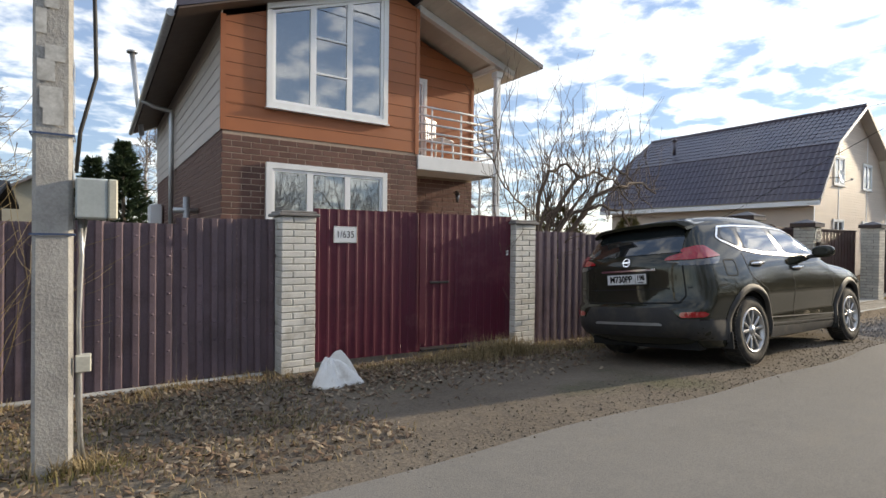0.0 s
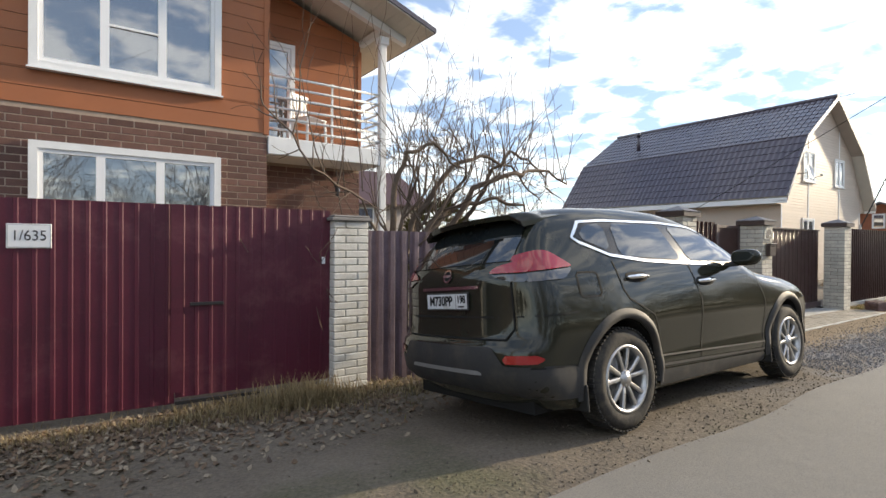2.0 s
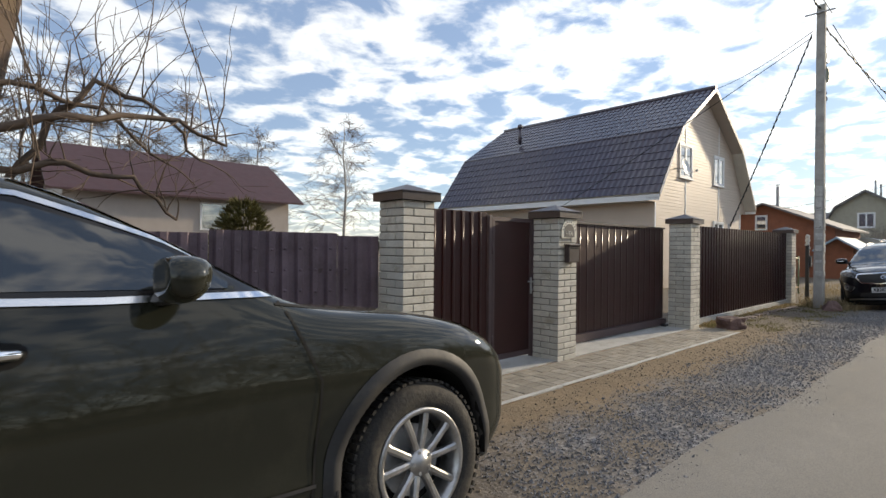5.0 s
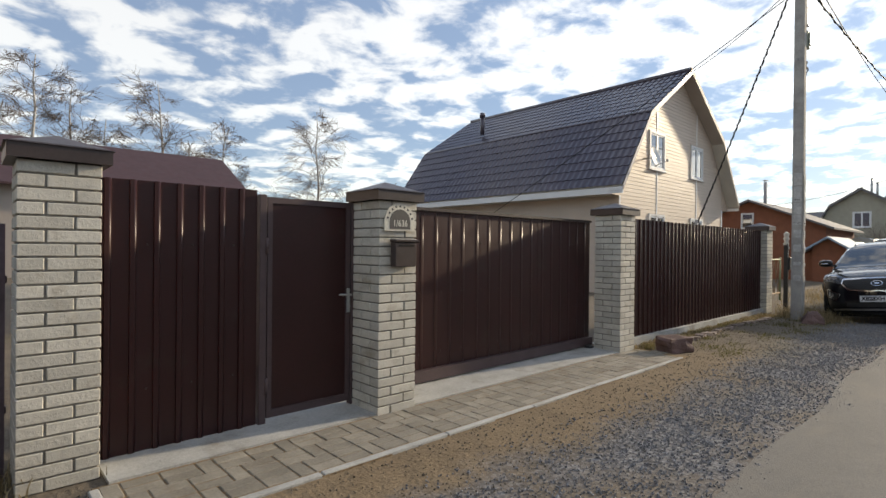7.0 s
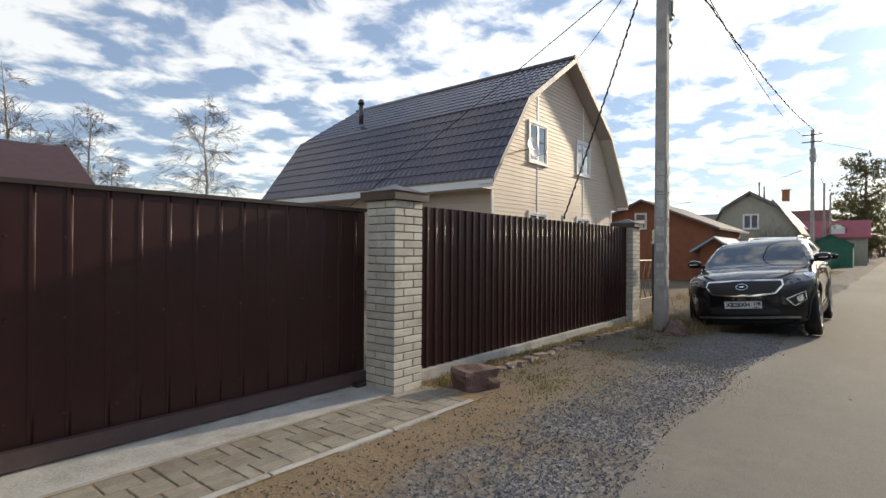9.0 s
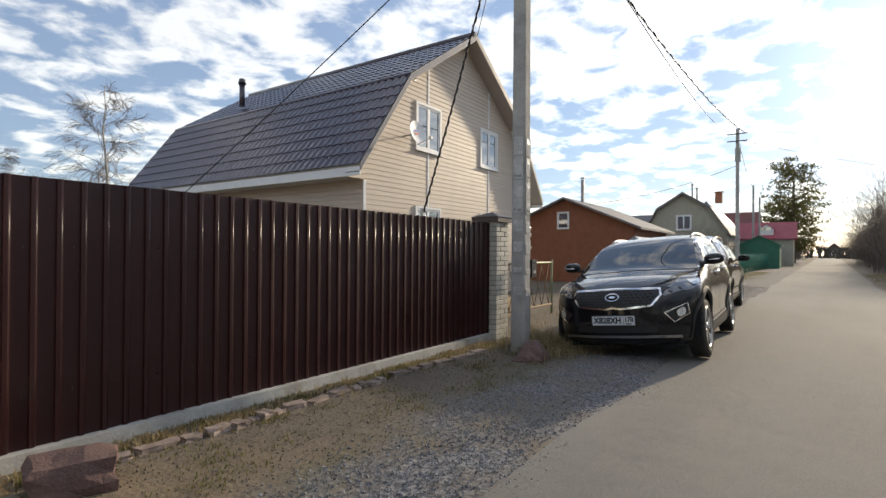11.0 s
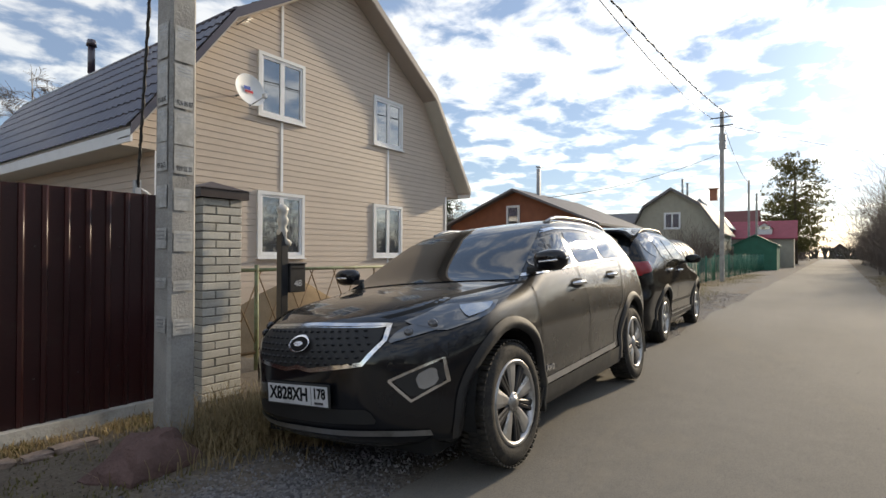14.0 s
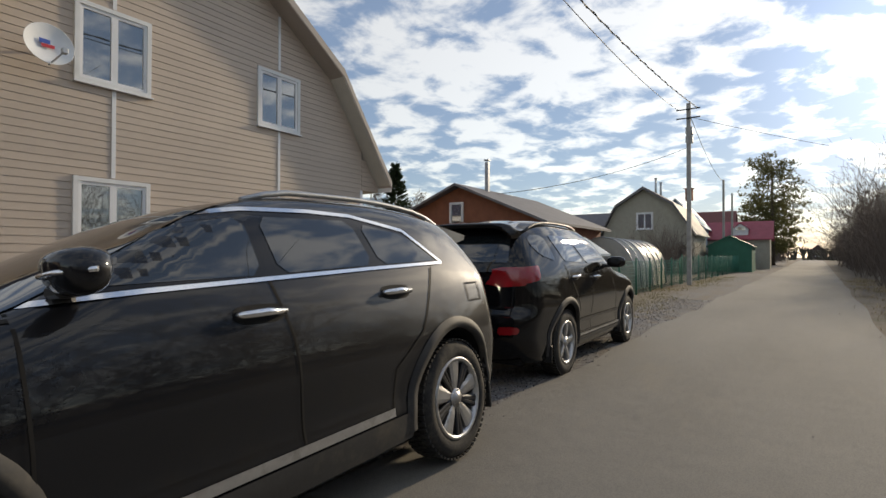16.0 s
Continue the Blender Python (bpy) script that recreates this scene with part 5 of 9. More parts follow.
def plate_unit(parent, text, region, m):
    """A white registration plate that faces +z of m."""
    p = part("number_plate", bmesh.new(), PLATE_WHITE, parent)
    p.matrix_basis = m
    bm = bmesh.new()
    soft_box(bm, -0.27, 0.27, -0.066, 0.066, -0.012, 0.0, 0.004)
    part("plate_holder", bm, BLACK_PLASTIC, p)
    bm = bmesh.new()
    soft_box(bm, -0.258, 0.258, -0.055, 0.055, 0.0, 0.003, 0.002)
    part("plate_face", bm, PLATE_WHITE, p)
    text_mesh(text, 0.1, PRINT_BLACK, "plate_number", p, pose(-0.07, 0, 0.0035), 0.0005, squeeze=0.92, bold=0.0035)
    text_mesh(region, 0.076, PRINT_BLACK, "plate_region", p, pose(0.19, 0.012, 0.0035), 0.0005, squeeze=0.9, bold=0.003)
    bm = bmesh.new()
    box(bm, 0.122, 0.126, -0.05, 0.05, 0.003, 0.0036)
    box(bm, 0.15, 0.22, -0.045, -0.032, 0.003, 0.0036)
    part("plate_rule", bm, INK, p)
    return p


def build_car(s, label, m, paint_mat, wheel_style, r, rim_r):
    car = thing("car", label, "car", "parked cars", m)
    half, wb = s["half"], s["wheelbase"]
    me = finish(Car(s).body(), "body", paint_mat)
    bm = bmesh.new()
    bm.from_mesh(me)
    tree = BVHTree.FromBMesh(bm)
    bm.free()
    ar = r + s.get("arch", 0.075)
    cut = arch_cut(me, ((0, r + 0.01), (wb, r + 0.01)), ar, half)
    cut.materials.clear()
    cut.materials.append(paint_mat)
    cut.set_sharp_from_angle(angle=0.7)
    body = new("body", cut)
    body.parent = car
    both = (-1, 1)

    def put(name, b, mat_, lab="", parent=car):
        return part(name, b, mat_, parent, lab, smooth=False)

    for sd in both:
        sr = side_ray(sd)
        for nm, poly in s["glass"]:
            put(nm, decal(tree, chamfered(poly, 0.045), sr, 0.006), TINT)
        for nm, pts, w, mat_ in s["strips"]:
            put(nm, strip_decal(tree, pts, w, sr, 0.009 if mat_ is CHROME else 0.0045 if mat_ is GAP else 0.008), mat_)
        for nm, poly, mat_, lift in s["patches"]:
            put(nm, decal(tree, chamfered(poly, 0.02), sr, lift), mat_)
        # arch flares and liners
        for cx in (0, wb):
            b = bmesh.new()
            pts, rad = [], []
            prev = None
            for k in range(33):
                a = math.radians(-12 + k * 204 / 32)
                ring = []
                for rr, dy in ((ar - 0.012, -0.02), (ar - 0.008, 0.022), (ar + 0.03, 0.02), (ar + 0.062, 0.004)):
                    u, v = cx + rr * math.cos(a), r + 0.01 + rr * math.sin(a)
                    if v < 0.2:
                        v = 0.2 + (v - 0.2) * 0.3
                    o, d = sr(cx + (ar + 0.05) * math.cos(a), max(0.3, r + 0.01 + (ar + 0.05) * math.sin(a)))
                    hit, _, _, _ = tree.ray_cast(o, d)
                    y = hit.y if hit is not None else sd * half
                    ring.append(b.verts.new((u, y + sd * dy, v)))
                if prev:
                    for i in range(3):
                        b.faces.new((prev[i], prev[i + 1], ring[i + 1], ring[i])).smooth = True
                prev = ring
            put("arch_flare", b, s["flare"])
            b = bmesh.new()
            prev = None
            for k in range(17):
                a = math.radians(-10 + k * 200 / 16)
                ring = [b.verts.new((cx + (ar - 0.008) * math.cos(a), sd * (half - 0.012 - q), r + 0.01 + (ar - 0.008) * math.sin(a))) for q in (0.02, 0.33)]
                if prev:
                    b.faces.new((prev[0], prev[1], ring[1], ring[0]))
                prev = ring
            put("arch_liner", b, GAP)
            make_wheel(car, cx, sd, sd * (half - 0.005), r, rim_r, wheel_style)
            b = bmesh.new()
            soft_box(b, cx - ar - 0.015, cx - ar + 0.005, min(sd * (half - 0.2), sd * (half - 0.01)), max(sd * (half - 0.2), sd * (half - 0.03)), 0.2, 0.38, 0.006)
            put("mud_flap", b, BLACK_PLASTIC)
        # door handles and mirror
        for u0, u1, v in s["handles"]:
            hit, _, _, _ = tree.ray_cast(*sr((u0 + u1) / 2, v))
            y = hit.y
            # flat black patch paints the shade in the handle's cup
            b = decal(tree, catmull([(u0 + 0.02, v - 0.035), (u1 - 0.02, v - 0.035), (u1 - 0.01, v + 0.03), (u0 + 0.01, v + 0.03)], 4), sr, 0.003, 0.05)
            put("handle_recess", b, GAP)
            b = bmesh.new()
            tube(b, [(u0, y - sd * 0.01, v), (u0 + 0.015, y + sd * 0.03, v), ((u0 + u1) / 2, y + sd * 0.042, v + 0.004), (u1 - 0.015, y + sd * 0.03, v), (u1, y - sd * 0.01, v)], [0.013, 0.016, 0.019, 0.016, 0.013], 8)
            put("door_handle", b, CHROME, "chrome door handle")
        mx, mz = s["mirror"]
        hit, _, _, _ = tree.ray_cast(*sr(mx, mz - 0.06))
        y = hit.y if hit is not None else sd * half * 0.95
        b = bmesh.new()
        bmesh.ops.create_uvsphere(b, u_segments=20, v_segments=12, radius=1.0)
        for v in b.verts:
            x, yy, z = v.co
            v.co = Vector((mx + 0.085 * x * (1 + 0.25 * z) + 0.02, y + sd * (0.16 + 0.125 * (abs(yy) ** 0.75) * (1 if yy > 0 else -1) * sd * sd), mz + 0.075 * (abs(z) ** 0.8) * (1 if z > 0 else -1)))
            if v.co.x < mx - 0.035:
                v.co.x = mx - 0.035
        mir = put("mirror", b, s["mirror_mat"])
        for f in mir.data.polygons:
            f.use_smooth = True
        b = bmesh.new()
        soft_box(b, mx - 0.02, mx + 0.05, min(y - sd * 0.02, y + sd * 0.09), max(y - sd * 0.02, y + sd * 0.09), mz - 0.075, mz - 0.03, 0.012)
        put("mirror_arm", b, BLACK_PLASTIC)
        if s.get("mirror_strip"):
            b = bmesh.new()
            tube(b, [(mx + 0.02, y + sd * 0.05, mz - 0.004), (mx + 0.105, y + sd * 0.12, mz - 0.01), (mx + 0.1, y + sd * 0.22, mz - 0.005), (mx + 0.02, y + sd * 0.29, mz + 0.0)], 0.009, 6)
            put("mirror_strip", b, CHROME)
        # roof rail
        if not s["rail"]:
            continue
        b = bmesh.new()
        pts = []
        for k in range(13):
            t = k / 12
            u = s["rail"][0] + (s["rail"][1] - s["rail"][0]) * t
            hit, _, _, _ = tree.ray_cast(*top_ray(u, sd * half * s["rail"][2]))
            if hit is not None:
                pts.append(hit + Vector((0, 0, 0.028 * math.sin(math.pi * min(1, min(t, 1 - t) * 6) / 2) + 0.0)))
        tube(b, pts, 0.016, 8)
        put("roof_rail", b, s["rail_mat"])
    for nm, poly, mat_, lift in s["rear"]:
        put(nm, decal(tree, chamfered(poly, 0.02), rear_ray, lift, 0.07), mat_)
    for nm, poly, mat_, lift in s["front"]:
        put(nm, decal(tree, chamfered(poly, 0.02), front_ray, lift, 0.07), mat_)
    for nm, pts, w, mat_ in s["front_strips"]:
        put(nm, strip_decal(tree, pts, w, front_ray, 0.012), mat_)
    for nm, pts, w, mat_ in s["rear_strips"]:
        put(nm, strip_decal(tree, pts, w, rear_ray, 0.006), mat_)
    # windscreen
    x0, x1 = s["screen"]
    w0, w1 = half * 0.87, half * 0.69
    foot = [(x1 - 0.2 * (k / 8) ** 2, w0 * k / 8) for k in range(-8, 9)]
    head = [(x0 - 0.06 * (k / 4) ** 2, w1 * k / 4) for k in range(4, -5, -1)]
    put("windscreen", decal(tree, foot + head, top_ray, 0.006, 0.07), TINT)
    for nm, pts, w, mat_ in s["top_strips"]:
        put(nm, strip_decal(tree, pts, w, top_ray, 0.005), mat_)
    # plates
    for which, text, region, z in s["plates"]:
        ray = rear_ray if which == "rear" else front_ray
        hit, nrm, _, _ = tree.ray_cast(*ray(0.0, z))
        if which == "rear":
            plate_unit(car, text, region, pose(hit.x - 0.02, 0, z, 90, 0, -90))
        else:
            plate_unit(car, text, region, pose(hit.x + 0.02, 0, z, 90, 0, 90))
    # underside
    part("underbody", bbox(s["xr"] + 0.25, s["xf"] - 0.3, -half * 0.75, half * 0.75, 0.2, 0.3), GAP, car)
    # spoiler over the rear glass
    xr, H = s["xr"], s["H"]
    b = bmesh.new()
    sp = s["spoiler"]
    secs = []
    for k in range(13):
        t = k / 12 * 2 - 1
        y = t * half * 0.67
        bend = 0.05 * t * t
        hit, _, _, _ = tree.ray_cast(*top_ray(xr + sp + 0.45, y))
        z0 = hit.z + 0.006 if hit is not None else H - 0.08
        hit, _, _, _ = tree.ray_cast(*top_ray(xr + sp + 0.26, y))
        z1 = hit.z - 0.02 if hit is not None else H - 0.2
        secs.append([b.verts.new(v) for v in ((xr + sp + 0.45, y, z0), (xr + sp + bend, y, z0 - 0.065), (xr + sp + bend + 0.02, y, z0 - 0.1), (xr + sp + 0.26, y, z1))])
    for a, c in zip(secs, secs[1:]):
        for i in range(4):
            b.faces.new((a[i], a[(i + 1) % 4], c[(i + 1) % 4], c[i])).smooth = i == 0
    b.faces.new(secs[0]), b.faces.new(secs[-1][::-1])
    put("spoiler", b, paint_mat)
    return car, tree, body


def ellipse(cx, cy, rx, ry, n=20):
    return [(cx + rx * math.cos(k * math.tau / n), cy + ry * math.sin(k * math.tau / n)) for k in range(n)]




def crossover_shape(half, wheelbase, top, nose, tail, nose_bow, tail_bow, belt, H):
    """Outlines of a tall five-door car; x = 0 at the rear axle. top: (x, z); nose, tail: (z, x)."""
    xr, xf = min(x for _, x in tail), max(x for _, x in nose)
    side = [(0.2, 0.07), (0.3, 0.045), (0.42, 0.03), (0.5, 0.036), (0.62, 0.022), (0.74, 0.004), (0.81, 0.0), (belt - 0.27, 0.006), (belt - 0.18, 0.018), (belt - 0.08, 0.038), (belt, 0.06), (belt + 0.15, 0.115), (belt + 0.3, 0.18), (belt + 0.42, 0.26), (belt + 0.6, 0.4)]
    plan = [(xr, 0.93), (xr + 0.4, 0.975), (xr + 1.0, 1.0), (xf - 1.4, 1.0), (xf - 0.8, 0.985), (xf - 0.3, 0.955), (xf, 0.93)]
    return dict(top=top, side=side, plan=plan, nose=nose, tail=tail, nose_bow=nose_bow, tail_bow=tail_bow, wheelbase=wheelbase, half=half, xr=xr, xf=xf, H=H)


def raised(s, dz):
    """Raises all that is laid onto a body."""
    r = lambda pts: [(y, z + dz) for y, z in pts]
    s["glass"] = [(n, r(p)) for n, p in s["glass"]]
    s["strips"] = [(n, r(p), w, m) for n, p, w, m in s["strips"]]
    s["patches"] = [(n, r(p), m, l) for n, p, m, l in s["patches"]]
    s["handles"] = [(a, b, z + dz) for a, b, z in s["handles"]]
    s["rear"] = [(n, r(p), m, l) for n, p, m, l in s["rear"]]
    s["rear_strips"] = [(n, r(p), w, m) for n, p, w, m in s["rear_strips"]]


def gaps(*runs):
    return [("panel_gap", r, 0.011, GAP) for r in runs]


s = crossover_shape(0.91, 2.705,
                    [(-1.1, 1.42), (-0.85, 1.56), (-0.45, 1.635), (0.0, 1.675), (0.5, 1.69), (0.9, 1.68), (1.2, 1.635), (1.45, 1.555), (1.75, 1.42), (2.3, 1.15), (2.45, 1.115), (2.9, 1.06), (3.25, 0.985), (3.45, 0.9), (3.65, 0.78)],
                    [(0.2, 3.3), (0.3, 3.5), (0.45, 3.6), (0.65, 3.62), (0.8, 3.58), (0.92, 3.45), (1.05, 3.2), (1.3, 3.0)],
                    [(0.2, -0.7), (0.34, -0.88), (0.42, -0.965), (0.56, -0.985), (0.66, -0.975), (0.71, -0.925), (0.9, -0.905), (1.1, -0.9), (1.2, -0.875), (1.3, -0.81), (1.5, -0.63), (1.7, -0.45)],
                    0.3, 0.2, 1.18, 1.685)
s.update(
    glass=[("quarter_window", [(-0.25, 1.395), (-0.13, 1.5), (0.07, 1.515), (0.03, 1.285)]),
           ("door_window", [(0.16, 1.52), (0.79, 1.525), (0.92, 1.215), (0.12, 1.255)]),
           ("door_window", [(0.92, 1.52), (1.28, 1.485), (1.66, 1.355), (1.93, 1.185), (1.04, 1.21)])],
    strips=[("chrome_trim", [(-0.17, 1.525), (0.1, 1.542), (0.85, 1.546), (1.3, 1.515), (1.7, 1.37), (2.08, 1.16)], 0.02, CHROME),
            ("chrome_trim", [(-0.17, 1.525), (-0.31, 1.4), (-0.26, 1.36), (0.0, 1.262), (0.4, 1.215), (0.92, 1.19), (1.5, 1.165), (2.08, 1.16)], 0.022, CHROME)]
    + gaps([(0.0, 1.22), (0.04, 1.0), (0.09, 0.93), (0.36, 0.8), (0.44, 0.62), (0.44, 0.4), (1.04, 0.38), (2.16, 0.33)], [(1.0, 1.18), (1.075, 0.88), (1.06, 0.5), (1.04, 0.38)], [(2.08, 1.13), (2.21, 0.81), (2.18, 0.5), (2.16, 0.33)],
           [(-0.42, 0.99), (-0.42, 1.12), (-0.4, 1.14), (-0.23, 1.14), (-0.21, 1.12), (-0.21, 0.99), (-0.23, 0.97), (-0.4, 0.97), (-0.42, 0.99)], [(-0.87, 0.86), (-0.46, 0.875)], [(-0.9, 0.53), (-0.47, 0.515)], [(2.06, 1.12), (2.5, 1.06), (3.1, 0.98)])
    # upper sill line: a strip coloured in for the highlight on the door crease
    + [("sill_strip", [(0.45, 0.475), (2.18, 0.415)], 0.014, CLADDING), ("sill_strip", [(0.45, 0.405), (2.18, 0.345)], 0.02, CLADDING)],
    patches=[("window_surround", [(-0.27, 1.4), (-0.15, 1.51), (0.1, 1.53), (0.85, 1.535), (1.29, 1.503), (1.69, 1.36), (2.02, 1.17), (1.5, 1.175), (0.92, 1.2), (0.4, 1.225), (0.0, 1.275)], PILLAR_BLACK, 0.003),
             ("sill_cladding", [(0.44, 0.37), (0.44, 0.25), (2.18, 0.23), (2.18, 0.32)], CLADDING, 0.012),
             ("tail_lamp", [(-0.8, 1.155), (-0.79, 1.265), (-0.7, 1.3), (-0.6, 1.3), (-0.43, 1.185), (-0.6, 1.17)], LAMP_RED, 0.014),
             ("tail_lamp_lower", [(-0.8, 1.147), (-0.6, 1.162), (-0.44, 1.176), (-0.54, 1.1), (-0.8, 1.09)], LAMP_SMOKE, 0.013),
             ("head_lamp", [(3.0, 0.99), (3.3, 0.93), (3.42, 0.84), (3.25, 0.86)], LAMP_CLEAR, 0.008),
             ("bumper_cladding", [(-0.95, 0.53), (-0.47, 0.51), (-0.45, 0.3), (-0.8, 0.32)], CLADDING, 0.01)],
    flare=CLADDING, handles=[(0.11, 0.35, 1.09), (1.07, 1.31, 1.03)], mirror=(1.66, 1.215), mirror_mat=PAINT_OLIVE, rail=None, rail_mat=BLACK_PLASTIC,
    rear=[("rear_window", [(-0.62, 1.24), (0.62, 1.24), (0.6, 1.4), (0.54, 1.52), (-0.54, 1.52), (-0.6, 1.4)], TINT, 0.008),
          ("tail_lamp", [(-0.45, 1.16), (-0.5, 1.2), (-0.76, 1.26), (-0.76, 1.155)], LAMP_RED, 0.014), ("tail_lamp", [(0.45, 1.16), (0.5, 1.2), (0.76, 1.26), (0.76, 1.155)], LAMP_RED, 0.014),
          ("tail_lamp_lower", [(-0.47, 1.15), (-0.76, 1.145), (-0.76, 1.09), (-0.62, 1.1)], LAMP_SMOKE, 0.013), ("tail_lamp_lower", [(0.47, 1.15), (0.76, 1.145), (0.76, 1.09), (0.62, 1.1)], LAMP_SMOKE, 0.013),
          ("reflector", [(-0.84, 0.56), (-0.62, 0.555), (-0.62, 0.61), (-0.84, 0.615)], LAMP_RED, 0.016), ("reflector", [(0.84, 0.56), (0.62, 0.555), (0.62, 0.61), (0.84, 0.615)], LAMP_RED, 0.016),
          ("bumper_cladding", [(-0.86, 0.34), (0.86, 0.34), (0.86, 0.54), (0.62, 0.54), (0.52, 0.66), (-0.52, 0.66), (-0.62, 0.54), (-0.86, 0.54)], CLADDING, 0.01),
          ("bumper_plate", [(-0.45, 0.47), (0.45, 0.47), (0.42, 0.5), (-0.42, 0.5)], GALV, 0.016),
          ("badge", ellipse(0, 1.165, 0.05, 0.05), CHROME, 0.014), ("badge_core", ellipse(0, 1.165, 0.036, 0.036), GAP, 0.016), ("badge_bar", [(-0.055, 1.155), (0.055, 1.155), (0.055, 1.175), (-0.055, 1.175)], CHROME, 0.018)],
    # the line at z 0.86 is black colour for the shade in the tailgate fold
    rear_strips=[("chrome_bar", [(-0.36, 1.072), (0.36, 1.072)], 0.022, CHROME), ("panel_gap", [(-0.64, 1.1), (-0.66, 0.78), (-0.6, 0.71), (0.6, 0.71), (0.66, 0.78), (0.64, 1.1)], 0.012, GAP), ("tailgate_crease", [(-0.5, 0.86), (0.5, 0.86)], 0.014, GAP), ("wiper", [(-0.25, 1.28), (0.12, 1.295)], 0.028, BLACK_PLASTIC)],
    front=[], front_strips=[], screen=(1.34, 2.28), top_strips=gaps([(2.2, -0.75), (2.34, 0), (2.2, 0.75)]), spoiler=0.26, plates=[("rear", "M730PP", "198", 0.975)], arch=0.072)
build_car(s, "dark olive crossover with a clean tailgate parked on the verge", pose(5.96, 3.63, -0.065, -6.0, 0, 0.0), PAINT_OLIVE, "ten", 0.362, 0.24)

# the black-blue car that faces the walker
s = crossover_shape(0.935, 2.685,
                    [(-0.95, 1.36), (-0.7, 1.49), (-0.4, 1.575), (0.0, 1.63), (0.5, 1.655), (1.0, 1.645), (1.35, 1.6), (1.6, 1.53), (1.9, 1.4), (2.45, 1.15), (2.6, 1.115), (3.0, 1.06), (3.3, 0.99), (3.5, 0.91), (3.65, 0.8)],
                    [(0.2, 3.32), (0.3, 3.5), (0.38, 3.55), (0.5, 3.565), (0.7, 3.56), (0.85, 3.53), (0.93, 3.47), (1.0, 3.34), (1.1, 3.1), (1.3, 2.9)],
                    [(0.2, -0.62), (0.32, -0.78), (0.5, -0.88), (0.65, -0.9), (0.8, -0.87), (1.0, -0.84), (1.15, -0.815), (1.3, -0.73), (1.5, -0.52), (1.7, -0.35)],
                    0.5, 0.3, 1.17, 1.65)
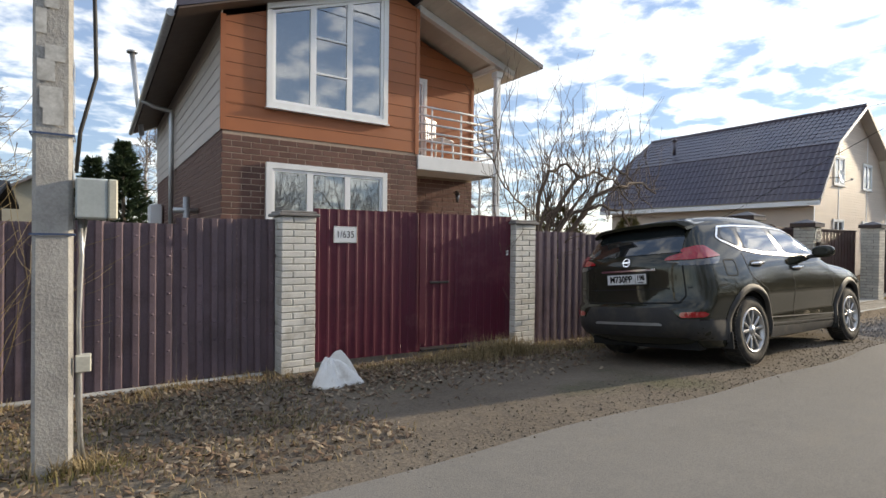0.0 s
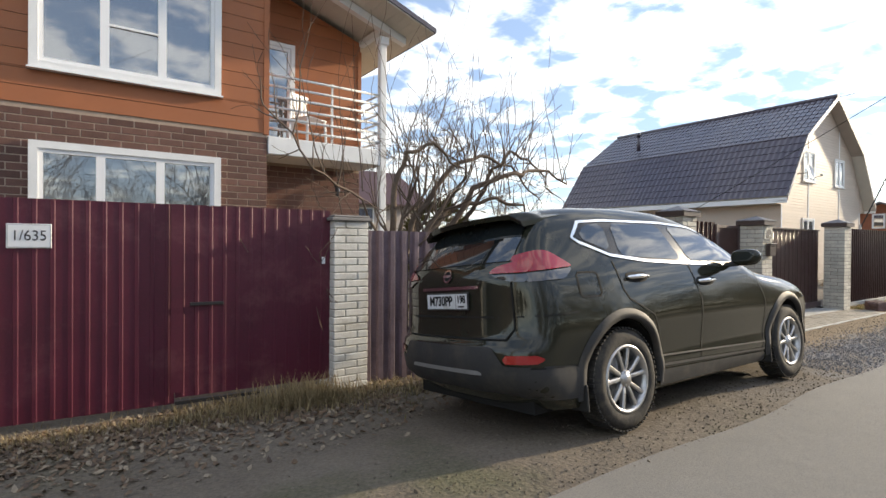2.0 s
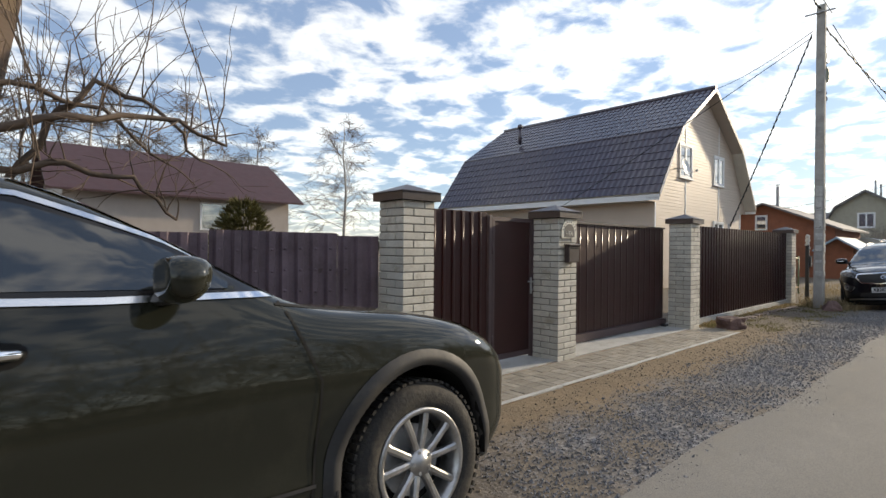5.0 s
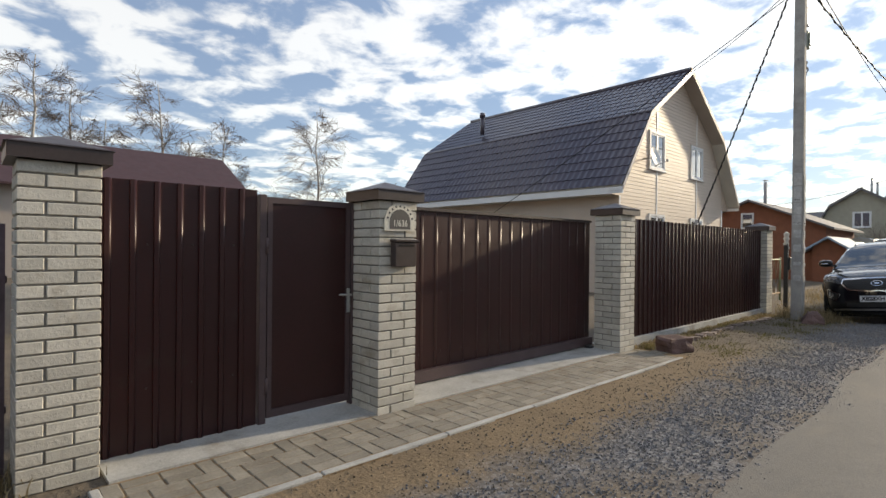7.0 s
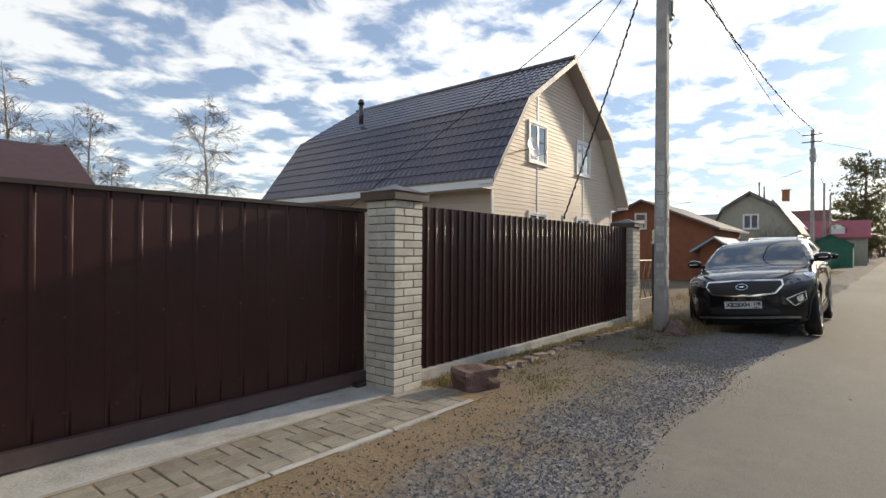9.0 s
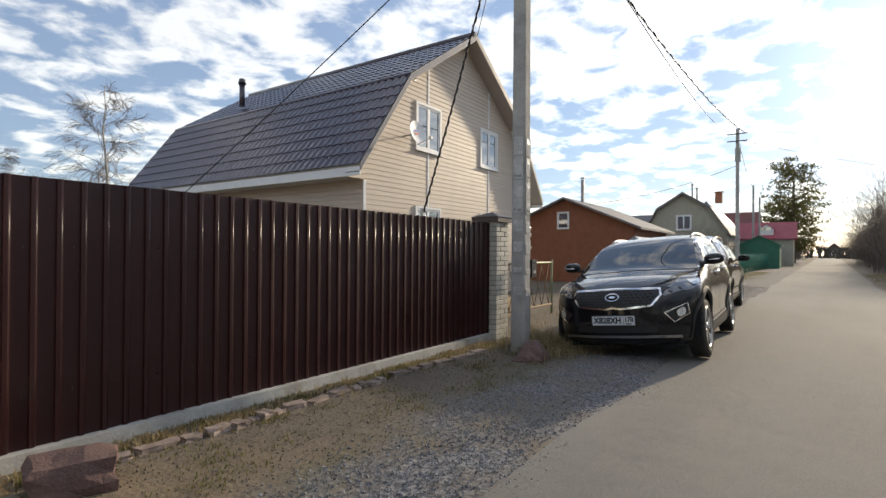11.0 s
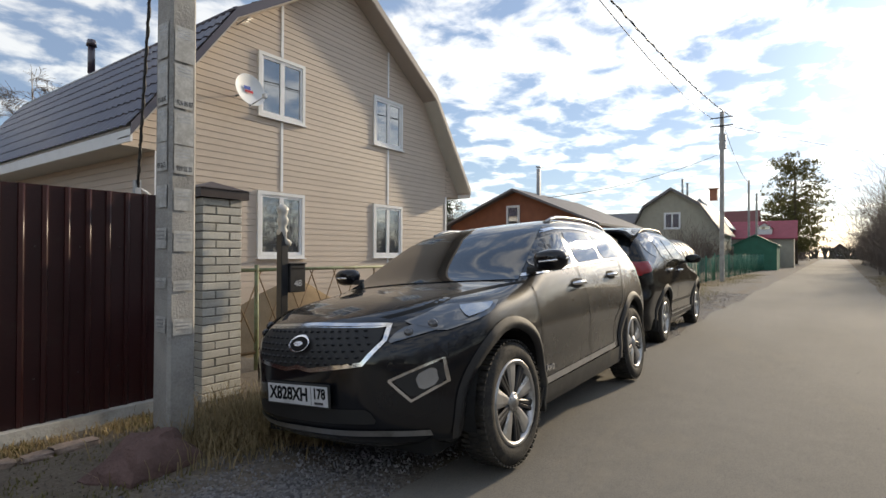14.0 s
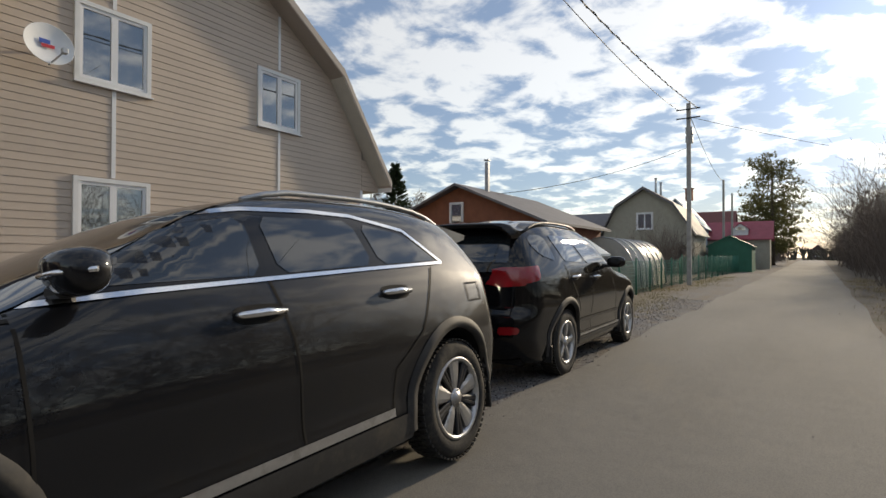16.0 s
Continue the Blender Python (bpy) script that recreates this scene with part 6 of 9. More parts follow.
s.update(
    glass=[("door_window", [(1.42, 1.475), (1.72, 1.425), (2.02, 1.27), (2.12, 1.185), (1.4, 1.205)]),
           ("door_window", [(0.73, 1.495), (1.34, 1.48), (1.3, 1.21), (0.66, 1.24)]),
           ("quarter_window", [(0.28, 1.425), (0.66, 1.487), (0.59, 1.243), (0.03, 1.262)])],
    strips=[("chrome_trim", [(2.3, 1.14), (2.1, 1.3), (1.88, 1.425), (1.72, 1.475), (1.4, 1.52), (1.0, 1.535), (0.7, 1.53), (0.28, 1.46), (-0.03, 1.25)], 0.022, CHROME),
            ("chrome_trim", [(2.3, 1.14), (1.9, 1.165), (1.43, 1.187), (0.68, 1.222), (-0.03, 1.25)], 0.018, CHROME),
            ("silver_sill", [(0.62, 0.43), (2.22, 0.4)], 0.045, RIM)]
    + gaps([(1.37, 1.18), (1.29, 0.92), (1.25, 0.5), (1.24, 0.42)], [(2.28, 1.12), (2.26, 0.8), (2.23, 0.42)], [(0.12, 1.22), (0.34, 0.85), (0.6, 0.66), (0.62, 0.45)], [(2.28, 1.1), (2.9, 1.04), (3.3, 0.95)], [(-0.42, 0.98), (-0.42, 1.1), (-0.24, 1.1), (-0.24, 0.98), (-0.42, 0.98)]),
    patches=[("window_surround", [(2.24, 1.155), (2.09, 1.285), (1.87, 1.41), (1.71, 1.46), (1.4, 1.505), (1.0, 1.52), (0.7, 1.515), (0.29, 1.445), (0.0, 1.258), (0.68, 1.23), (1.43, 1.195), (1.9, 1.172)], PILLAR_BLACK, 0.003),
             ("sill_cladding", [(0.45, 0.4), (0.45, 0.25), (2.28, 0.235), (2.28, 0.37)], CLADDING, 0.012),
             ("tail_lamp", [(-0.84, 1.02), (-0.84, 1.14), (-0.6, 1.16), (-0.66, 1.04)], LAMP_RED, 0.012),
             ("head_lamp", [(2.74, 1.0), (2.9, 0.93), (3.2, 0.86), (3.3, 0.92), (3.05, 0.995)], LAMP_CLEAR, 0.012),
             ("lamp_reflector", [(2.8, 0.992), (2.92, 0.945), (3.06, 0.92), (3.02, 0.985)], LAMP_BRIGHT, 0.016)],
    flare=CLADDING, handles=[(1.33, 1.57, 1.045), (0.42, 0.65, 1.085)], mirror=(2.13, 1.23), mirror_mat=PAINT_BLACK, mirror_strip=True, rail=(-0.35, 1.3, 0.64), rail_mat=GALV,
    rear=[("tail_lamp", [(-0.78, 1.02), (-0.5, 1.0), (-0.5, 1.12), (-0.78, 1.15)], LAMP_RED, 0.012), ("tail_lamp", [(0.78, 1.02), (0.5, 1.0), (0.5, 1.12), (0.78, 1.15)], LAMP_RED, 0.012), ("rear_window", [(-0.55, 1.22), (0.55, 1.22), (0.5, 1.46), (-0.5, 1.46)], TINT, 0.008)],
    rear_strips=[],
    front=[("grille", [(-0.5, 0.91), (0.0, 0.922), (0.5, 0.91), (0.52, 0.84), (0.43, 0.73), (0.1, 0.7), (0, 0.715), (-0.1, 0.7), (-0.43, 0.73), (-0.52, 0.84)], BLACK_PLASTIC, 0.008),
           ("head_lamp", [(-0.55, 0.815), (-0.58, 0.885), (-0.8, 0.965), (-0.875, 0.985), (-0.875, 0.93), (-0.8, 0.885)], LAMP_CLEAR, 0.012), ("head_lamp", [(0.55, 0.815), (0.58, 0.885), (0.8, 0.965), (0.875, 0.985), (0.875, 0.93), (0.8, 0.885)], LAMP_CLEAR, 0.012),
           ("lower_intake", [(-0.5, 0.4), (0.5, 0.4), (0.46, 0.48), (-0.46, 0.48)], BLACK_PLASTIC, 0.006),
           ("fog_recess", [(-0.58, 0.625), (-0.79, 0.715), (-0.8, 0.6), (-0.67, 0.525)], BLACK_PLASTIC, 0.008), ("fog_recess", [(0.58, 0.625), (0.79, 0.715), (0.8, 0.6), (0.67, 0.525)], BLACK_PLASTIC, 0.008),
           ("fog_lamp", [(-0.68, 0.645), (-0.765, 0.69), (-0.775, 0.595), (-0.7, 0.56)], LAMP_BRIGHT, 0.014), ("fog_lamp", [(0.68, 0.645), (0.765, 0.69), (0.775, 0.595), (0.7, 0.56)], LAMP_BRIGHT, 0.014),
           ("badge", ellipse(0, 0.825, 0.085, 0.045), CHROME, 0.03), ("badge_core", ellipse(0, 0.825, 0.074, 0.036), GAP, 0.032), ("badge_bar", [(-0.04, 0.813), (0.04, 0.813), (0.04, 0.837), (-0.04, 0.837)], CHROME, 0.035)],
    front_strips=[("grille_surround", [(-0.52, 0.915), (0, 0.93), (0.52, 0.915), (0.54, 0.84), (0.44, 0.72), (0.1, 0.688), (0, 0.703), (-0.1, 0.688), (-0.44, 0.72), (-0.54, 0.84), (-0.52, 0.915)], 0.024, CHROME),
                  ("fog_surround", [(-0.57, 0.625), (-0.8, 0.725), (-0.81, 0.6), (-0.665, 0.512), (-0.57, 0.625)], 0.014, CHROME), ("fog_surround", [(0.57, 0.625), (0.8, 0.725), (0.81, 0.6), (0.665, 0.512), (0.57, 0.625)], 0.014, CHROME),
                  ("skid_strip", [(-0.72, 0.33), (-0.5, 0.345), (0, 0.35), (0.5, 0.345), (0.72, 0.33)], 0.035, RIM)],
    screen=(1.5, 2.52), top_strips=gaps([(2.36, -0.8), (2.57, 0), (2.36, 0.8)]) + [("wiper", [(2.46, -0.1), (2.36, 0.55)], 0.02, BLACK_PLASTIC), ("wiper", [(2.4, -0.62), (2.47, -0.08)], 0.02, BLACK_PLASTIC)],
    spoiler=0.12, plates=[("front", "X828XH", "178", 0.55)], arch=0.08)
CAR2, TREE2, _ = build_car(s, "dusty black sport utility car facing along the lane", pose(25.63, 2.735, -0.045, 5.2, 0, 180.0), PAINT_BLACK, "blade", 0.37, 0.255)


def grille_studs():
    """The mesh of small raised diamonds in the grille."""
    bm = bmesh.new()
    for j in range(6):
        for i in range(-9, 10):
            u, v = i * 0.054 + (0.027 if j % 2 else 0), 0.725 + j * 0.034
            if abs(u) > 0.49 - abs(v - 0.84) * 0.7 or (abs(u) < 0.09 and abs(v - 0.825) < 0.05):
                continue
            hit, _, _, _ = TREE2.ray_cast(*front_ray(u, v))
            if hit is not None:
                m = pose(hit.x + 0.01, u, v)
                vs = [bm.verts.new(m @ Vector(q)) for q in ((0, -0.02, 0), (0, 0, -0.012), (0, 0.02, 0), (0, 0, 0.012), (0.012, 0, 0))]
                for k in range(4):
                    bm.faces.new((vs[k], vs[(k + 1) % 4], vs[4]))
    tagged(part("grille_mesh", bm, RIM_DARK, CAR2), kind="stuff")


grille_studs()
spot, _, _, _ = TREE2.ray_cast(*side_ray(1)(2.1, 0.475))
text_mesh("AWD", 0.055, CHROME, "door_lettering", CAR2, pose(2.1, spot.y + 0.006, 0.475, 90, 0, 180), 0.002, bold=0.001)
for sd in (-1, 1):
    for u, rr, v in ((0.63, 0.03, 0.865), (0.72, 0.034, 0.9)):
        hit, _, _, _ = TREE2.ray_cast(*front_ray(sd * u, v))
        if hit is not None:
            b = bmesh.new()
            bmesh.ops.create_uvsphere(b, u_segments=16, v_segments=10, radius=rr, matrix=pose(hit.x - 0.012, sd * u, v))
            part("lamp_lens", b, LAMP_SMOKE, CAR2, smooth=True)

# the black car beyond it
s = crossover_shape(0.93, 2.66,
                    [(-1.1, 1.55), (-0.9, 1.63), (-0.5, 1.7), (0.2, 1.735), (0.8, 1.72), (1.15, 1.67), (1.4, 1.58), (2.15, 1.2), (2.35, 1.15), (2.9, 1.08), (3.3, 0.98), (3.6, 0.85)],
                    [(0.2, 3.3), (0.35, 3.52), (0.6, 3.58), (0.8, 3.54), (0.95, 3.4), (1.1, 3.1), (1.3, 2.9)],
                    [(0.2, -0.75), (0.35, -0.93), (0.5, -1.0), (0.7, -0.99), (0.8, -0.95), (1.1, -0.94), (1.25, -0.91), (1.4, -0.82), (1.6, -0.66), (1.8, -0.5)],
                    0.45, 0.22, 1.2, 1.735)
s.update(
    glass=[("quarter_window", [(-0.56, 1.38), (-0.48, 1.46), (-0.2, 1.47), (-0.13, 1.18), (-0.42, 1.24)]),
           ("door_window", [(-0.08, 1.47), (0.4, 1.47), (0.72, 1.16), (0.1, 1.18)]), ("door_window", [(0.5, 1.47), (0.95, 1.44), (1.55, 1.16), (0.84, 1.15)])],
    strips=gaps([(0.05, 1.16), (0.3, 0.8), (0.45, 0.6), (0.45, 0.34), (2.1, 0.32)], [(0.78, 1.13), (0.9, 0.8), (0.9, 0.34)], [(1.7, 1.1), (1.95, 0.7), (2.05, 0.33)])
    + [("silver_sill", [(0.46, 0.3), (2.2, 0.3)], 0.03, RIM), ("door_moulding", [(0.48, 0.48), (2.1, 0.48)], 0.035, CLADDING)],
    patches=[("tail_lamp", [(-0.93, 0.93), (-0.9, 1.12), (-0.6, 1.14), (-0.66, 1.0)], LAMP_RED, 0.014), ("sill_cladding", [(0.45, 0.28), (0.45, 0.235), (2.2, 0.225), (2.2, 0.28)], CLADDING, 0.012)],
    flare=CLADDING, handles=[(0.2, 0.42, 1.0), (0.98, 1.2, 0.98)], mirror=(1.55, 1.24), mirror_mat=PAINT_BLACK2, rail=(-0.5, 1.1, 0.66), rail_mat=BLACK_STEEL,
    rear=[("rear_window", [(-0.62, 1.17), (0.62, 1.17), (0.56, 1.45), (-0.56, 1.45)], TINT, 0.008),
          ("tail_lamp", [(-0.8, 0.94), (-0.5, 0.92), (-0.46, 1.0), (-0.55, 1.08), (-0.8, 1.11)], LAMP_RED, 0.014), ("tail_lamp", [(0.8, 0.94), (0.5, 0.92), (0.46, 1.0), (0.55, 1.08), (0.8, 1.11)], LAMP_RED, 0.014),
          ("reflector", [(-0.75, 0.46), (-0.55, 0.45), (-0.55, 0.53), (-0.75, 0.53)], LAMP_RED, 0.014), ("reflector", [(0.75, 0.46), (0.55, 0.45), (0.55, 0.53), (0.75, 0.53)], LAMP_RED, 0.014)],
    rear_strips=[("panel_gap", [(-0.68, 0.95), (-0.66, 0.64), (0.66, 0.64), (0.68, 0.95)], 0.012, GAP)],
    front=[], front_strips=[], screen=(1.45, 2.2), top_strips=[], spoiler=0.14, plates=[])
raised(s, 0.08)
build_car(s, "black sport utility car with red tail lamps", pose(28.36, 3.04, 0), PAINT_BLACK2, "five", 0.36, 0.235)


# ---------------------------------------------------------------- poles
def concrete_pole(x, y, hgt, label, seed, lean=0.0):
    p = thing("utility_pole", label, "pole", "concrete utility poles", pose(x, y, 0, 0, lean, 0))
    bm = bmesh.new()
    a, b = 0.098, 0.082
    lo = [bm.verts.new(v) for v in ((-a + 0.02, -a, -0.3), (a - 0.02, -a, -0.3), (a, -a + 0.02, -0.3), (a, a, -0.3), (-a, a, -0.3), (-a, -a + 0.02, -0.3))]
    hi = [bm.verts.new(v) for v in ((-b + 0.015, -b, hgt), (b - 0.015, -b, hgt), (b, -b + 0.015, hgt), (b, b, hgt), (-b, b, hgt), (-b, -b + 0.015, hgt))]
    for k in range(6):
        bm.faces.new((lo[k], lo[(k + 1) % 6], hi[(k + 1) % 6], hi[k]))
    bm.faces.new(hi), bm.faces.new(lo[::-1])
    part("shaft", bm, POLE_CONCRETE, p)
    return p


def paper(bm, x0, x1, y, z0, z1):
    box(bm, x0, x1, y - 0.002, y, z0, z1)


PAPER = weathered("old_paper", (0.5, 0.5, 0.48), 0.9, vary=0.25, scale=18, dirt=(0.3, 0.29, 0.27), dirt_amount=0.4)
POLE1 = concrete_pole(-0.21, 3.85, 9.0, "weathered concrete utility pole with a grey meter box", 1)
POLE2 = concrete_pole(21.98, 4.0, 7.15, "concrete utility pole covered with torn paper notices", 2)
POLE3 = concrete_pole(48.6, 3.75, 8.3, "concrete utility pole along the lane", 3)
concrete_pole(74, 4.6, 8.0, "far concrete utility pole", 4)
concrete_pole(80, 4.4, 7.4, "far concrete utility pole", 5)


def dress_poles():
    rnd = random.Random(5)
    # meter box, conduit and junction box
    bm = bmesh.new()
    soft_box(bm, 0.11, 0.27, -0.16, 0.06, 1.42, 1.66, 0.01)
    part("meter_box", bm, weathered("grey_meter_box", (0.38, 0.42, 0.42), 0.5, vary=0.12, scale=8), POLE1, "grey steel meter box")
    bm = bmesh.new()
    soft_box(bm, 0.272, 0.32, -0.165, 0.055, 1.42, 1.66, 0.008)
    part("meter_cover", bm, weathered("yellowed_plastic", (0.55, 0.53, 0.43), 0.5, vary=0.15, scale=9), POLE1, "yellowed plastic cover")
    bm = bmesh.new()
    tube(bm, [(0.13, -0.03, 1.42), (0.14, -0.03, 1.2), (0.125, -0.03, 0.8), (0.13, -0.03, 0.55), (0.135, -0.03, 0.1), (0.15, -0.02, -0.05)], 0.014, 8)
    tube(bm, [(0.16, -0.01, 1.42), (0.13, -0.01, 1.1), (0.12, -0.01, 0.3), (0.14, 0, -0.05)], 0.011, 8)
    part("conduit", bm, GALV, POLE1)
    bm = bmesh.new()
    soft_box(bm, 0.11, 0.19, -0.09, 0.0, 0.5, 0.6, 0.006)
    part("junction_box", bm, weathered("pale_box", (0.5, 0.49, 0.42), 0.6, vary=0.15, scale=12), POLE1)
    bm = bmesh.new()
    tube(bm, [(0.18, 0.0, 3.6), (0.2, -0.01, 2.8), (0.21, 0.0, 2.3), (0.13, 0.0, 1.95), (0.11, 0, 1.7)], 0.012, 6)
    part("cable", bm, CABLE, POLE1)
    for z in (1.32, 1.9):
        b = bmesh.new()
        w = 0.107 - z * 0.0021
        for a in ((-w, w, -w - 0.003, -w), (-w, w, w, w + 0.003), (-w - 0.003, -w, -w, w), (w, w + 0.003, -w, w)):
            box(b, a[0], a[1], a[2], a[3], z, z + 0.012)
        part("strap", b, plain("blue_strap", (0.05, 0.08, 0.16), 0.5), POLE1)
    for k in range(8):
        z = 1.95 + k * 0.13 + rnd.uniform(-0.03, 0.03)
        b = bmesh.new()
        w = 0.106 - z * 0.0021
        x0 = rnd.uniform(-0.085, -0.03)
        paper(b, x0, x0 + rnd.uniform(0.05, 0.11), -w - 0.0005, z, z + rnd.uniform(0.08, 0.15))
        o = part("paper_scrap", b, PAPER, POLE1)
        b = bmesh.new()
        box(b, w + 0.001, w + 0.003, rnd.uniform(-0.08, -0.02), rnd.uniform(0.02, 0.07), z - 0.6, z - 0.5)
        part("paper_scrap", b, PAPER, POLE1)
    # pole 2: sheets of notices on two faces
    for z0, z1, txt in ((2.62, 2.86, ""), (2.3, 2.6, "926 86 87"), (2.05, 2.28, ""), (1.85, 2.04, "929 26 33"), (1.6, 1.75, ""), (1.32, 1.46, ""), (1.05, 1.12, ""), (0.75, 0.86, "")):
        b = bmesh.new()
        w = 0.106 - z0 * 0.0027
        paper(b, -0.07, 0.07 - rnd.uniform(0, 0.02), -w - 0.001, z0, z1)
        pg = part("notice", b, PAPER, POLE2, "torn white paper notice")
        b = bmesh.new()
        box(b, -w - 0.003, -w - 0.001, -0.07, 0.06, z0 + 0.02, z1 + 0.02)
        part("notice", b, PAPER, POLE2)
        if txt:
            for q in (0,):
                text_mesh(txt, 0.05, INK, "notice_number", POLE2, pose(-0.0, -w - 0.0045, z0 + 0.035, 90), 0.0004, squeeze=0.55)
                text_mesh(txt, 0.05, INK, "notice_number", POLE2, pose(-w - 0.0045, 0.0, z0 + 0.055, 90, 0, -90), 0.0004, squeeze=0.55)
        b = bmesh.new()
        for i in range(3):
            zz = z1 - 0.03 - i * 0.024
            if zz > z0 + 0.07 or (not txt and zz > z0 + 0.01):
                box(b, -0.05, 0.04, -w - 0.0042, -w - 0.003, zz, zz + 0.009)
                box(b, -w - 0.0042, -w - 0.003, -0.05, 0.04, zz + 0.02, zz + 0.029)
        if b.verts:
            tagged(part("notice_print", b, GALV, POLE2), kind="stuff")
        else:
            b.free()
    for z in (2.15, 3.1, 4.6):
        b = bmesh.new()
        w = 0.091 - z * 0.0027
        for a in ((-w, w, -w - 0.004, -w), (-w - 0.004, -w, -w, w), (w, w + 0.004, -w, w)):
            box(b, a[0], a[1], a[2], a[3], z, z + 0.02)
        part("strap", b, GALV, POLE2)
    bm = bmesh.new()
    soft_box(bm, 0.1, 0.3, -0.1, 0.1, 5.38, 5.72, 0.02)
    soft_box(bm, 0.12, 0.26, -0.13, -0.1, 5.42, 5.68, 0.02)
    part("switch_box", bm, weathered("grey_green_box", (0.3, 0.33, 0.27), 0.5, vary=0.2, scale=8), POLE2, "grey-green equipment box")
    bm = bmesh.new()
    soft_box(bm, 0.1, 0.28, -0.09, 0.09, 5.82, 6.2, 0.02)
    part("switch_box", bm, GALV, POLE2)
    bm = bmesh.new()
    box(bm, 0.08, 0.34, -0.02, 0.02, 5.27, 5.35)
    box(bm, 0.08, 0.3, -0.02, 0.02, 5.9, 5.95)
    part("bracket", bm, GALV, POLE2)
    bm = bmesh.new()
    pts = [(0.26 + 0.11 * math.cos(k * math.tau / 24), -0.03 + 0.02 * math.sin(k), 5.02 + 0.13 * math.sin(k * math.tau / 24)) for k in range(30)]
    tube(bm, pts, 0.012, 6)
    part("cable_coil", bm, CABLE, POLE2)
    bm = bmesh.new()
    rod(bm, (-0.3, 0, 5.05), (-0.08, 0, 5.12), 0.012)
    rod(bm, (-0.12, -0.3, 6.95), (-0.12, 0.3, 6.95), 0.02)
    part("cross_bar", bm, GALV, POLE2)
    for P, zz in ((POLE3, 8.0), (POLE3, 7.6)):
        bm = bmesh.new()
        rod(bm, (-0.12, -0.5, zz), (-0.12, 0.5, zz), 0.03)
        part("cross_arm", bm, BLACK_STEEL, P)
    for z in (6.7, 7.1):
        bm = bmesh.new()
        soft_box(bm, 0.05, 0.35, -0.15, 0.15, z - 0.2, z + 0.15, 0.03)
        part("equipment_box", bm, GALV, POLE3)


dress_poles()


def wire(a, b, sag, r, label, n=16, twist=False):
    a, b = Vector(a), Vector(b)
    bm = bmesh.new()
    pts = [a.lerp(b, k / n) - Vector((0, 0, sag * 4 * (k / n) * (1 - k / n))) for k in range(n + 1)]
    tube(bm, pts, r, 5)
    if twist:
        m = n * 10
        pts = []
        for k in range(m + 1):
            t = k / m
            c = a.lerp(b, t) - Vector((0, 0, sag * 4 * t * (1 - t)))
            pts.append(c + Vector((0, math.cos(k * 0.9) * r * 1.6, math.sin(k * 0.9) * r * 1.6)))
        tube(bm, pts, r * 0.8, 4)
    single("overhead_cable", bm, CABLE, label, "cable", "overhead cables")


P1, P2, P3 = Vector((-0.21, 3.85, 0)), Vector((22.1, 4.12, 0)), Vector((48.6, 3.75, 0))
wire(P1 + Vector((0, -0.1, 7.9)), P2 + Vector((0, -0.1, 7.05)), 0.15, 0.014, "twisted black overhead cable between the poles", 20, True)
wire(P1 + Vector((0, -0.3, 7.7)), P2 + Vector((0, -0.3, 6.95)), 0.15, 0.011, "black overhead cable between the poles", 20)
wire(P2 + Vector((0.1, -0.08, 6.8)), P3 + Vector((-0.1, -0.4, 8.0)), 0.5, 0.014, "twisted black overhead cable between the poles", 20, True)
wire(P2 + Vector((0.1, -0.3, 6.7)), P3 + Vector((-0.1, 0.4, 8.0)), 0.55, 0.011, "black overhead cable between the poles", 20)
wire(P3 + Vector((0.1, 0, 7.9)), (74, 4.6, 7.8), 0.5, 0.014, "overhead cable along the lane")
wire(P3 + Vector((0.1, 0, 7.7)), (74, -14, 7.3), 0.5, 0.012, "overhead cable crossing the lane")
wire(P2 + Vector((-0.1, 0.05, 6.6)), (28.5, 8.62, 7.6), 0.12, 0.010, "thin service cable from pole to house roof")
wire(P2 + Vector((-0.05, 0.08, 6.55)), (22.72, 6.2, 2.02), 0.05, 0.014, "black service cable from pole to a garden post", 20, True)
wire(P3 + Vector((-0.2, 0.1, 6.2)), (40.6, 9.5, 3.7), 0.3, 0.012, "thin service cable to the red-brown house")

wire(P2 + Vector((-0.1, 0.08, 6.45)), (21.0, 14.0, 1.0), 0.08, 0.010, "thin service cable running down behind the fence", 20)
sp = thing("service_post", "slim grey steel post behind the fence carrying a cable", "post", "", pose(22.72, 6.22, 0))
part("post_body", bbox(-0.03, 0.03, -0.03, 0.03, -0.2, 2.08), GALV, sp)
bm = bmesh.new()
tube(bm, [(0, 0, 2.02), (0.12, 0.03, 1.96), (0.2, 0.02, 1.9), (0.14, 0.0, 1.84), (0.02, 0.0, 1.9)], 0.01, 6)
part("cable_loop", bm, WHITE_PVC, sp)


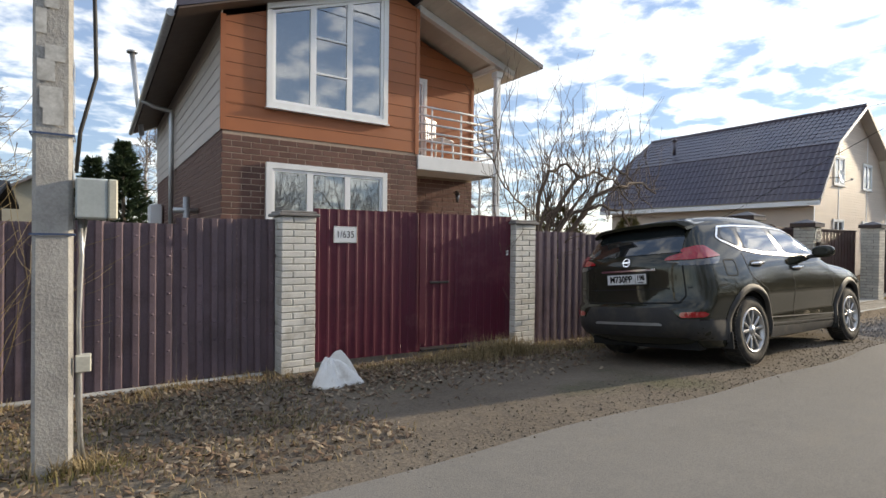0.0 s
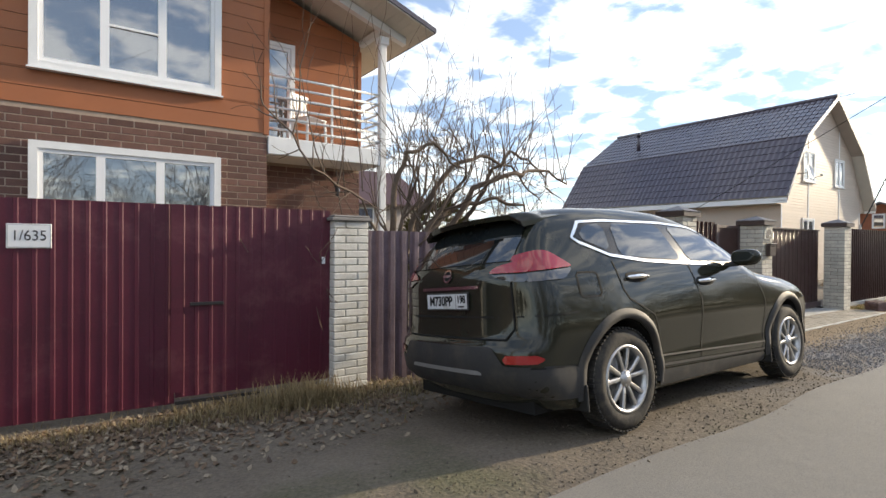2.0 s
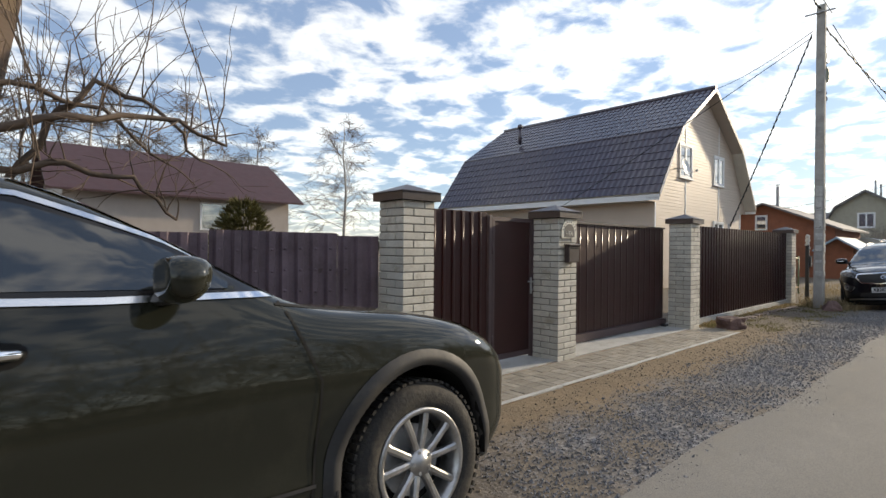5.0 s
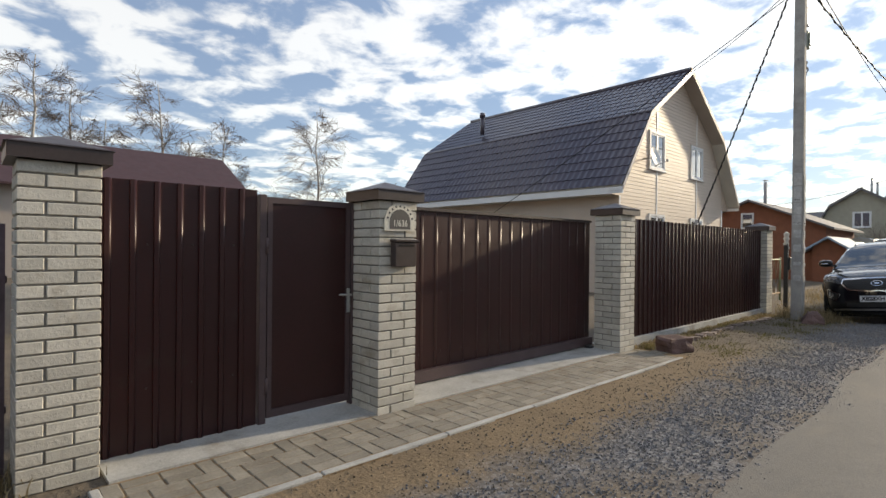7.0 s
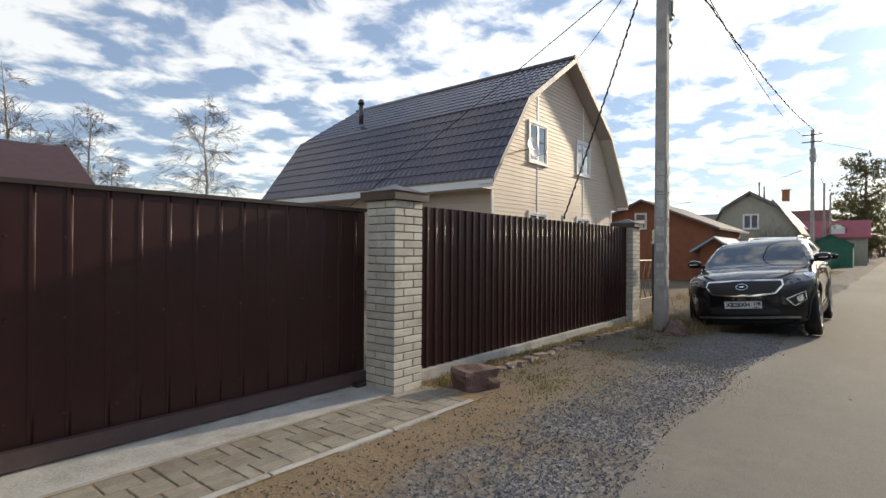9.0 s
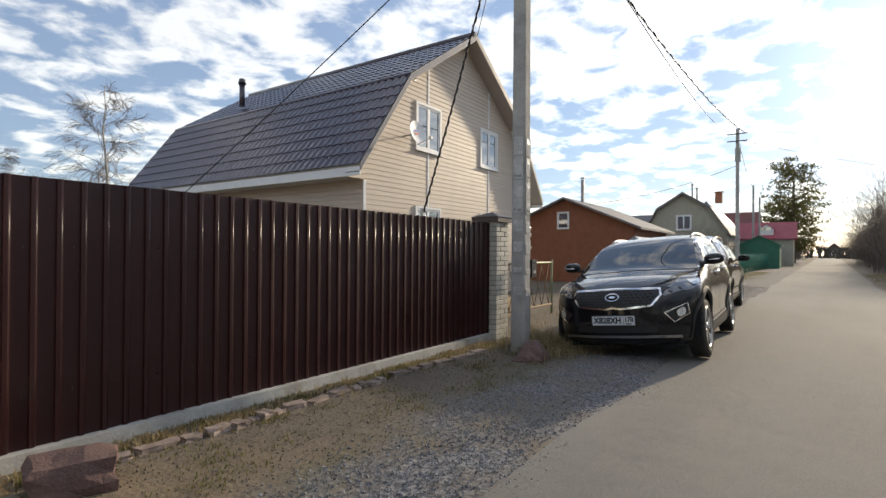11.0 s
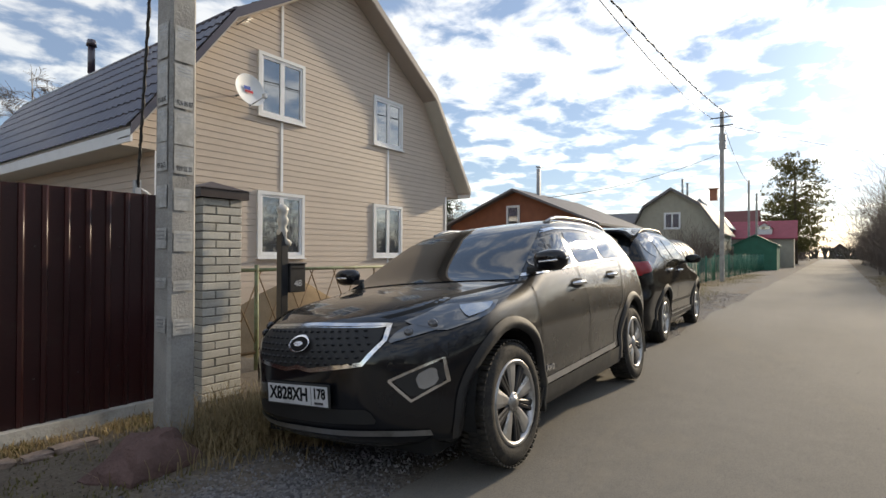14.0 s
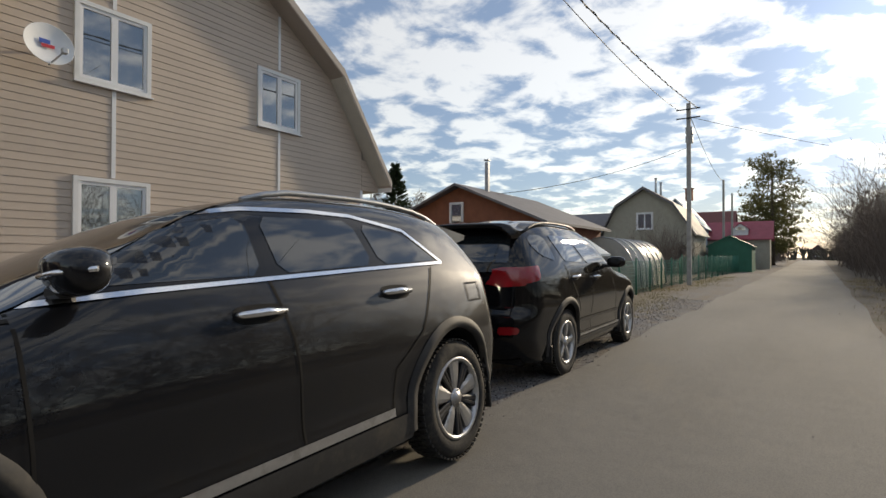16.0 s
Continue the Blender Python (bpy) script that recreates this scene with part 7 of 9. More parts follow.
# ---------------------------------------------------------------- small things on walls and pillars
def mailbox_and_plaque():
    b = thing("mailbox", "dark brown steel mailbox fixed on the brick pillar", "mailbox", "", pose(12.52, 4.59, 1.19))
    bm = bmesh.new()
    soft_box(bm, -0.11, 0.11, -0.07, 0.0, 0, 0.2, 0.008)
    part("box_body", bm, CAP_BROWN, b)
    bm = bmesh.new()
    soft_box(bm, -0.118, 0.118, -0.085, 0.0, 0.2, 0.222, 0.006)
    part("lid", bm, CAP_BROWN, b)
    part("slot", bbox(-0.08, 0.08, -0.073, -0.069, 0.165, 0.178), GAP, b)
    p = thing("number_plaque", "arched stone house number plaque reading 1/636", "sign", "", pose(12.5, 4.588, 1.48, 90))
    def arch(r, h0, z0, z1):
        q = bmesh.new()
        pts = [(r, h0), (r, 0.07)] + [(r * math.cos(a), 0.07 + r * math.sin(a)) for a in [k * math.pi / 20 for k in range(1, 20)]] + [(-r, 0.07), (-r, h0)]
        prism(q, pts, pose(0, 0, z0), z1 - z0)
        return q
    part("plaque_base", arch(0.155, 0.0, 0, 0.008), weathered("plaque_cream", (0.66, 0.63, 0.54), 0.7, vary=0.15, scale=30), p)
    part("plaque_panel", arch(0.105, 0.015, 0.008, 0.011), weathered("plaque_grey", (0.09, 0.085, 0.08), 0.7, vary=0.15, scale=30), p)
    text_mesh("1/636", 0.074, plain("plaque_ink", (0.7, 0.68, 0.6), 0.6), "number", p, pose(0, 0.06, 0.012), 0.0008, squeeze=0.9)
    bm = bmesh.new()
    for k in range(9):
        a = radians(15 + k * 18.75)
        box(bm, -0.008, 0.008, -0.008, 0.008, 0.008, 0.0095, pose(0.13 * math.cos(a), 0.07 + 0.13 * math.sin(a), 0, 0, 0, math.degrees(a)))
    tagged(part("plaque_lettering", bm, INK, p), kind="stuff")


mailbox_and_plaque()


def gate_corner():
    """The black post with a mailbox and the old mesh gate past the last pillar."""
    p = thing("gate_post", "black steel gate post with a torn plastic wrapped top", "post", "", pose(23.28, 4.52, 0))
    bm = bmesh.new()
    soft_box(bm, -0.04, 0.04, -0.04, 0.04, -0.3, 1.52, 0.006)
    part("post_body", bm, BLACK_STEEL, p)
    bm = bmesh.new()
    pts = [(0.05 + 0.012 * math.sin(k * 2.1), 1.38 + k * 0.036) for k in range(11)]
    revolve(bm, pts + [(0.02, 1.78)], 9)
    for v in bm.verts:
        v.co.x += 0.02 * noise.noise((v.co * 14)) + (0.03 if v.co.z < 1.45 else 0)
        v.co.y += 0.02 * noise.noise((v.co * 13 + Vector((3, 1, 2))))
    part("plastic_wrap", bm, plain("torn_plastic", (0.55, 0.53, 0.48), 0.3, 0, 0.6), p, "torn translucent plastic wrap")
    m = thing("mailbox", "black steel mailbox with the white number 48", "mailbox", "", pose(23.42, 4.52, 0.93))
    bm = bmesh.new()
    soft_box(bm, -0.095, 0.095, -0.06, 0.05, 0, 0.27, 0.008)
    part("box_body", bm, BLACK_STEEL, m)
    bm = bmesh.new()
    soft_box(bm, -0.1, 0.1, -0.07, 0.05, 0.27, 0.285, 0.004)
    part("lid", bm, BLACK_STEEL, m)
    text_mesh("48", 0.09, PLATE_WHITE, "number", m, pose(0, -0.062, 0.085, 90), 0.0008)
    part("slot", bbox(-0.07, 0.07, -0.0625, -0.06, 0.225, 0.238), GAP, m)
    g = thing("mesh_gate", "old rusty mesh garden gate with a pale green frame", "gate", "", pose(23.1, 5.45, 0))
    gm = weathered("faded_green_steel", (0.2, 0.24, 0.13), 0.6, vary=0.25, scale=12, dirt=(0.15, 0.08, 0.04))
    rm = weathered("rusty_wire", (0.2, 0.13, 0.07), 0.8, vary=0.3, scale=20)
    for x in (0.0, 0.55, 3.4):
        bm = bmesh.new()
        rod(bm, (x, 0, -0.1), (x, 0, 1.18), 0.025)
        part("upright", bm, gm, g)
    for z, mm in ((1.12, gm), (0.2, rm)):
        bm = bmesh.new()
        rod(bm, (0, 0, z), (3.4, 0, z), 0.02)
        part("rail", bm, mm, g)
    for k in range(9):
        for d in (-1, 1):
            bm = bmesh.new()
            x = 0.2 + k * 0.38
            rod(bm, (x, 0, 0.2), (min(3.4, max(0, x + d * 0.42)), 0.01 * d, 1.12), 0.008, n=6)
            part("lattice_bar", bm, rm, g)
    bm = bmesh.new()
    bmesh.ops.create_grid(bm, x_segments=24, y_segments=24, size=1.0)
    for v in bm.verts:
        r = v.co.length
        v.co = Vector((v.co.x * 1.8, v.co.y * 1.1, max(0, 0.95 * (1 - r) ** 0.9 if r < 1 else 0) + 0.06 * noise.noise(v.co * 4) * (1 - min(1, r)) - (0.03 if r >= 1 else 0)))
    single("sand_mound", bm, SAND, "heap of dry yellow sand behind the mesh gate", "sand heap", m=pose(25.3, 6.9, 0), smooth=True)
    bm = bmesh.new()
    soft_box(bm, -0.09, 0.09, -0.06, 0.06, 0, 0.2, 0.02)
    pst = thing("feed_box", "small faded blue plastic box on a garden post", "box", "", pose(23.02, 5.75, 0))
    q = part("box_body", bm, plain("blue_plastic", (0.08, 0.17, 0.3), 0.5), pst)
    q.matrix_basis = pose(0, 0, 1.1)
    part("post", bbox(-0.03, 0.03, -0.03, 0.03, -0.1, 1.1), rm, pst)


gate_corner()


def satellite_dish():
    d = thing("satellite_dish", "white satellite dish bolted beside an upper window", "satellite dish", "", pose(25.74, 9.06, 4.26))
    bm = bmesh.new()
    face = pose(0, -0.36, 0.0, 78, 0, 0) @ pose(0, 0, 0)
    revolve(bm, [(0.001, 0.0), (0.12, 0.008), (0.22, 0.03), (0.3, 0.06), (0.305, 0.062), (0.3, 0.05), (0.2, 0.015), (0.001, -0.012)], 28, face)
    part("reflector", bm, WHITE_PAINT, d, smooth=True)
    bm = bmesh.new()
    box(bm, -0.09, 0.07, -0.05, 0.0, 0.028, 0.032, face)
    part("red_mark", bm, plain("red_mark", (0.5, 0.04, 0.05), 0.4), d)
    bm = bmesh.new()
    box(bm, -0.11, 0.02, 0.005, 0.07, 0.03, 0.034, face)
    part("blue_mark", bm, plain("blue_mark", (0.05, 0.1, 0.4), 0.4), d)
    bm = bmesh.new()
    rod(bm, (0, -0.34, -0.02), (0, 0.05, -0.02), 0.02)
    rod(bm, (0, -0.4, -0.28), (0.05, -0.75, -0.16), 0.012)
    soft_box(bm, 0.02, 0.09, -0.8, -0.72, -0.19, -0.11, 0.01)
    part("feed_arm", bm, GALV, d)
    a = thing("antenna", "small grey television antenna on the gable wall", "antenna", "", pose(25.75, 9.06, 5.62))
    bm = bmesh.new()
    rod(bm, (0, 0.05, -0.05), (0, -0.35, 0.0), 0.012)
    part("boom", bm, GALV, a)
    for k in range(4):
        bm = bmesh.new()
        rod(bm, (-0.16 + k * 0.02, -0.05 - k * 0.09, 0), (0.16 - k * 0.02, -0.05 - k * 0.09, 0), 0.006, n=6)
        part("element", bm, GALV, a)


satellite_dish()


# ---------------------------------------------------------------- far buildings
def gable_house(name, label, x0, x1, y0, y1, eave, ridge, axis, wall, roof, wins=(), over=0.35, chimney=None, group=""):
    """A plain gabled building; axis: the ridge's direction. wins: (face, u, z, w, h) with face 'w' (towards -x) or 's' (towards -y)."""
    h = thing(name, label, "house", group)
    bm = bmesh.new()
    if axis == "x":
        c = (y0 + y1) / 2
        prism(bm, [(y0, 0), (y1, 0), (y1, eave), (c, ridge - 0.08), (y0, eave)], frame_yz(x1), x1 - x0)
    else:
        c = (x0 + x1) / 2
        prism(bm, [(x0, 0), (x1, 0), (x1, eave), (c, ridge - 0.08), (x0, eave)], frame_xz(y1), y1 - y0)
    part("wall", bm, wall, h)
    lo, hi = (y0, y1) if axis == "x" else (x0, x1)
    for s in (-1, 1):
        e = lo - over if s < 0 else hi + over
        k = (ridge - eave) / ((hi - lo) / 2)
        ez = eave - k * over
        bm = bmesh.new()
        poly = [(c, ridge - 0.06), (e, ez - 0.06), (e, ez + 0.03), (c, ridge + 0.03)]
        if axis == "x":
            prism(bm, poly, frame_yz(x1 + over), x1 - x0 + 2 * over)
        else:
            prism(bm, poly, frame_xz(y1 + over), y1 - y0 + 2 * over)
        part("roof", bm, roof, h)
    for face, u, z, w, hh in wins:
        fr = frame_yz(x0 - 0.005) if face == "w" else frame_xz(y0 - 0.005)
        wn = part("window", bmesh.new(), WHITE_PVC, h)
        bm = bmesh.new()
        for a in ((u - 0.08, u, z, z + hh), (u + w, u + w + 0.08, z, z + hh), (u - 0.08, u + w + 0.08, z - 0.08, z), (u - 0.08, u + w + 0.08, z + hh, z + hh + 0.08)):
            prism(bm, [(a[0], a[2]), (a[1], a[2]), (a[1], a[3]), (a[0], a[3])], fr, 0.05)
        part("frame", bm, WHITE_PAINT, wn)
        bm = bmesh.new()
        prism(bm, [(u, z), (u + w, z), (u + w, z + hh), (u, z + hh)], fr, 0.015)
        part("pane", bm, PANE, wn)
    if chimney:
        cx, cy, cz, r, mt = chimney
        part("chimney", bbox(cx - r, cx + r, cy - r, cy + r, cz - 1.2, cz), mt, h)
        part("chimney_cap", bbox(cx - r * 1.4, cx + r * 1.4, cy - r * 1.4, cy + r * 1.4, cz + 0.05, cz + 0.1), mt, h)
    return h


def gambrel_cottage():
    h = thing("cottage", "pale cottage with a broken grey gambrel roof", "house")
    prof = [(5.7, 2.9), (7.3, 5.35), (9.5, 6.75), (11.7, 5.35), (13.0, 2.9)]
    bm = bmesh.new()
    prism(bm, [(6.0, 0), (12.7, 0), (12.7, 3.2)] + [(y, z - 0.1) for y, z in prof[3:0:-1]] + [(6.0, 3.2)], frame_yz(74.0), 8.0)
    part("wall", bm, PALE_WALL, h)
    for (ya, za), (yb, zb) in zip(prof, prof[1:]):
        bm = bmesh.new()
        prism(bm, [(ya, za), (yb, zb), (yb, zb + 0.09), (ya, za + 0.09)], frame_yz(74.3), 8.7)
        part("roof", bm, GREY_ROOF, h)
    for (ya, za), (yb, zb) in zip(prof, prof[1:]):
        bm = bmesh.new()
        prism(bm, [(ya, za - 0.14), (yb, zb - 0.14), (yb, zb), (ya, za)], frame_yz(65.62), 0.04)
        part("verge_board", bm, GREY_ROOF, h)
    window_unit(h, frame_yz(65.99), 8.9, 10.0, 3.5, 4.7, (0.5,), 0.09, depth=0.05)
    for y, z in ((9.3, 7.9), (8.9, 7.5)):
        bm = bmesh.new()
        rod(bm, (69.5, y, 6.2), (69.5, y, z), 0.09)
        rod(bm, (69.5, y, z), (69.5, y, z + 0.06), 0.14)
        part("flue", bm, GALV, h)


BRICK_RED = weathered("red_brown_boards", (0.25, 0.095, 0.05), 0.8, vary=0.2, scale=4)
GREY_ROOF = weathered("weathered_roof", (0.17, 0.16, 0.16), 0.7, vary=0.2, scale=3)
PALE_WALL = weathered("pale_boards", (0.36, 0.34, 0.27), 0.7, vary=0.12, scale=3)
PINK_ROOF = weathered("faded_crimson_roof", (0.33, 0.07, 0.09), 0.6, vary=0.2, scale=2)
GREEN_WALL = weathered("green_boards", (0.03, 0.16, 0.1), 0.6, vary=0.2, scale=2)
BLUE_WALL = weathered("pale_blue_boards", (0.3, 0.4, 0.5), 0.7, vary=0.15, scale=2)
DARK_WALL = weathered("dark_boards", (0.09, 0.07, 0.06), 0.8, vary=0.2, scale=2)
BRICK_CH = weathered("chimney_brick", (0.3, 0.12, 0.07), 0.85, vary=0.25, scale=10)

gable_house("outbuilding", "low red-brown house with a grey tin roof", 38.5, 45.0, 6.7, 12.9, 2.55, 3.85, "x", BRICK_RED, GREY_ROOF, (("w", 9.7, 2.5, 0.42, 0.65),), chimney=(40.2, 9.6, 4.9, 0.07, GALV))
gable_house("lean_to", "low shed with a pale blue tin roof", 38.0, 42.0, 5.9, 7.1, 1.6, 2.0, "x", BRICK_RED, BLUE_WALL)
gable_house("cottage", "brown hip-roofed cottage behind the gardens", 10.0, 20.0, 27.5, 35.5, 4.0, 6.2, "x", SIDING_PALE, ROOF_RED, (("s", 15.5, 2.2, 1.2, 1.2),), 0.6)
gable_house("shed", "small grey-green roofed shed beyond the fence", -3.2, 0.2, 27, 31, 3.2, 4.2, "y", PALE_WALL, GREY_ROOF)
gable_house("shed", "dark roofed shed beyond the fence", -6.6, -2.2, 15.5, 19, 2.3, 2.75, "x", DARK_WALL, plain("black_felt", (0.02, 0.02, 0.02), 0.7))
gambrel_cottage()
gable_house("shed", "dark grey roofed annex", 66.5, 70.0, 12.4, 16.0, 4.0, 5.0, "y", DARK_WALL, GREY_ROOF)
gable_house("cottage", "pale blue house with white verge boards and a brick chimney", 80.0, 88.0, 7.0, 12.0, 4.4, 7.2, "x", BLUE_WALL, WHITE_PAINT, (("w", 8.9, 3.4, 1.2, 1.2),), 0.3, (83, 8.6, 8.4, 0.35, BRICK_CH))
gable_house("cottage", "dark red roofed house far along the lane", 94.0, 101.0, 5.5, 11.0, 4.6, 7.0, "y", DARK_WALL, weathered("dark_red_roof", (0.16, 0.05, 0.04), 0.6), (), 0.3)
gable_house("cottage", "low house with a faded crimson roof and dormer", 84.0, 90.0, 1.4, 7.6, 3.2, 5.0, "y", PALE_WALL, PINK_ROOF, (("w", 4.2, 1.3, 1.2, 1.1),), 0.3)
gable_house("dormer", "white dormer on the crimson roof", 84.4, 86.6, 3.3, 4.7, 4.2, 4.75, "x", WHITE_PAINT, PINK_ROOF, (("w", 3.55, 4.0, 0.9, 0.35),), 0.12)
gable_house("garage", "green boarded garage beside the lane", 72.0, 78.0, 2.4, 5.6, 2.2, 3.05, "x", GREEN_WALL, GREEN_WALL, (), 0.15)
gable_house("cottage", "small far house closing the lane", 262, 270, -12.5, -7.5, 3.4, 5.6, "x", DARK_WALL, ROOF_RED, (("w", -10.4, 1.2, 1.2, 1.2),), 0.4)
gable_house("cottage", "pale house beyond the roadside brush", 66, 74, -17, -9.5, 4.2, 6.4, "x", PALE_WALL, GREY_ROOF, (("w", -13.8, 3.0, 1.2, 1.3),), 0.4)


def greenhouse():
    g = thing("greenhouse", "arched polycarbonate greenhouse with a yellowed end wall", "greenhouse", "", pose(43.5, 4.95, 0))
    bm = bmesh.new()
    n = 14
    rows = []
    for x in (0, 6.2):
        rows.append([bm.verts.new((x, 1.25 - 1.25 * math.cos(k * math.pi / n), 0.5 + 1.55 * math.sin(k * math.pi / n) if 0 < k < n else 0.0)) for k in range(n + 1)])
    for k in range(n):
        bm.faces.new((rows[0][k], rows[1][k], rows[1][k + 1], rows[0][k + 1])).smooth = True
    bm.faces.new(rows[0]), bm.faces.new(rows[1][::-1])
    part("cover", bm, weathered("polycarbonate", (0.48, 0.46, 0.4), 0.25, vary=0.15, scale=2), g)
    for i in range(7):
        bm = bmesh.new()
        tube(bm, [(i * 1.033, 1.25 - 1.27 * math.cos(k * math.pi / n), 0.5 + 1.57 * math.sin(k * math.pi / n) if 0 < k < n else 0.0) for k in range(n + 1)], 0.022, 6)
        part("hoop", bm, GALV, g)


greenhouse()
GREEN_MESH = weathered("green_mesh", (0.02, 0.17, 0.12), 0.6, vary=0.25, scale=3)


def garden_fence(x0, x1, ya, yb, label, mat_, h=1.15):
    f = thing("garden_fence", label, "fence", "garden fences")
    n = int((x1 - x0) / 2.0)
    for i in range(n + 1):
        t = i / n
        x, y = x0 + (x1 - x0) * t, ya + (yb - ya) * t
        bm = bmesh.new()
        rod(bm, (x, y, -0.1), (x, y, h + 0.1), 0.03)
        part("post", bm, GREEN_WALL, f)
        if i < n:
            x2, y2 = x0 + (x1 - x0) * (i + 1) / n, ya + (yb - ya) * (i + 1) / n
            bm = bmesh.new()
            for z in [0.08 + k * (h - 0.1) / 9 for k in range(10)]:
                rod(bm, (x, y, z), (x2, y2, z), 0.006, n=4)
            for k in range(18):
                a = k / 18
                rod(bm, (x + (x2 - x) * a, y + (y2 - y) * a, 0.05), (x + (x2 - x) * a, y + (y2 - y) * a, h), 0.006, n=4)
            part("mesh_panel", bm, mat_, f)


garden_fence(35.0, 49.0, 4.4, 4.2, "green wire mesh garden fence", GREEN_MESH)
garden_fence(49.5, 71.0, 4.2, 3.3, "dark green garden fence along the verge", GREEN_MESH, 1.3)
bf = thing("board_fence", "pale blue-grey board fence at the far houses", "fence")
for k in range(40):
    bm = bmesh.new()
    box(bm, 78.2 + k * 0.4, 78.58 + k * 0.4, 2.9 - k * 0.012, 2.94 - k * 0.012, 0, 1.7 + 0.06 * math.sin(k * 1.7))
    part("board", bm, BLUE_WALL, bf)


# ---------------------------------------------------------------- trees
BARK = weathered("bark", (0.1, 0.08, 0.06), 0.95, vary=0.3, scale=14, bump=0.004)
TWIG = weathered("apple_twig", (0.13, 0.095, 0.07), 0.9, vary=0.25, scale=14)
BIRCH = weathered("birch_bark", (0.42, 0.4, 0.37), 0.9, vary=0.35, scale=6, dirt=(0.05, 0.045, 0.04), dirt_amount=0.3)
BIRCH_TWIG = weathered("birch_twig", (0.14, 0.11, 0.09), 0.9, vary=0.2, scale=5)


def grow(bm, p, d, length, r, level, rnd, spread, up, kids, taper=0.55, n=5, curl=0.25, least=0.003):
    """A bent branch with side branches."""
    pts, rad = [p.copy()], [r]
    steps = 5 if level > 0 else 4
    cur, dr = p.copy(), d.normalized()
    for k in range(steps):
        dr = (dr + Vector((rnd.uniform(-1, 1), rnd.uniform(-1, 1), rnd.uniform(-1, 1))) * curl * 0.5 + Vector((0, 0, up * 0.12))).normalized()
        cur = cur + dr * length / steps
        pts.append(cur.copy())
        rad.append(max(least, r * (1 - (1 - taper) * (k + 1) / steps) if level > 0 else r * (1 - 0.8 * (k + 1) / steps)))
    tube(bm, pts, rad, n if level > 1 else 4 if level == 1 else 3, caps=False)
    if level <= 0:
        return
    for k in range(kids[level]):
        t = rnd.uniform(0.25, 1.0) if k else 1.0
        i = min(steps - 1, int(t * steps))
        q = pts[i].lerp(pts[i + 1], t * steps - i) if t < 1 else pts[-1]
        axis = (pts[min(i + 1, steps)] - pts[i]).normalized()
        side = axis.orthogonal().normalized()
        side.rotate(Matrix.Rotation(rnd.uniform(0, math.tau), 3, axis))
        nd = (axis * math.cos(spread[level]) + side * math.sin(spread[level]) * rnd.uniform(0.6, 1.3)).normalized()
        grow(bm, q, nd, length * rnd.uniform(0.5, 0.8), max(least, rad[i] * rnd.uniform(0.5, 0.7)), level - 1, rnd, spread, up, kids, taper, n, curl, least)


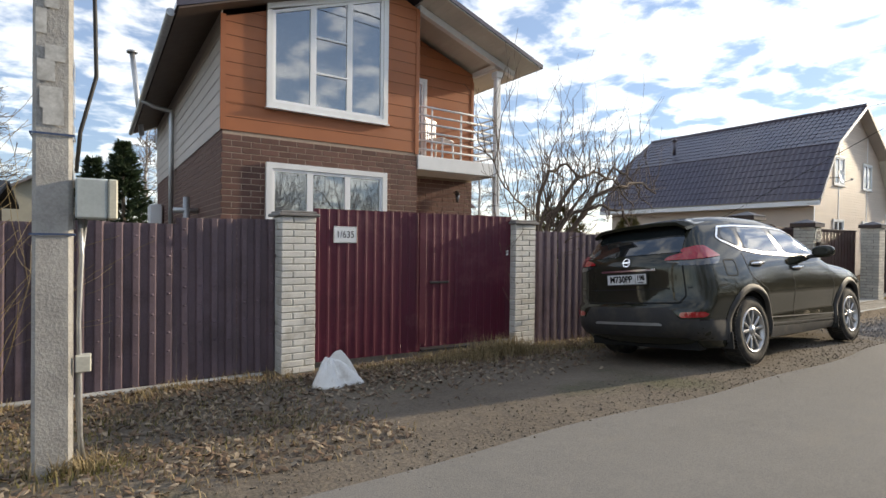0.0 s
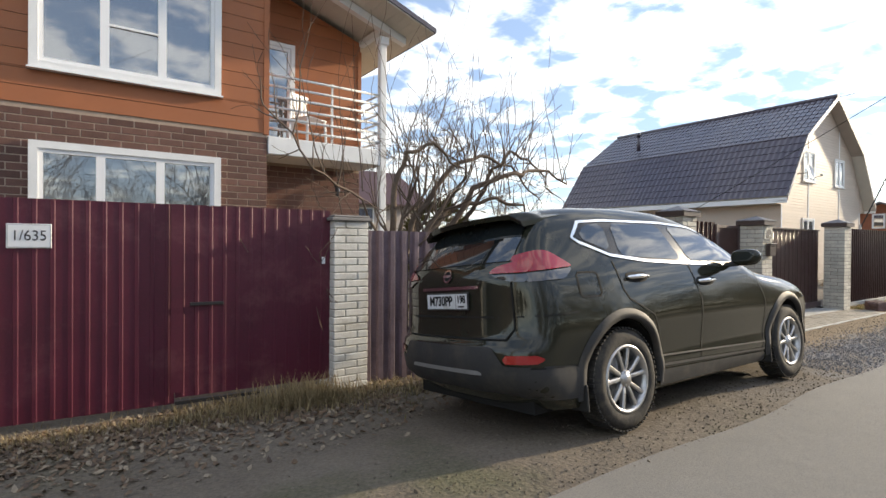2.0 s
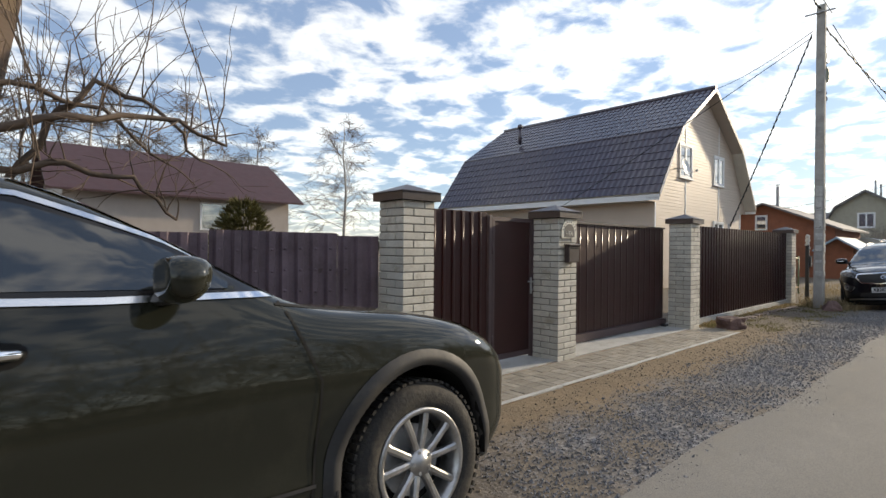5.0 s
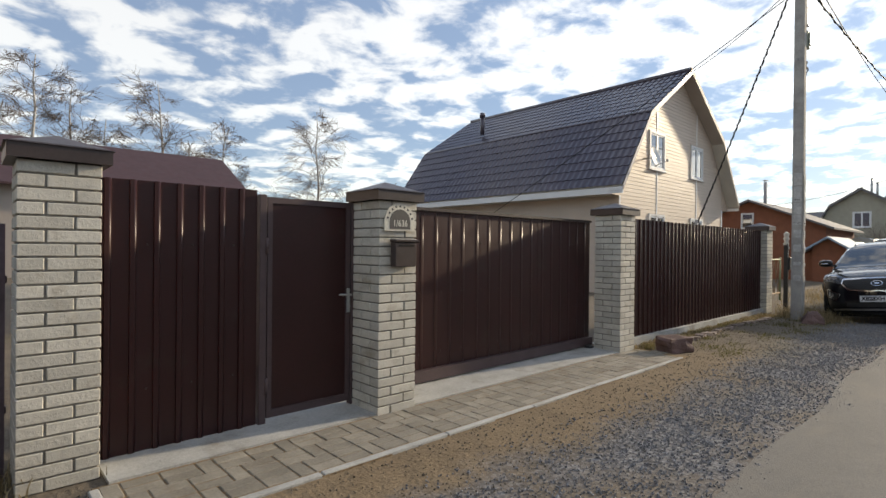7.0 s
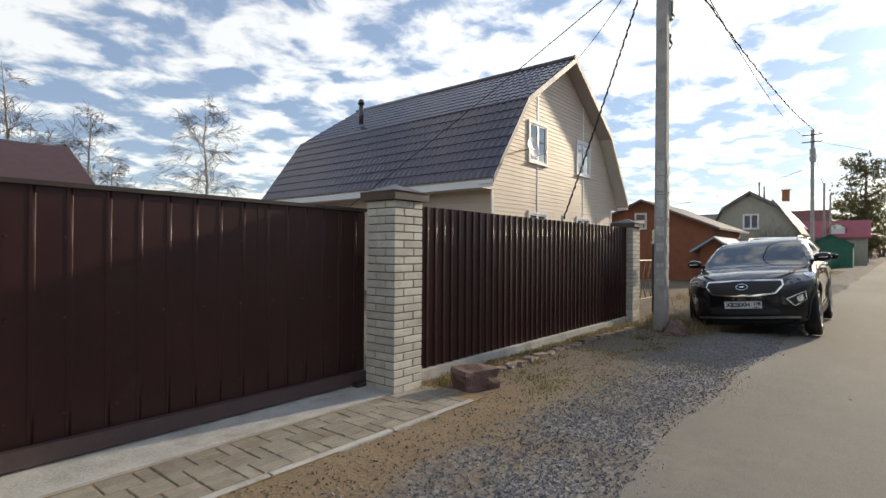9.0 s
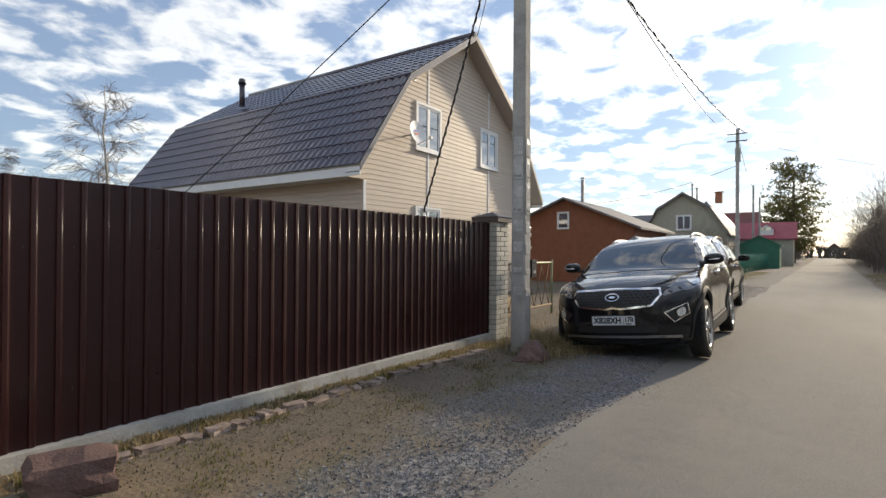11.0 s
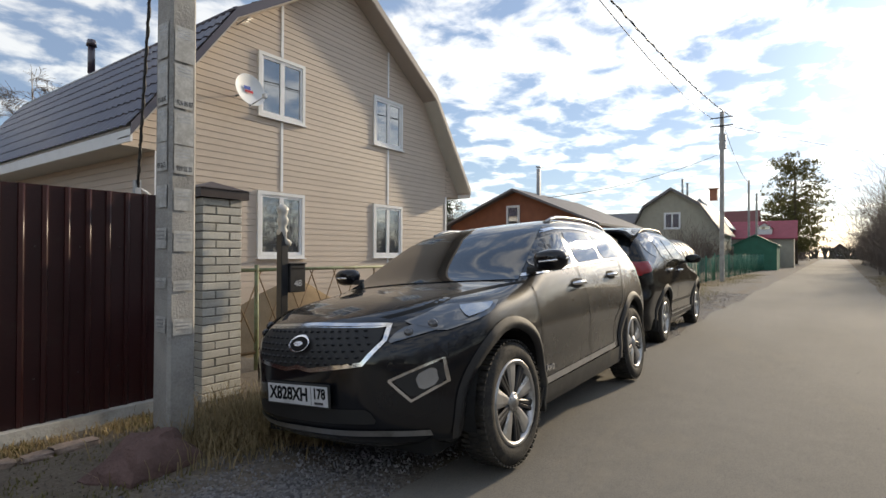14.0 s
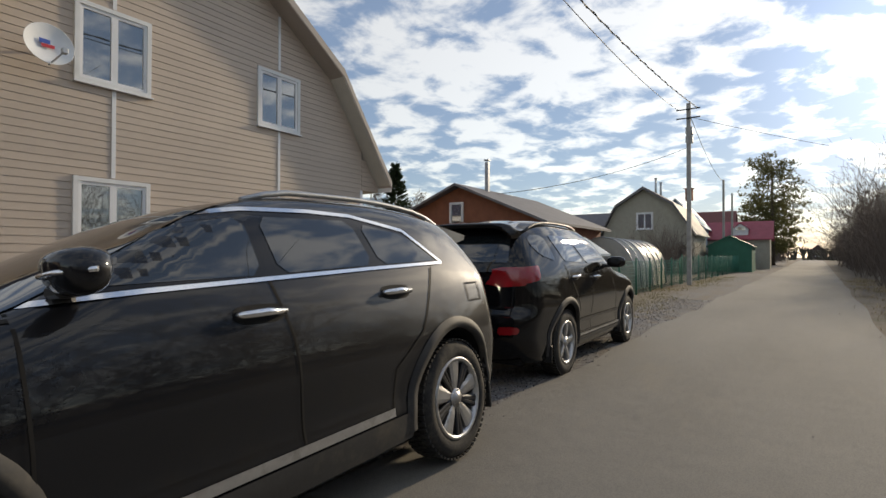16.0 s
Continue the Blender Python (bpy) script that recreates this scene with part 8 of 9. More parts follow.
def apple_tree():
    rnd = random.Random(21)
    t = thing("apple_tree", "bare pruned apple tree with long upright shoots", "tree", "", pose(6.0, 6.2, 0))
    bm = bmesh.new()
    tube(bm, [(0, 0, -0.1), (0.03, 0.0, 0.4), (0.0, 0.05, 0.8), (0.05, 0.02, 1.15)], [0.12, 0.1, 0.09, 0.085], 9)
    part("trunk", bm, BARK, t)
    limbs = [((0.05, 0.02, 1.1), (1.0, -0.1, 0.55), 1.5, 0.05), ((0.05, 0.02, 1.1), (-0.35, -0.2, 1.0), 1.1, 0.05), ((0.05, 0.0, 1.0), (0.35, -0.25, 1.0), 1.2, 0.05),
             ((0.0, 0.03, 0.9), (0.6, 0.5, 0.7), 1.3, 0.045), ((0.02, 0.0, 0.8), (-0.8, -0.35, 0.5), 1.2, 0.04), ((0.05, 0.0, 1.1), (1.0, 0.45, 0.35), 1.6, 0.04), ((0.05, 0.02, 1.05), (0.1, 0.6, 0.9), 1.1, 0.04)]
    for p, d, l, r in limbs:
        bm = bmesh.new()
        grow(bm, Vector(p), Vector(d), l, r * 0.72, 3, rnd, (0, 0.5, 0.75, 0.8), 0.9, (0, 3, 3, 4), 0.5, 6, 0.5, 0.0035)
        part("limb", bm, TWIG, t)
    bm = bmesh.new()
    for k in range(26):
        a = rnd.uniform(0, math.tau)
        x, y = rnd.uniform(-0.6, 1.7), rnd.uniform(-0.5, 0.7)
        z = 1.5 + rnd.uniform(0, 0.6)
        grow(bm, Vector((x, y, z)), Vector((rnd.uniform(-0.25, 0.3), rnd.uniform(-0.2, 0.2), 1)), rnd.uniform(0.6, 1.5), 0.009, 1, rnd, (0, 0.35), 0.5, (0, 3), 0.35, 5, 0.25, 0.003)
    tagged(part("shoot_tangle", bm, TWIG, t), kind="stuff")
    # long arching limbs with water shoots along them
    arches = [[(0.05, 0, 1.0), (0.3, 0, 1.75), (0.85, -0.1, 2.45), (1.4, 0, 2.6), (2.0, 0.05, 2.5), (2.5, 0, 2.1)],
              [(0.03, 0, 0.8), (0.7, 0.15, 1.15), (1.3, 0.2, 1.7), (1.65, 0.1, 2.35), (1.95, 0, 2.75), (2.4, 0, 2.6), (2.75, -0.1, 2.15)],
              [(0.1, 0, 1.1), (0.9, 0.15, 1.8), (1.6, 0.1, 2.02), (2.2, 0, 1.95), (2.6, 0.1, 1.6)],
              [(0.03, 0, 1.0), (-0.15, -0.2, 1.9), (0.0, -0.25, 2.45), (0.35, -0.3, 2.6), (0.75, -0.3, 2.35)],
              [(0.0, 0, 1.0), (-0.7, -0.5, 1.85), (-1.4, -0.8, 2.1), (-1.9, -0.9, 2.6)],
              [(0.6, 0.1, 1.2), (1.1, -0.2, 2.1), (1.7, -0.3, 2.35), (2.5, -0.2, 2.45), (2.95, -0.2, 2.3)]]
    for pts in arches:
        bm = bmesh.new()
        pts = [Vector(p) for p in pts]
        fine = []
        for i in range(len(pts) - 1):
            for k in range(4):
                q = pts[i].lerp(pts[i + 1], k / 4)
                fine.append(q + Vector((rnd.uniform(-1, 1), rnd.uniform(-1, 1), rnd.uniform(-1, 1))) * 0.035)
        fine.append(pts[-1])
        n = len(fine)
        tube(bm, fine, [(0.042 if pts[-1].x > 0 else 0.014) * (1 - 0.85 * k / n) + 0.004 for k in range(n)], 6, caps=False)
        for k in range(n):
            f = k / n
            if f < 0.3:
                continue
            for j in range(1 + k % 2):
                d = Vector((rnd.uniform(-0.3, 0.4), rnd.uniform(-0.3, 0.3), 1 if rnd.random() < 0.6 else rnd.uniform(-0.7, 0.3)))
                if d.z < 0.5:
                    d.x += rnd.choice((-0.6, 0.9))
                grow(bm, fine[k], d, rnd.uniform(0.25, 0.6) * (2.2 if d.z == 1 and rnd.random() < 0.4 else 1), 0.009, 1, rnd, (0, 0.6), 0.25, (0, 3), 0.35, 4, 0.5, 0.003)
        part("limb", bm, TWIG, t)


apple_tree()


def birch(x, y, h, seed, group="bare birches"):
    rnd = random.Random(seed)
    t = thing("birch_tree", "tall bare birch with fine drooping twigs", "tree", group, pose(x, y, 0))
    bm = bmesh.new()
    pts, cur = [], Vector((0, 0, -0.2))
    for k in range(9):
        pts.append(cur.copy())
        cur += Vector((rnd.uniform(-0.15, 0.15), rnd.uniform(-0.15, 0.15), h / 8))
    tube(bm, pts, [0.16 * (1 - k / 8.5) + 0.015 for k in range(9)], 8)
    part("trunk", bm, BIRCH, t)
    bm = bmesh.new()
    for k in range(34):
        f = 0.22 + 0.76 * k / 34
        i = min(7, int(f * 8))
        p = pts[i].lerp(pts[i + 1], f * 8 - i)
        a = rnd.uniform(0, math.tau)
        l = h * 0.26 * (1 - f * 0.72) * rnd.uniform(0.7, 1.2)
        grow(bm, p, Vector((math.cos(a), math.sin(a), rnd.uniform(0.5, 1.1))), l, 0.03 * (1.1 - f) + 0.012, 2, rnd, (0, 0.6, 0.55), -0.6, (0, 6, 6), 0.4, 4, 0.4, 0.011)
    tagged(part("crown", bm, BIRCH_TWIG, t), kind="stuff")


for i, (x, y, h) in enumerate(((32.2, 41.5, 13.2), (20.2, 42, 13.0), (25.0, 43, 11.0), (12.6, 40, 12.6), (15.0, 44, 12.0), (9.5, 42, 12.0), (28.5, 50, 9.0), (23.0, 46, 9.5), (44, 46, 8.0), (17.6, 47, 11.0), (56, 30, 7.5), (60, 28, 7.0), (-14, 22, 8.0), (-4.5, 30, 8.5), (2.2, 34, 8.0))):
    birch(x, y, h, 100 + i)

NEEDLE = thin_leaf(weathered("dark_needles", (0.035, 0.055, 0.024), 0.8, vary=0.4, scale=3), 0.3)
PINE_NEEDLE = thin_leaf(weathered("pine_needles", (0.15, 0.145, 0.06), 0.8, vary=0.4, scale=1.5), 0.6)
THUJA = weathered("yellow_green_foliage", (0.12, 0.105, 0.03), 0.85, vary=0.35, scale=8)


def tuft(bm, p, d, l, w, rnd, n=5):
    """A spray of narrow leaves."""
    for k in range(n):
        e = (d + Vector((rnd.uniform(-1, 1), rnd.uniform(-1, 1), rnd.uniform(-1, 1))) * 0.7).normalized()
        s = e.orthogonal().normalized() * w
        s.rotate(Matrix.Rotation(rnd.uniform(0, 3), 3, e))
        vs = [bm.verts.new(p - s), bm.verts.new(p + s), bm.verts.new(p + e * l)]
        bm.faces.new(vs)


def spruce(x, y, h, r, seed):
    rnd = random.Random(seed)
    t = thing("spruce_tree", "dark green conical spruce behind the fence", "tree", "dark spruces", pose(x, y, 0))
    bm = bmesh.new()
    rod(bm, (0, 0, -0.2), (0, 0, h), 0.12, 0.02)
    part("trunk", bm, BARK, t)
    bm = bmesh.new()
    for k in range(int(h * 40)):
        f = rnd.random() ** 0.8
        z = 0.5 + (h - 0.5) * f
        l = r * (1 - f) * rnd.uniform(0.7, 1.15) + 0.12
        a = rnd.uniform(0, math.tau)
        d = Vector((math.cos(a), math.sin(a), 0.15 + 0.5 * f))
        for j in range(5):
            p = Vector((0, 0, z)) + d * l * (0.2 + 0.2 * j)
            tuft(bm, p, (d + Vector((0, 0, -0.2))).normalized(), 0.26, 0.05, rnd, 5)
    tagged(part("crown", bm, NEEDLE, t), kind="stuff")


spruce(0.9, 24.0, 5.0, 1.3, 1)
spruce(-0.1, 25.0, 4.4, 1.1, 2)
spruce(50.0, 22.0, 7.4, 1.7, 3)


def pine(x, y, h, seed):
    rnd = random.Random(seed)
    t = thing("pine_tree", "tall green pine beside the far lane", "tree", "", pose(x, y, 0))
    bm = bmesh.new()
    tube(bm, [(0, 0, -0.2), (0.1, 0, h * 0.4), (0, 0.1, h * 0.75), (0.05, 0, h)], [0.28, 0.22, 0.14, 0.03], 8)
    part("trunk", bm, BARK, t)
    bm = bmesh.new()
    for k in range(210):
        f = rnd.uniform(0.12, 1.0)
        env = math.sin(min(1, f * 1.1 + 0.1) * math.pi * 0.82) ** 0.6
        a = rnd.uniform(0, math.tau)
        l = 3.7 * env * rnd.uniform(0.35, 1.2)
        d = Vector((math.cos(a), math.sin(a), rnd.uniform(0.0, 0.6)))
        c = Vector((0, 0, h * f)) + d * l
        rod(bm, (0, 0, h * f - 0.2), c, 0.03, 0.015, 4, caps=False)
        for j in range(15):
            p = c + Vector((rnd.gauss(0, 0.42), rnd.gauss(0, 0.42), rnd.gauss(0, 0.2)))
            tuft(bm, p, Vector((rnd.uniform(-1, 1), rnd.uniform(-1, 1), 0.5)).normalized(), 0.38, 0.05, rnd, 6)
    tagged(part("crown", bm, PINE_NEEDLE, t), kind="stuff")


pine(111.0, 1.6, 14.6, 5)
pine(118.0, 2.6, 9.5, 6)


def thuja(x, y, h, r, seed):
    rnd = random.Random(seed)
    t = thing("evergreen_shrub", "yellow-green evergreen shrub behind the fence", "shrub", "", pose(x, y, 0))
    bm = bmesh.new()
    for k in range(900):
        a, f = rnd.uniform(0, math.tau), rnd.random()
        rr = r * math.sqrt(max(0.05, 1 - f ** 2)) * (0.6 + 0.45 * rnd.random())
        tuft(bm, Vector((math.cos(a) * rr, math.sin(a) * rr, 0.2 + h * f)), Vector((math.cos(a), math.sin(a), 0.8)).normalized(), 0.12, 0.012, rnd, 6)
    tagged(part("foliage", bm, THUJA, t), kind="stuff")
    bm = bmesh.new()
    rod(bm, (0, 0, -0.1), (0, 0, h), 0.04, 0.01)
    part("stem", bm, BARK, t)


thuja(7.0, 6.7, 1.75, 0.75, 3)
thuja(9.5, 7.0, 1.65, 0.45, 4)


def brush(x, y, h, w, seed):
    """A bare roadside thicket."""
    rnd = random.Random(seed)
    t = thing("roadside_brush", "bare brown thicket along the lane", "shrub", "roadside thickets", pose(x, y, 0))
    bm = bmesh.new()
    for k in range(34):
        p = Vector((rnd.uniform(-w, w), rnd.uniform(-w, w) * 0.7, -0.05))
        grow(bm, p, Vector((rnd.uniform(-0.4, 0.4), rnd.uniform(-0.4, 0.4), 1)), h * rnd.uniform(0.45, 0.75), 0.022, 2, rnd, (0, 0.5, 0.5), 0.2, (0, 4, 5), 0.5, 4, 0.35, 0.006)
    tagged(part("thicket", bm, BIRCH_TWIG, t), kind="stuff")


rb = random.Random(77)
for k in range(30):
    x = 46 + k * 3.2
    brush(x, road_right(x) - 2.2 - rb.uniform(0, 2.5), rb.uniform(2.8, 4.6) * (1.5 if k % 6 == 4 else 1), 1.9, 300 + k)
for k in range(7):
    x = 52 + k * 6
    brush(x, 6.5 + rb.uniform(0, 2), rb.uniform(1.6, 2.6), 1.2, 400 + k)
for k in range(6):
    brush(34 + k * 5.0, 17 + rb.uniform(0, 6), rb.uniform(2.5, 3.5), 1.6, 450 + k)
for k in range(26):
    brush_base = [o for o in scene.objects if o.name.startswith("roadside_brush") and o.parent is None][k % 28]
    x = 70 + k * 5.0
    copy_thing(brush_base, pose(x, road_right(min(x, 158)) - 4.5 - rb.uniform(0, 3), 0, 0, 0, rb.uniform(0, 360)))
for k in range(14):
    brush_base = [o for o in scene.objects if o.name.startswith("roadside_brush") and o.parent is None][(k * 3) % 28]
    x = 108 + k * 6.0
    copy_thing(brush_base, pose(x, road_left(min(x, 158)) + 3.0 + rb.uniform(0, 3), 0, 0, 0, rb.uniform(0, 360)))
# unseen thickets across the lane, added to darken the reflections in the cars
for k in range(18):
    brush_base = [o for o in scene.objects if o.name.startswith("roadside_brush") and o.parent is None][k % 5]
    copy_thing(brush_base, pose(-12 + k * 3.1, -5.2 - rb.uniform(0, 2.2), 0, 0, 0, rb.uniform(0, 360)))
birch(95, -9, 9.5, 501), birch(84, -12, 8.5, 502), birch(110, -9, 10, 503)


# the wood that closes the distance
def far_wood():
    rnd = random.Random(9)
    bm = bmesh.new()
    for k in range(620):
        a = radians(rnd.uniform(-180, 180))
        d = rnd.uniform(150, 230)
        x, y = 20 + d * math.cos(a), d * math.sin(a)
        if x > 60 and abs(y + 0.037 * x) < 7 and d < 190:
            continue
        h = rnd.uniform(3.5, 7.5)
        for j in range(7):
            p = Vector((x + rnd.uniform(-3, 3), y + rnd.uniform(-3, 3), 0))
            q = p + Vector((rnd.uniform(-1.5, 1.5), rnd.uniform(-1.5, 1.5), h * rnd.uniform(0.6, 1)))
            rod(bm, p, q, 0.5, 0.03, 4, caps=False)
            tuft(bm, p.lerp(q, 0.5), Vector((0, 0, 1)), h * 0.5, 0.35, rnd, 4)
    single("far_wood", bm, weathered("far_brush", (0.09, 0.08, 0.06), 0.95, vary=0.3, scale=0.3), "distant bare wood beyond the gardens", "woodland", kind="stuff")


far_wood()


def plastic_chair():
    c = thing("chair", "white plastic chair standing on the balcony", "chair", "", pose(5.85, 8.9, 2.97, 0, 0, 25))
    for x in (-0.2, 0.2):
        for y in (-0.2, 0.2):
            bm = bmesh.new()
            rod(bm, (x * 1.1, y * 1.1, 0), (x, y, 0.42), 0.02, 0.022)
            part("leg", bm, WHITE_PVC, c)
    bm = bmesh.new()
    soft_box(bm, -0.23, 0.23, -0.23, 0.23, 0.42, 0.445, 0.01)
    part("seat", bm, WHITE_PVC, c)
    for k in range(5):
        bm = bmesh.new()
        soft_box(bm, -0.2 + k * 0.085, -0.14 + k * 0.085, 0.2, 0.225, 0.44, 0.84, 0.006)
        part("back_slat", bm, WHITE_PVC, c)
    bm = bmesh.new()
    soft_box(bm, -0.23, 0.23, 0.195, 0.23, 0.84, 0.89, 0.01)
    part("top_rail", bm, WHITE_PVC, c)
    l = thing("wall_lantern", "small dark wall lantern under the balcony", "lamp", "", pose(6.5, 9.28, 2.3))
    bm = bmesh.new()
    rod(bm, (0, 0, 0.1), (0, -0.14, 0.14), 0.01)
    revolve(bm, [(0.02, 0.12), (0.06, 0.07), (0.065, 0.06), (0.05, 0.05)], 8, pose(0, -0.14, 0))
    part("bracket", bm, BLACK_STEEL, l)
    bm = bmesh.new()
    revolve(bm, [(0.05, 0.05), (0.035, -0.1), (0.01, -0.12)], 8, pose(0, -0.14, 0))
    part("lamp_glass", bm, LAMP_SMOKE, l)


plastic_chair()


# ---------------------------------------------------------------- bag, stones, litter
def white_bag():
    """A slumped bag: a lobed outline, a pinched top and sharp folds that run down from it."""
    bm = bmesh.new()
    R, T = 16, 60
    top = Vector((-0.06, 0.03, 0.21))
    rings = []
    for i in range(1, R + 1):
        f = i / R
        ring = []
        for k in range(T):
            a = k / T * math.tau
            d = Vector((math.cos(a), math.sin(a), 0))
            edge = 1 + 0.2 * math.cos(3 * a + 0.6) + 0.1 * math.cos(5 * a + 1.9)
            fold = abs(math.sin(3.5 * a + 0.8 + 0.9 * f)) * 0.05 * math.sin(math.pi * min(1, f * 1.15)) + 0.03 * abs(noise.noise((d.x * 3, d.y * 3, f * 4)))
            z = top.z * (1 - f ** 1.25) + fold * (1.1 - f)
            z += 0.1 * math.exp(-((a - 0.25) ** 2) / 0.2) * math.sin(math.pi * f)
            rr = (f ** 0.8) * edge * (1 - fold)
            ring.append(bm.verts.new((top.x * (1 - f) + d.x * 0.26 * rr, top.y * (1 - f) + d.y * 0.17 * rr, max(-0.02, z - 0.02 * (f > 0.97)))))
        rings.append(ring)
    tip = bm.verts.new(top + Vector((0, 0, 0.012)))
    for k in range(T):
        bm.faces.new((tip, rings[0][k], rings[0][(k + 1) % T]))
        for a, b in zip(rings, rings[1:]):
            bm.faces.new((a[k], b[k], b[(k + 1) % T], a[(k + 1) % T]))
    bm.faces.new(rings[-1][::-1])
    single("woven_bag", bm, weathered("white_woven_plastic", (0.78, 0.77, 0.74), 0.55, vary=0.1, scale=8, bump=0.002, dirt=(0.42, 0.38, 0.32), dirt_amount=0.15, fine=160),
           "crumpled white woven plastic bag on the ground", "bag", m=pose(2.03, 4.97, ground_z(2.03, 4.97), 0, 0, -8) @ Matrix.Diagonal((0.95, 1.0, 1.2, 1)), smooth=False)


white_bag()
STONE_RED = weathered("reddish_stone", (0.14, 0.085, 0.075), 0.85, vary=0.3, scale=9, bump=0.01)
BRICK_EDGE = weathered("worn_brick", (0.3, 0.235, 0.2), 0.85, vary=0.3, scale=12, bump=0.006, per_piece=0.3, dirt=(0.12, 0.1, 0.08), dirt_amount=0.25)


def stone(x, y, sx, sy, sz, seed, label, mat_, group="", square=0.65, peak=0.0, turn=None):
    bm = bmesh.new()
    bmesh.ops.create_cube(bm, size=2.0)
    bmesh.ops.subdivide_edges(bm, edges=bm.edges[:], cuts=4, use_grid_fill=True)
    for v in bm.verts:
        n = v.co.normalized() * (1 - square) + v.co * square
        d = 1 + 0.3 * noise.noise(n * 1.1 + Vector((seed * 3.1, seed, 0))) + 0.07 * noise.noise(n * 4 + Vector((seed, 0, 0)))
        t = 1 - peak * max(0.0, n.z + 0.5)
        v.co = Vector((n.x * sx * d * t + peak * 0.2 * sx * n.z, n.y * sy * d * t, n.z * sz * d + sz * 0.75))
    single("stone", bm, mat_, label, "stone", group, m=pose(x, y, ground_z(x, y) - 0.01, 0, 0, seed * 37 if turn is None else turn), smooth=peak == 0 and square < 0.8)


stone(16.85, 4.22, 0.2, 0.15, 0.115, 1, "reddish boulder beside the brick pillar", STONE_RED, "", 0.82, 0.0, -20)
stone(21.66, 3.68, 0.29, 0.2, 0.13, 2, "reddish pointed boulder at the foot of the pole", STONE_RED, "", 0.7, 0.42, 15)
rs = random.Random(31)
x = 17.1
while x < 21.6:
    long = rs.uniform(0.06, 0.15) if rs.random() < 0.6 else rs.uniform(0.03, 0.06)
    stone(x + long, 4.44 + 0.03 * math.sin(x * 2) + rs.uniform(-0.02, 0.02), long, rs.uniform(0.04, 0.06), rs.uniform(0.022, 0.035), int(x * 50), "broken pinkish brick fragment edging the verge", BRICK_EDGE, "edging fragments", 0.93, 0.0, rs.uniform(-14, 14))
    x += long * 2 + (rs.uniform(0.01, 0.05) if rs.random() < 0.7 else rs.uniform(0.1, 0.3))


# ---------------------------------------------------------------- block paving
def paving():
    f = thing("block_paving", "grey-beige herringbone block paving with a kerb", "pavement", kind="structure")
    bed = bbox(10.42, 16.62, 3.93, 4.62, -0.1, 0.009)
    part("paving_bed", bed, SAND, f)
    L, W = 0.2, 0.1
    mesh = brick_mesh("paver", L - 0.008, W - 0.008, 0.06, PAVER, 0.005)
    rnd = random.Random(3)
    x0, x1, y0, y1 = 10.44, 16.6, 4.0, 4.61
    # rows of stretchers and headers laid alternately, as the blocks lie
    y = y0
    row = 0
    while y < y1 - 0.02:
        x = x0 - (0.1 if row % 2 else 0.0)
        k = 0
        while x < x1:
            if (k + row) % 3 == 2:
                piece_m, step = pose(x + W / 2, y + L / 2, -0.016 + rnd.uniform(-0.002, 0.003), 0, 0, 90 + rnd.uniform(-0.8, 0.8)), W
                if x0 <= x and y + L <= y1 + 0.01:
                    piece("paver", mesh, f, piece_m)
            else:
                step = L
                for q in (0, 1):
                    if x >= x0 - 0.01 and y + (q + 1) * W <= y1 + 0.01 and x + L <= x1 + 0.02:
                        piece("paver", mesh, f, pose(x + L / 2, y + q * W + W / 2, -0.016 + rnd.uniform(-0.002, 0.003), 0, 0, rnd.uniform(-0.8, 0.8)))
            x += step
            k += 1
        y += L
        row += 1
    kerb = brick_mesh("kerb_block", 0.99, 0.05, 0.1, CONCRETE, 0.006)
    for k in range(6):
        piece("kerb_block", kerb, f, pose(10.95 + k * 1.0, 3.955, -0.03, 0, 0, rnd.uniform(-0.3, 0.3)))
    piece("kerb_block", brick_mesh("kerb_block_short", 0.6, 0.05, 0.1, CONCRETE, 0.006), f, pose(10.42, 4.28, -0.03, 0, 0, 90))


paving()


# ---------------------------------------------------------------- loose cover on the ground
def scatter_leaves():
    rnd = random.Random(41)
    mats = []
    for nm, c in (("brown_leaf", (0.16, 0.105, 0.065)), ("dark_leaf", (0.09, 0.062, 0.044)), ("pale_leaf", (0.27, 0.215, 0.15))):
        mats.append(weathered(nm, c, 0.85, vary=0.3, scale=20))
    for mi, mt in enumerate(mats):
        bm = bmesh.new()
        for k in range((9500, 2600, 4600)[mi]):
            x = rnd.uniform(-4, 5.2) if rnd.random() < 0.8 else rnd.uniform(5, 10)
            y = 5.6 - abs(rnd.gauss(0, 0.6)) if x > 1.8 else 5.8 - 2.9 * rnd.random() ** 1.2
            if y < 2.7 + 0.35 * max(0, x - 1.0) and x > 1.0 and rnd.random() < 0.85:
                continue
            if 1.6 < x < 2.1 and y > 5.5:
                continue
            s = rnd.uniform(0.013, 0.036)
            m = pose(x, y, ground_z(x, y) + 0.006 + rnd.uniform(0, 0.012), rnd.uniform(-35, 35), rnd.uniform(-35, 35), rnd.uniform(0, 360))
            pts = [(-s, 0, 0), (-s * 0.3, -s * 0.5, s * 0.2), (s * 0.6, -s * 0.35, 0), (s, 0, s * 0.25), (s * 0.5, s * 0.4, 0), (-s * 0.4, s * 0.5, s * 0.15)]
            vs = [bm.verts.new(m @ Vector(p)) for p in pts]
            bm.faces.new(vs)
        single("fallen_leaves", bm, mt, "dry fallen leaves on the verge", "leaves", kind="stuff")


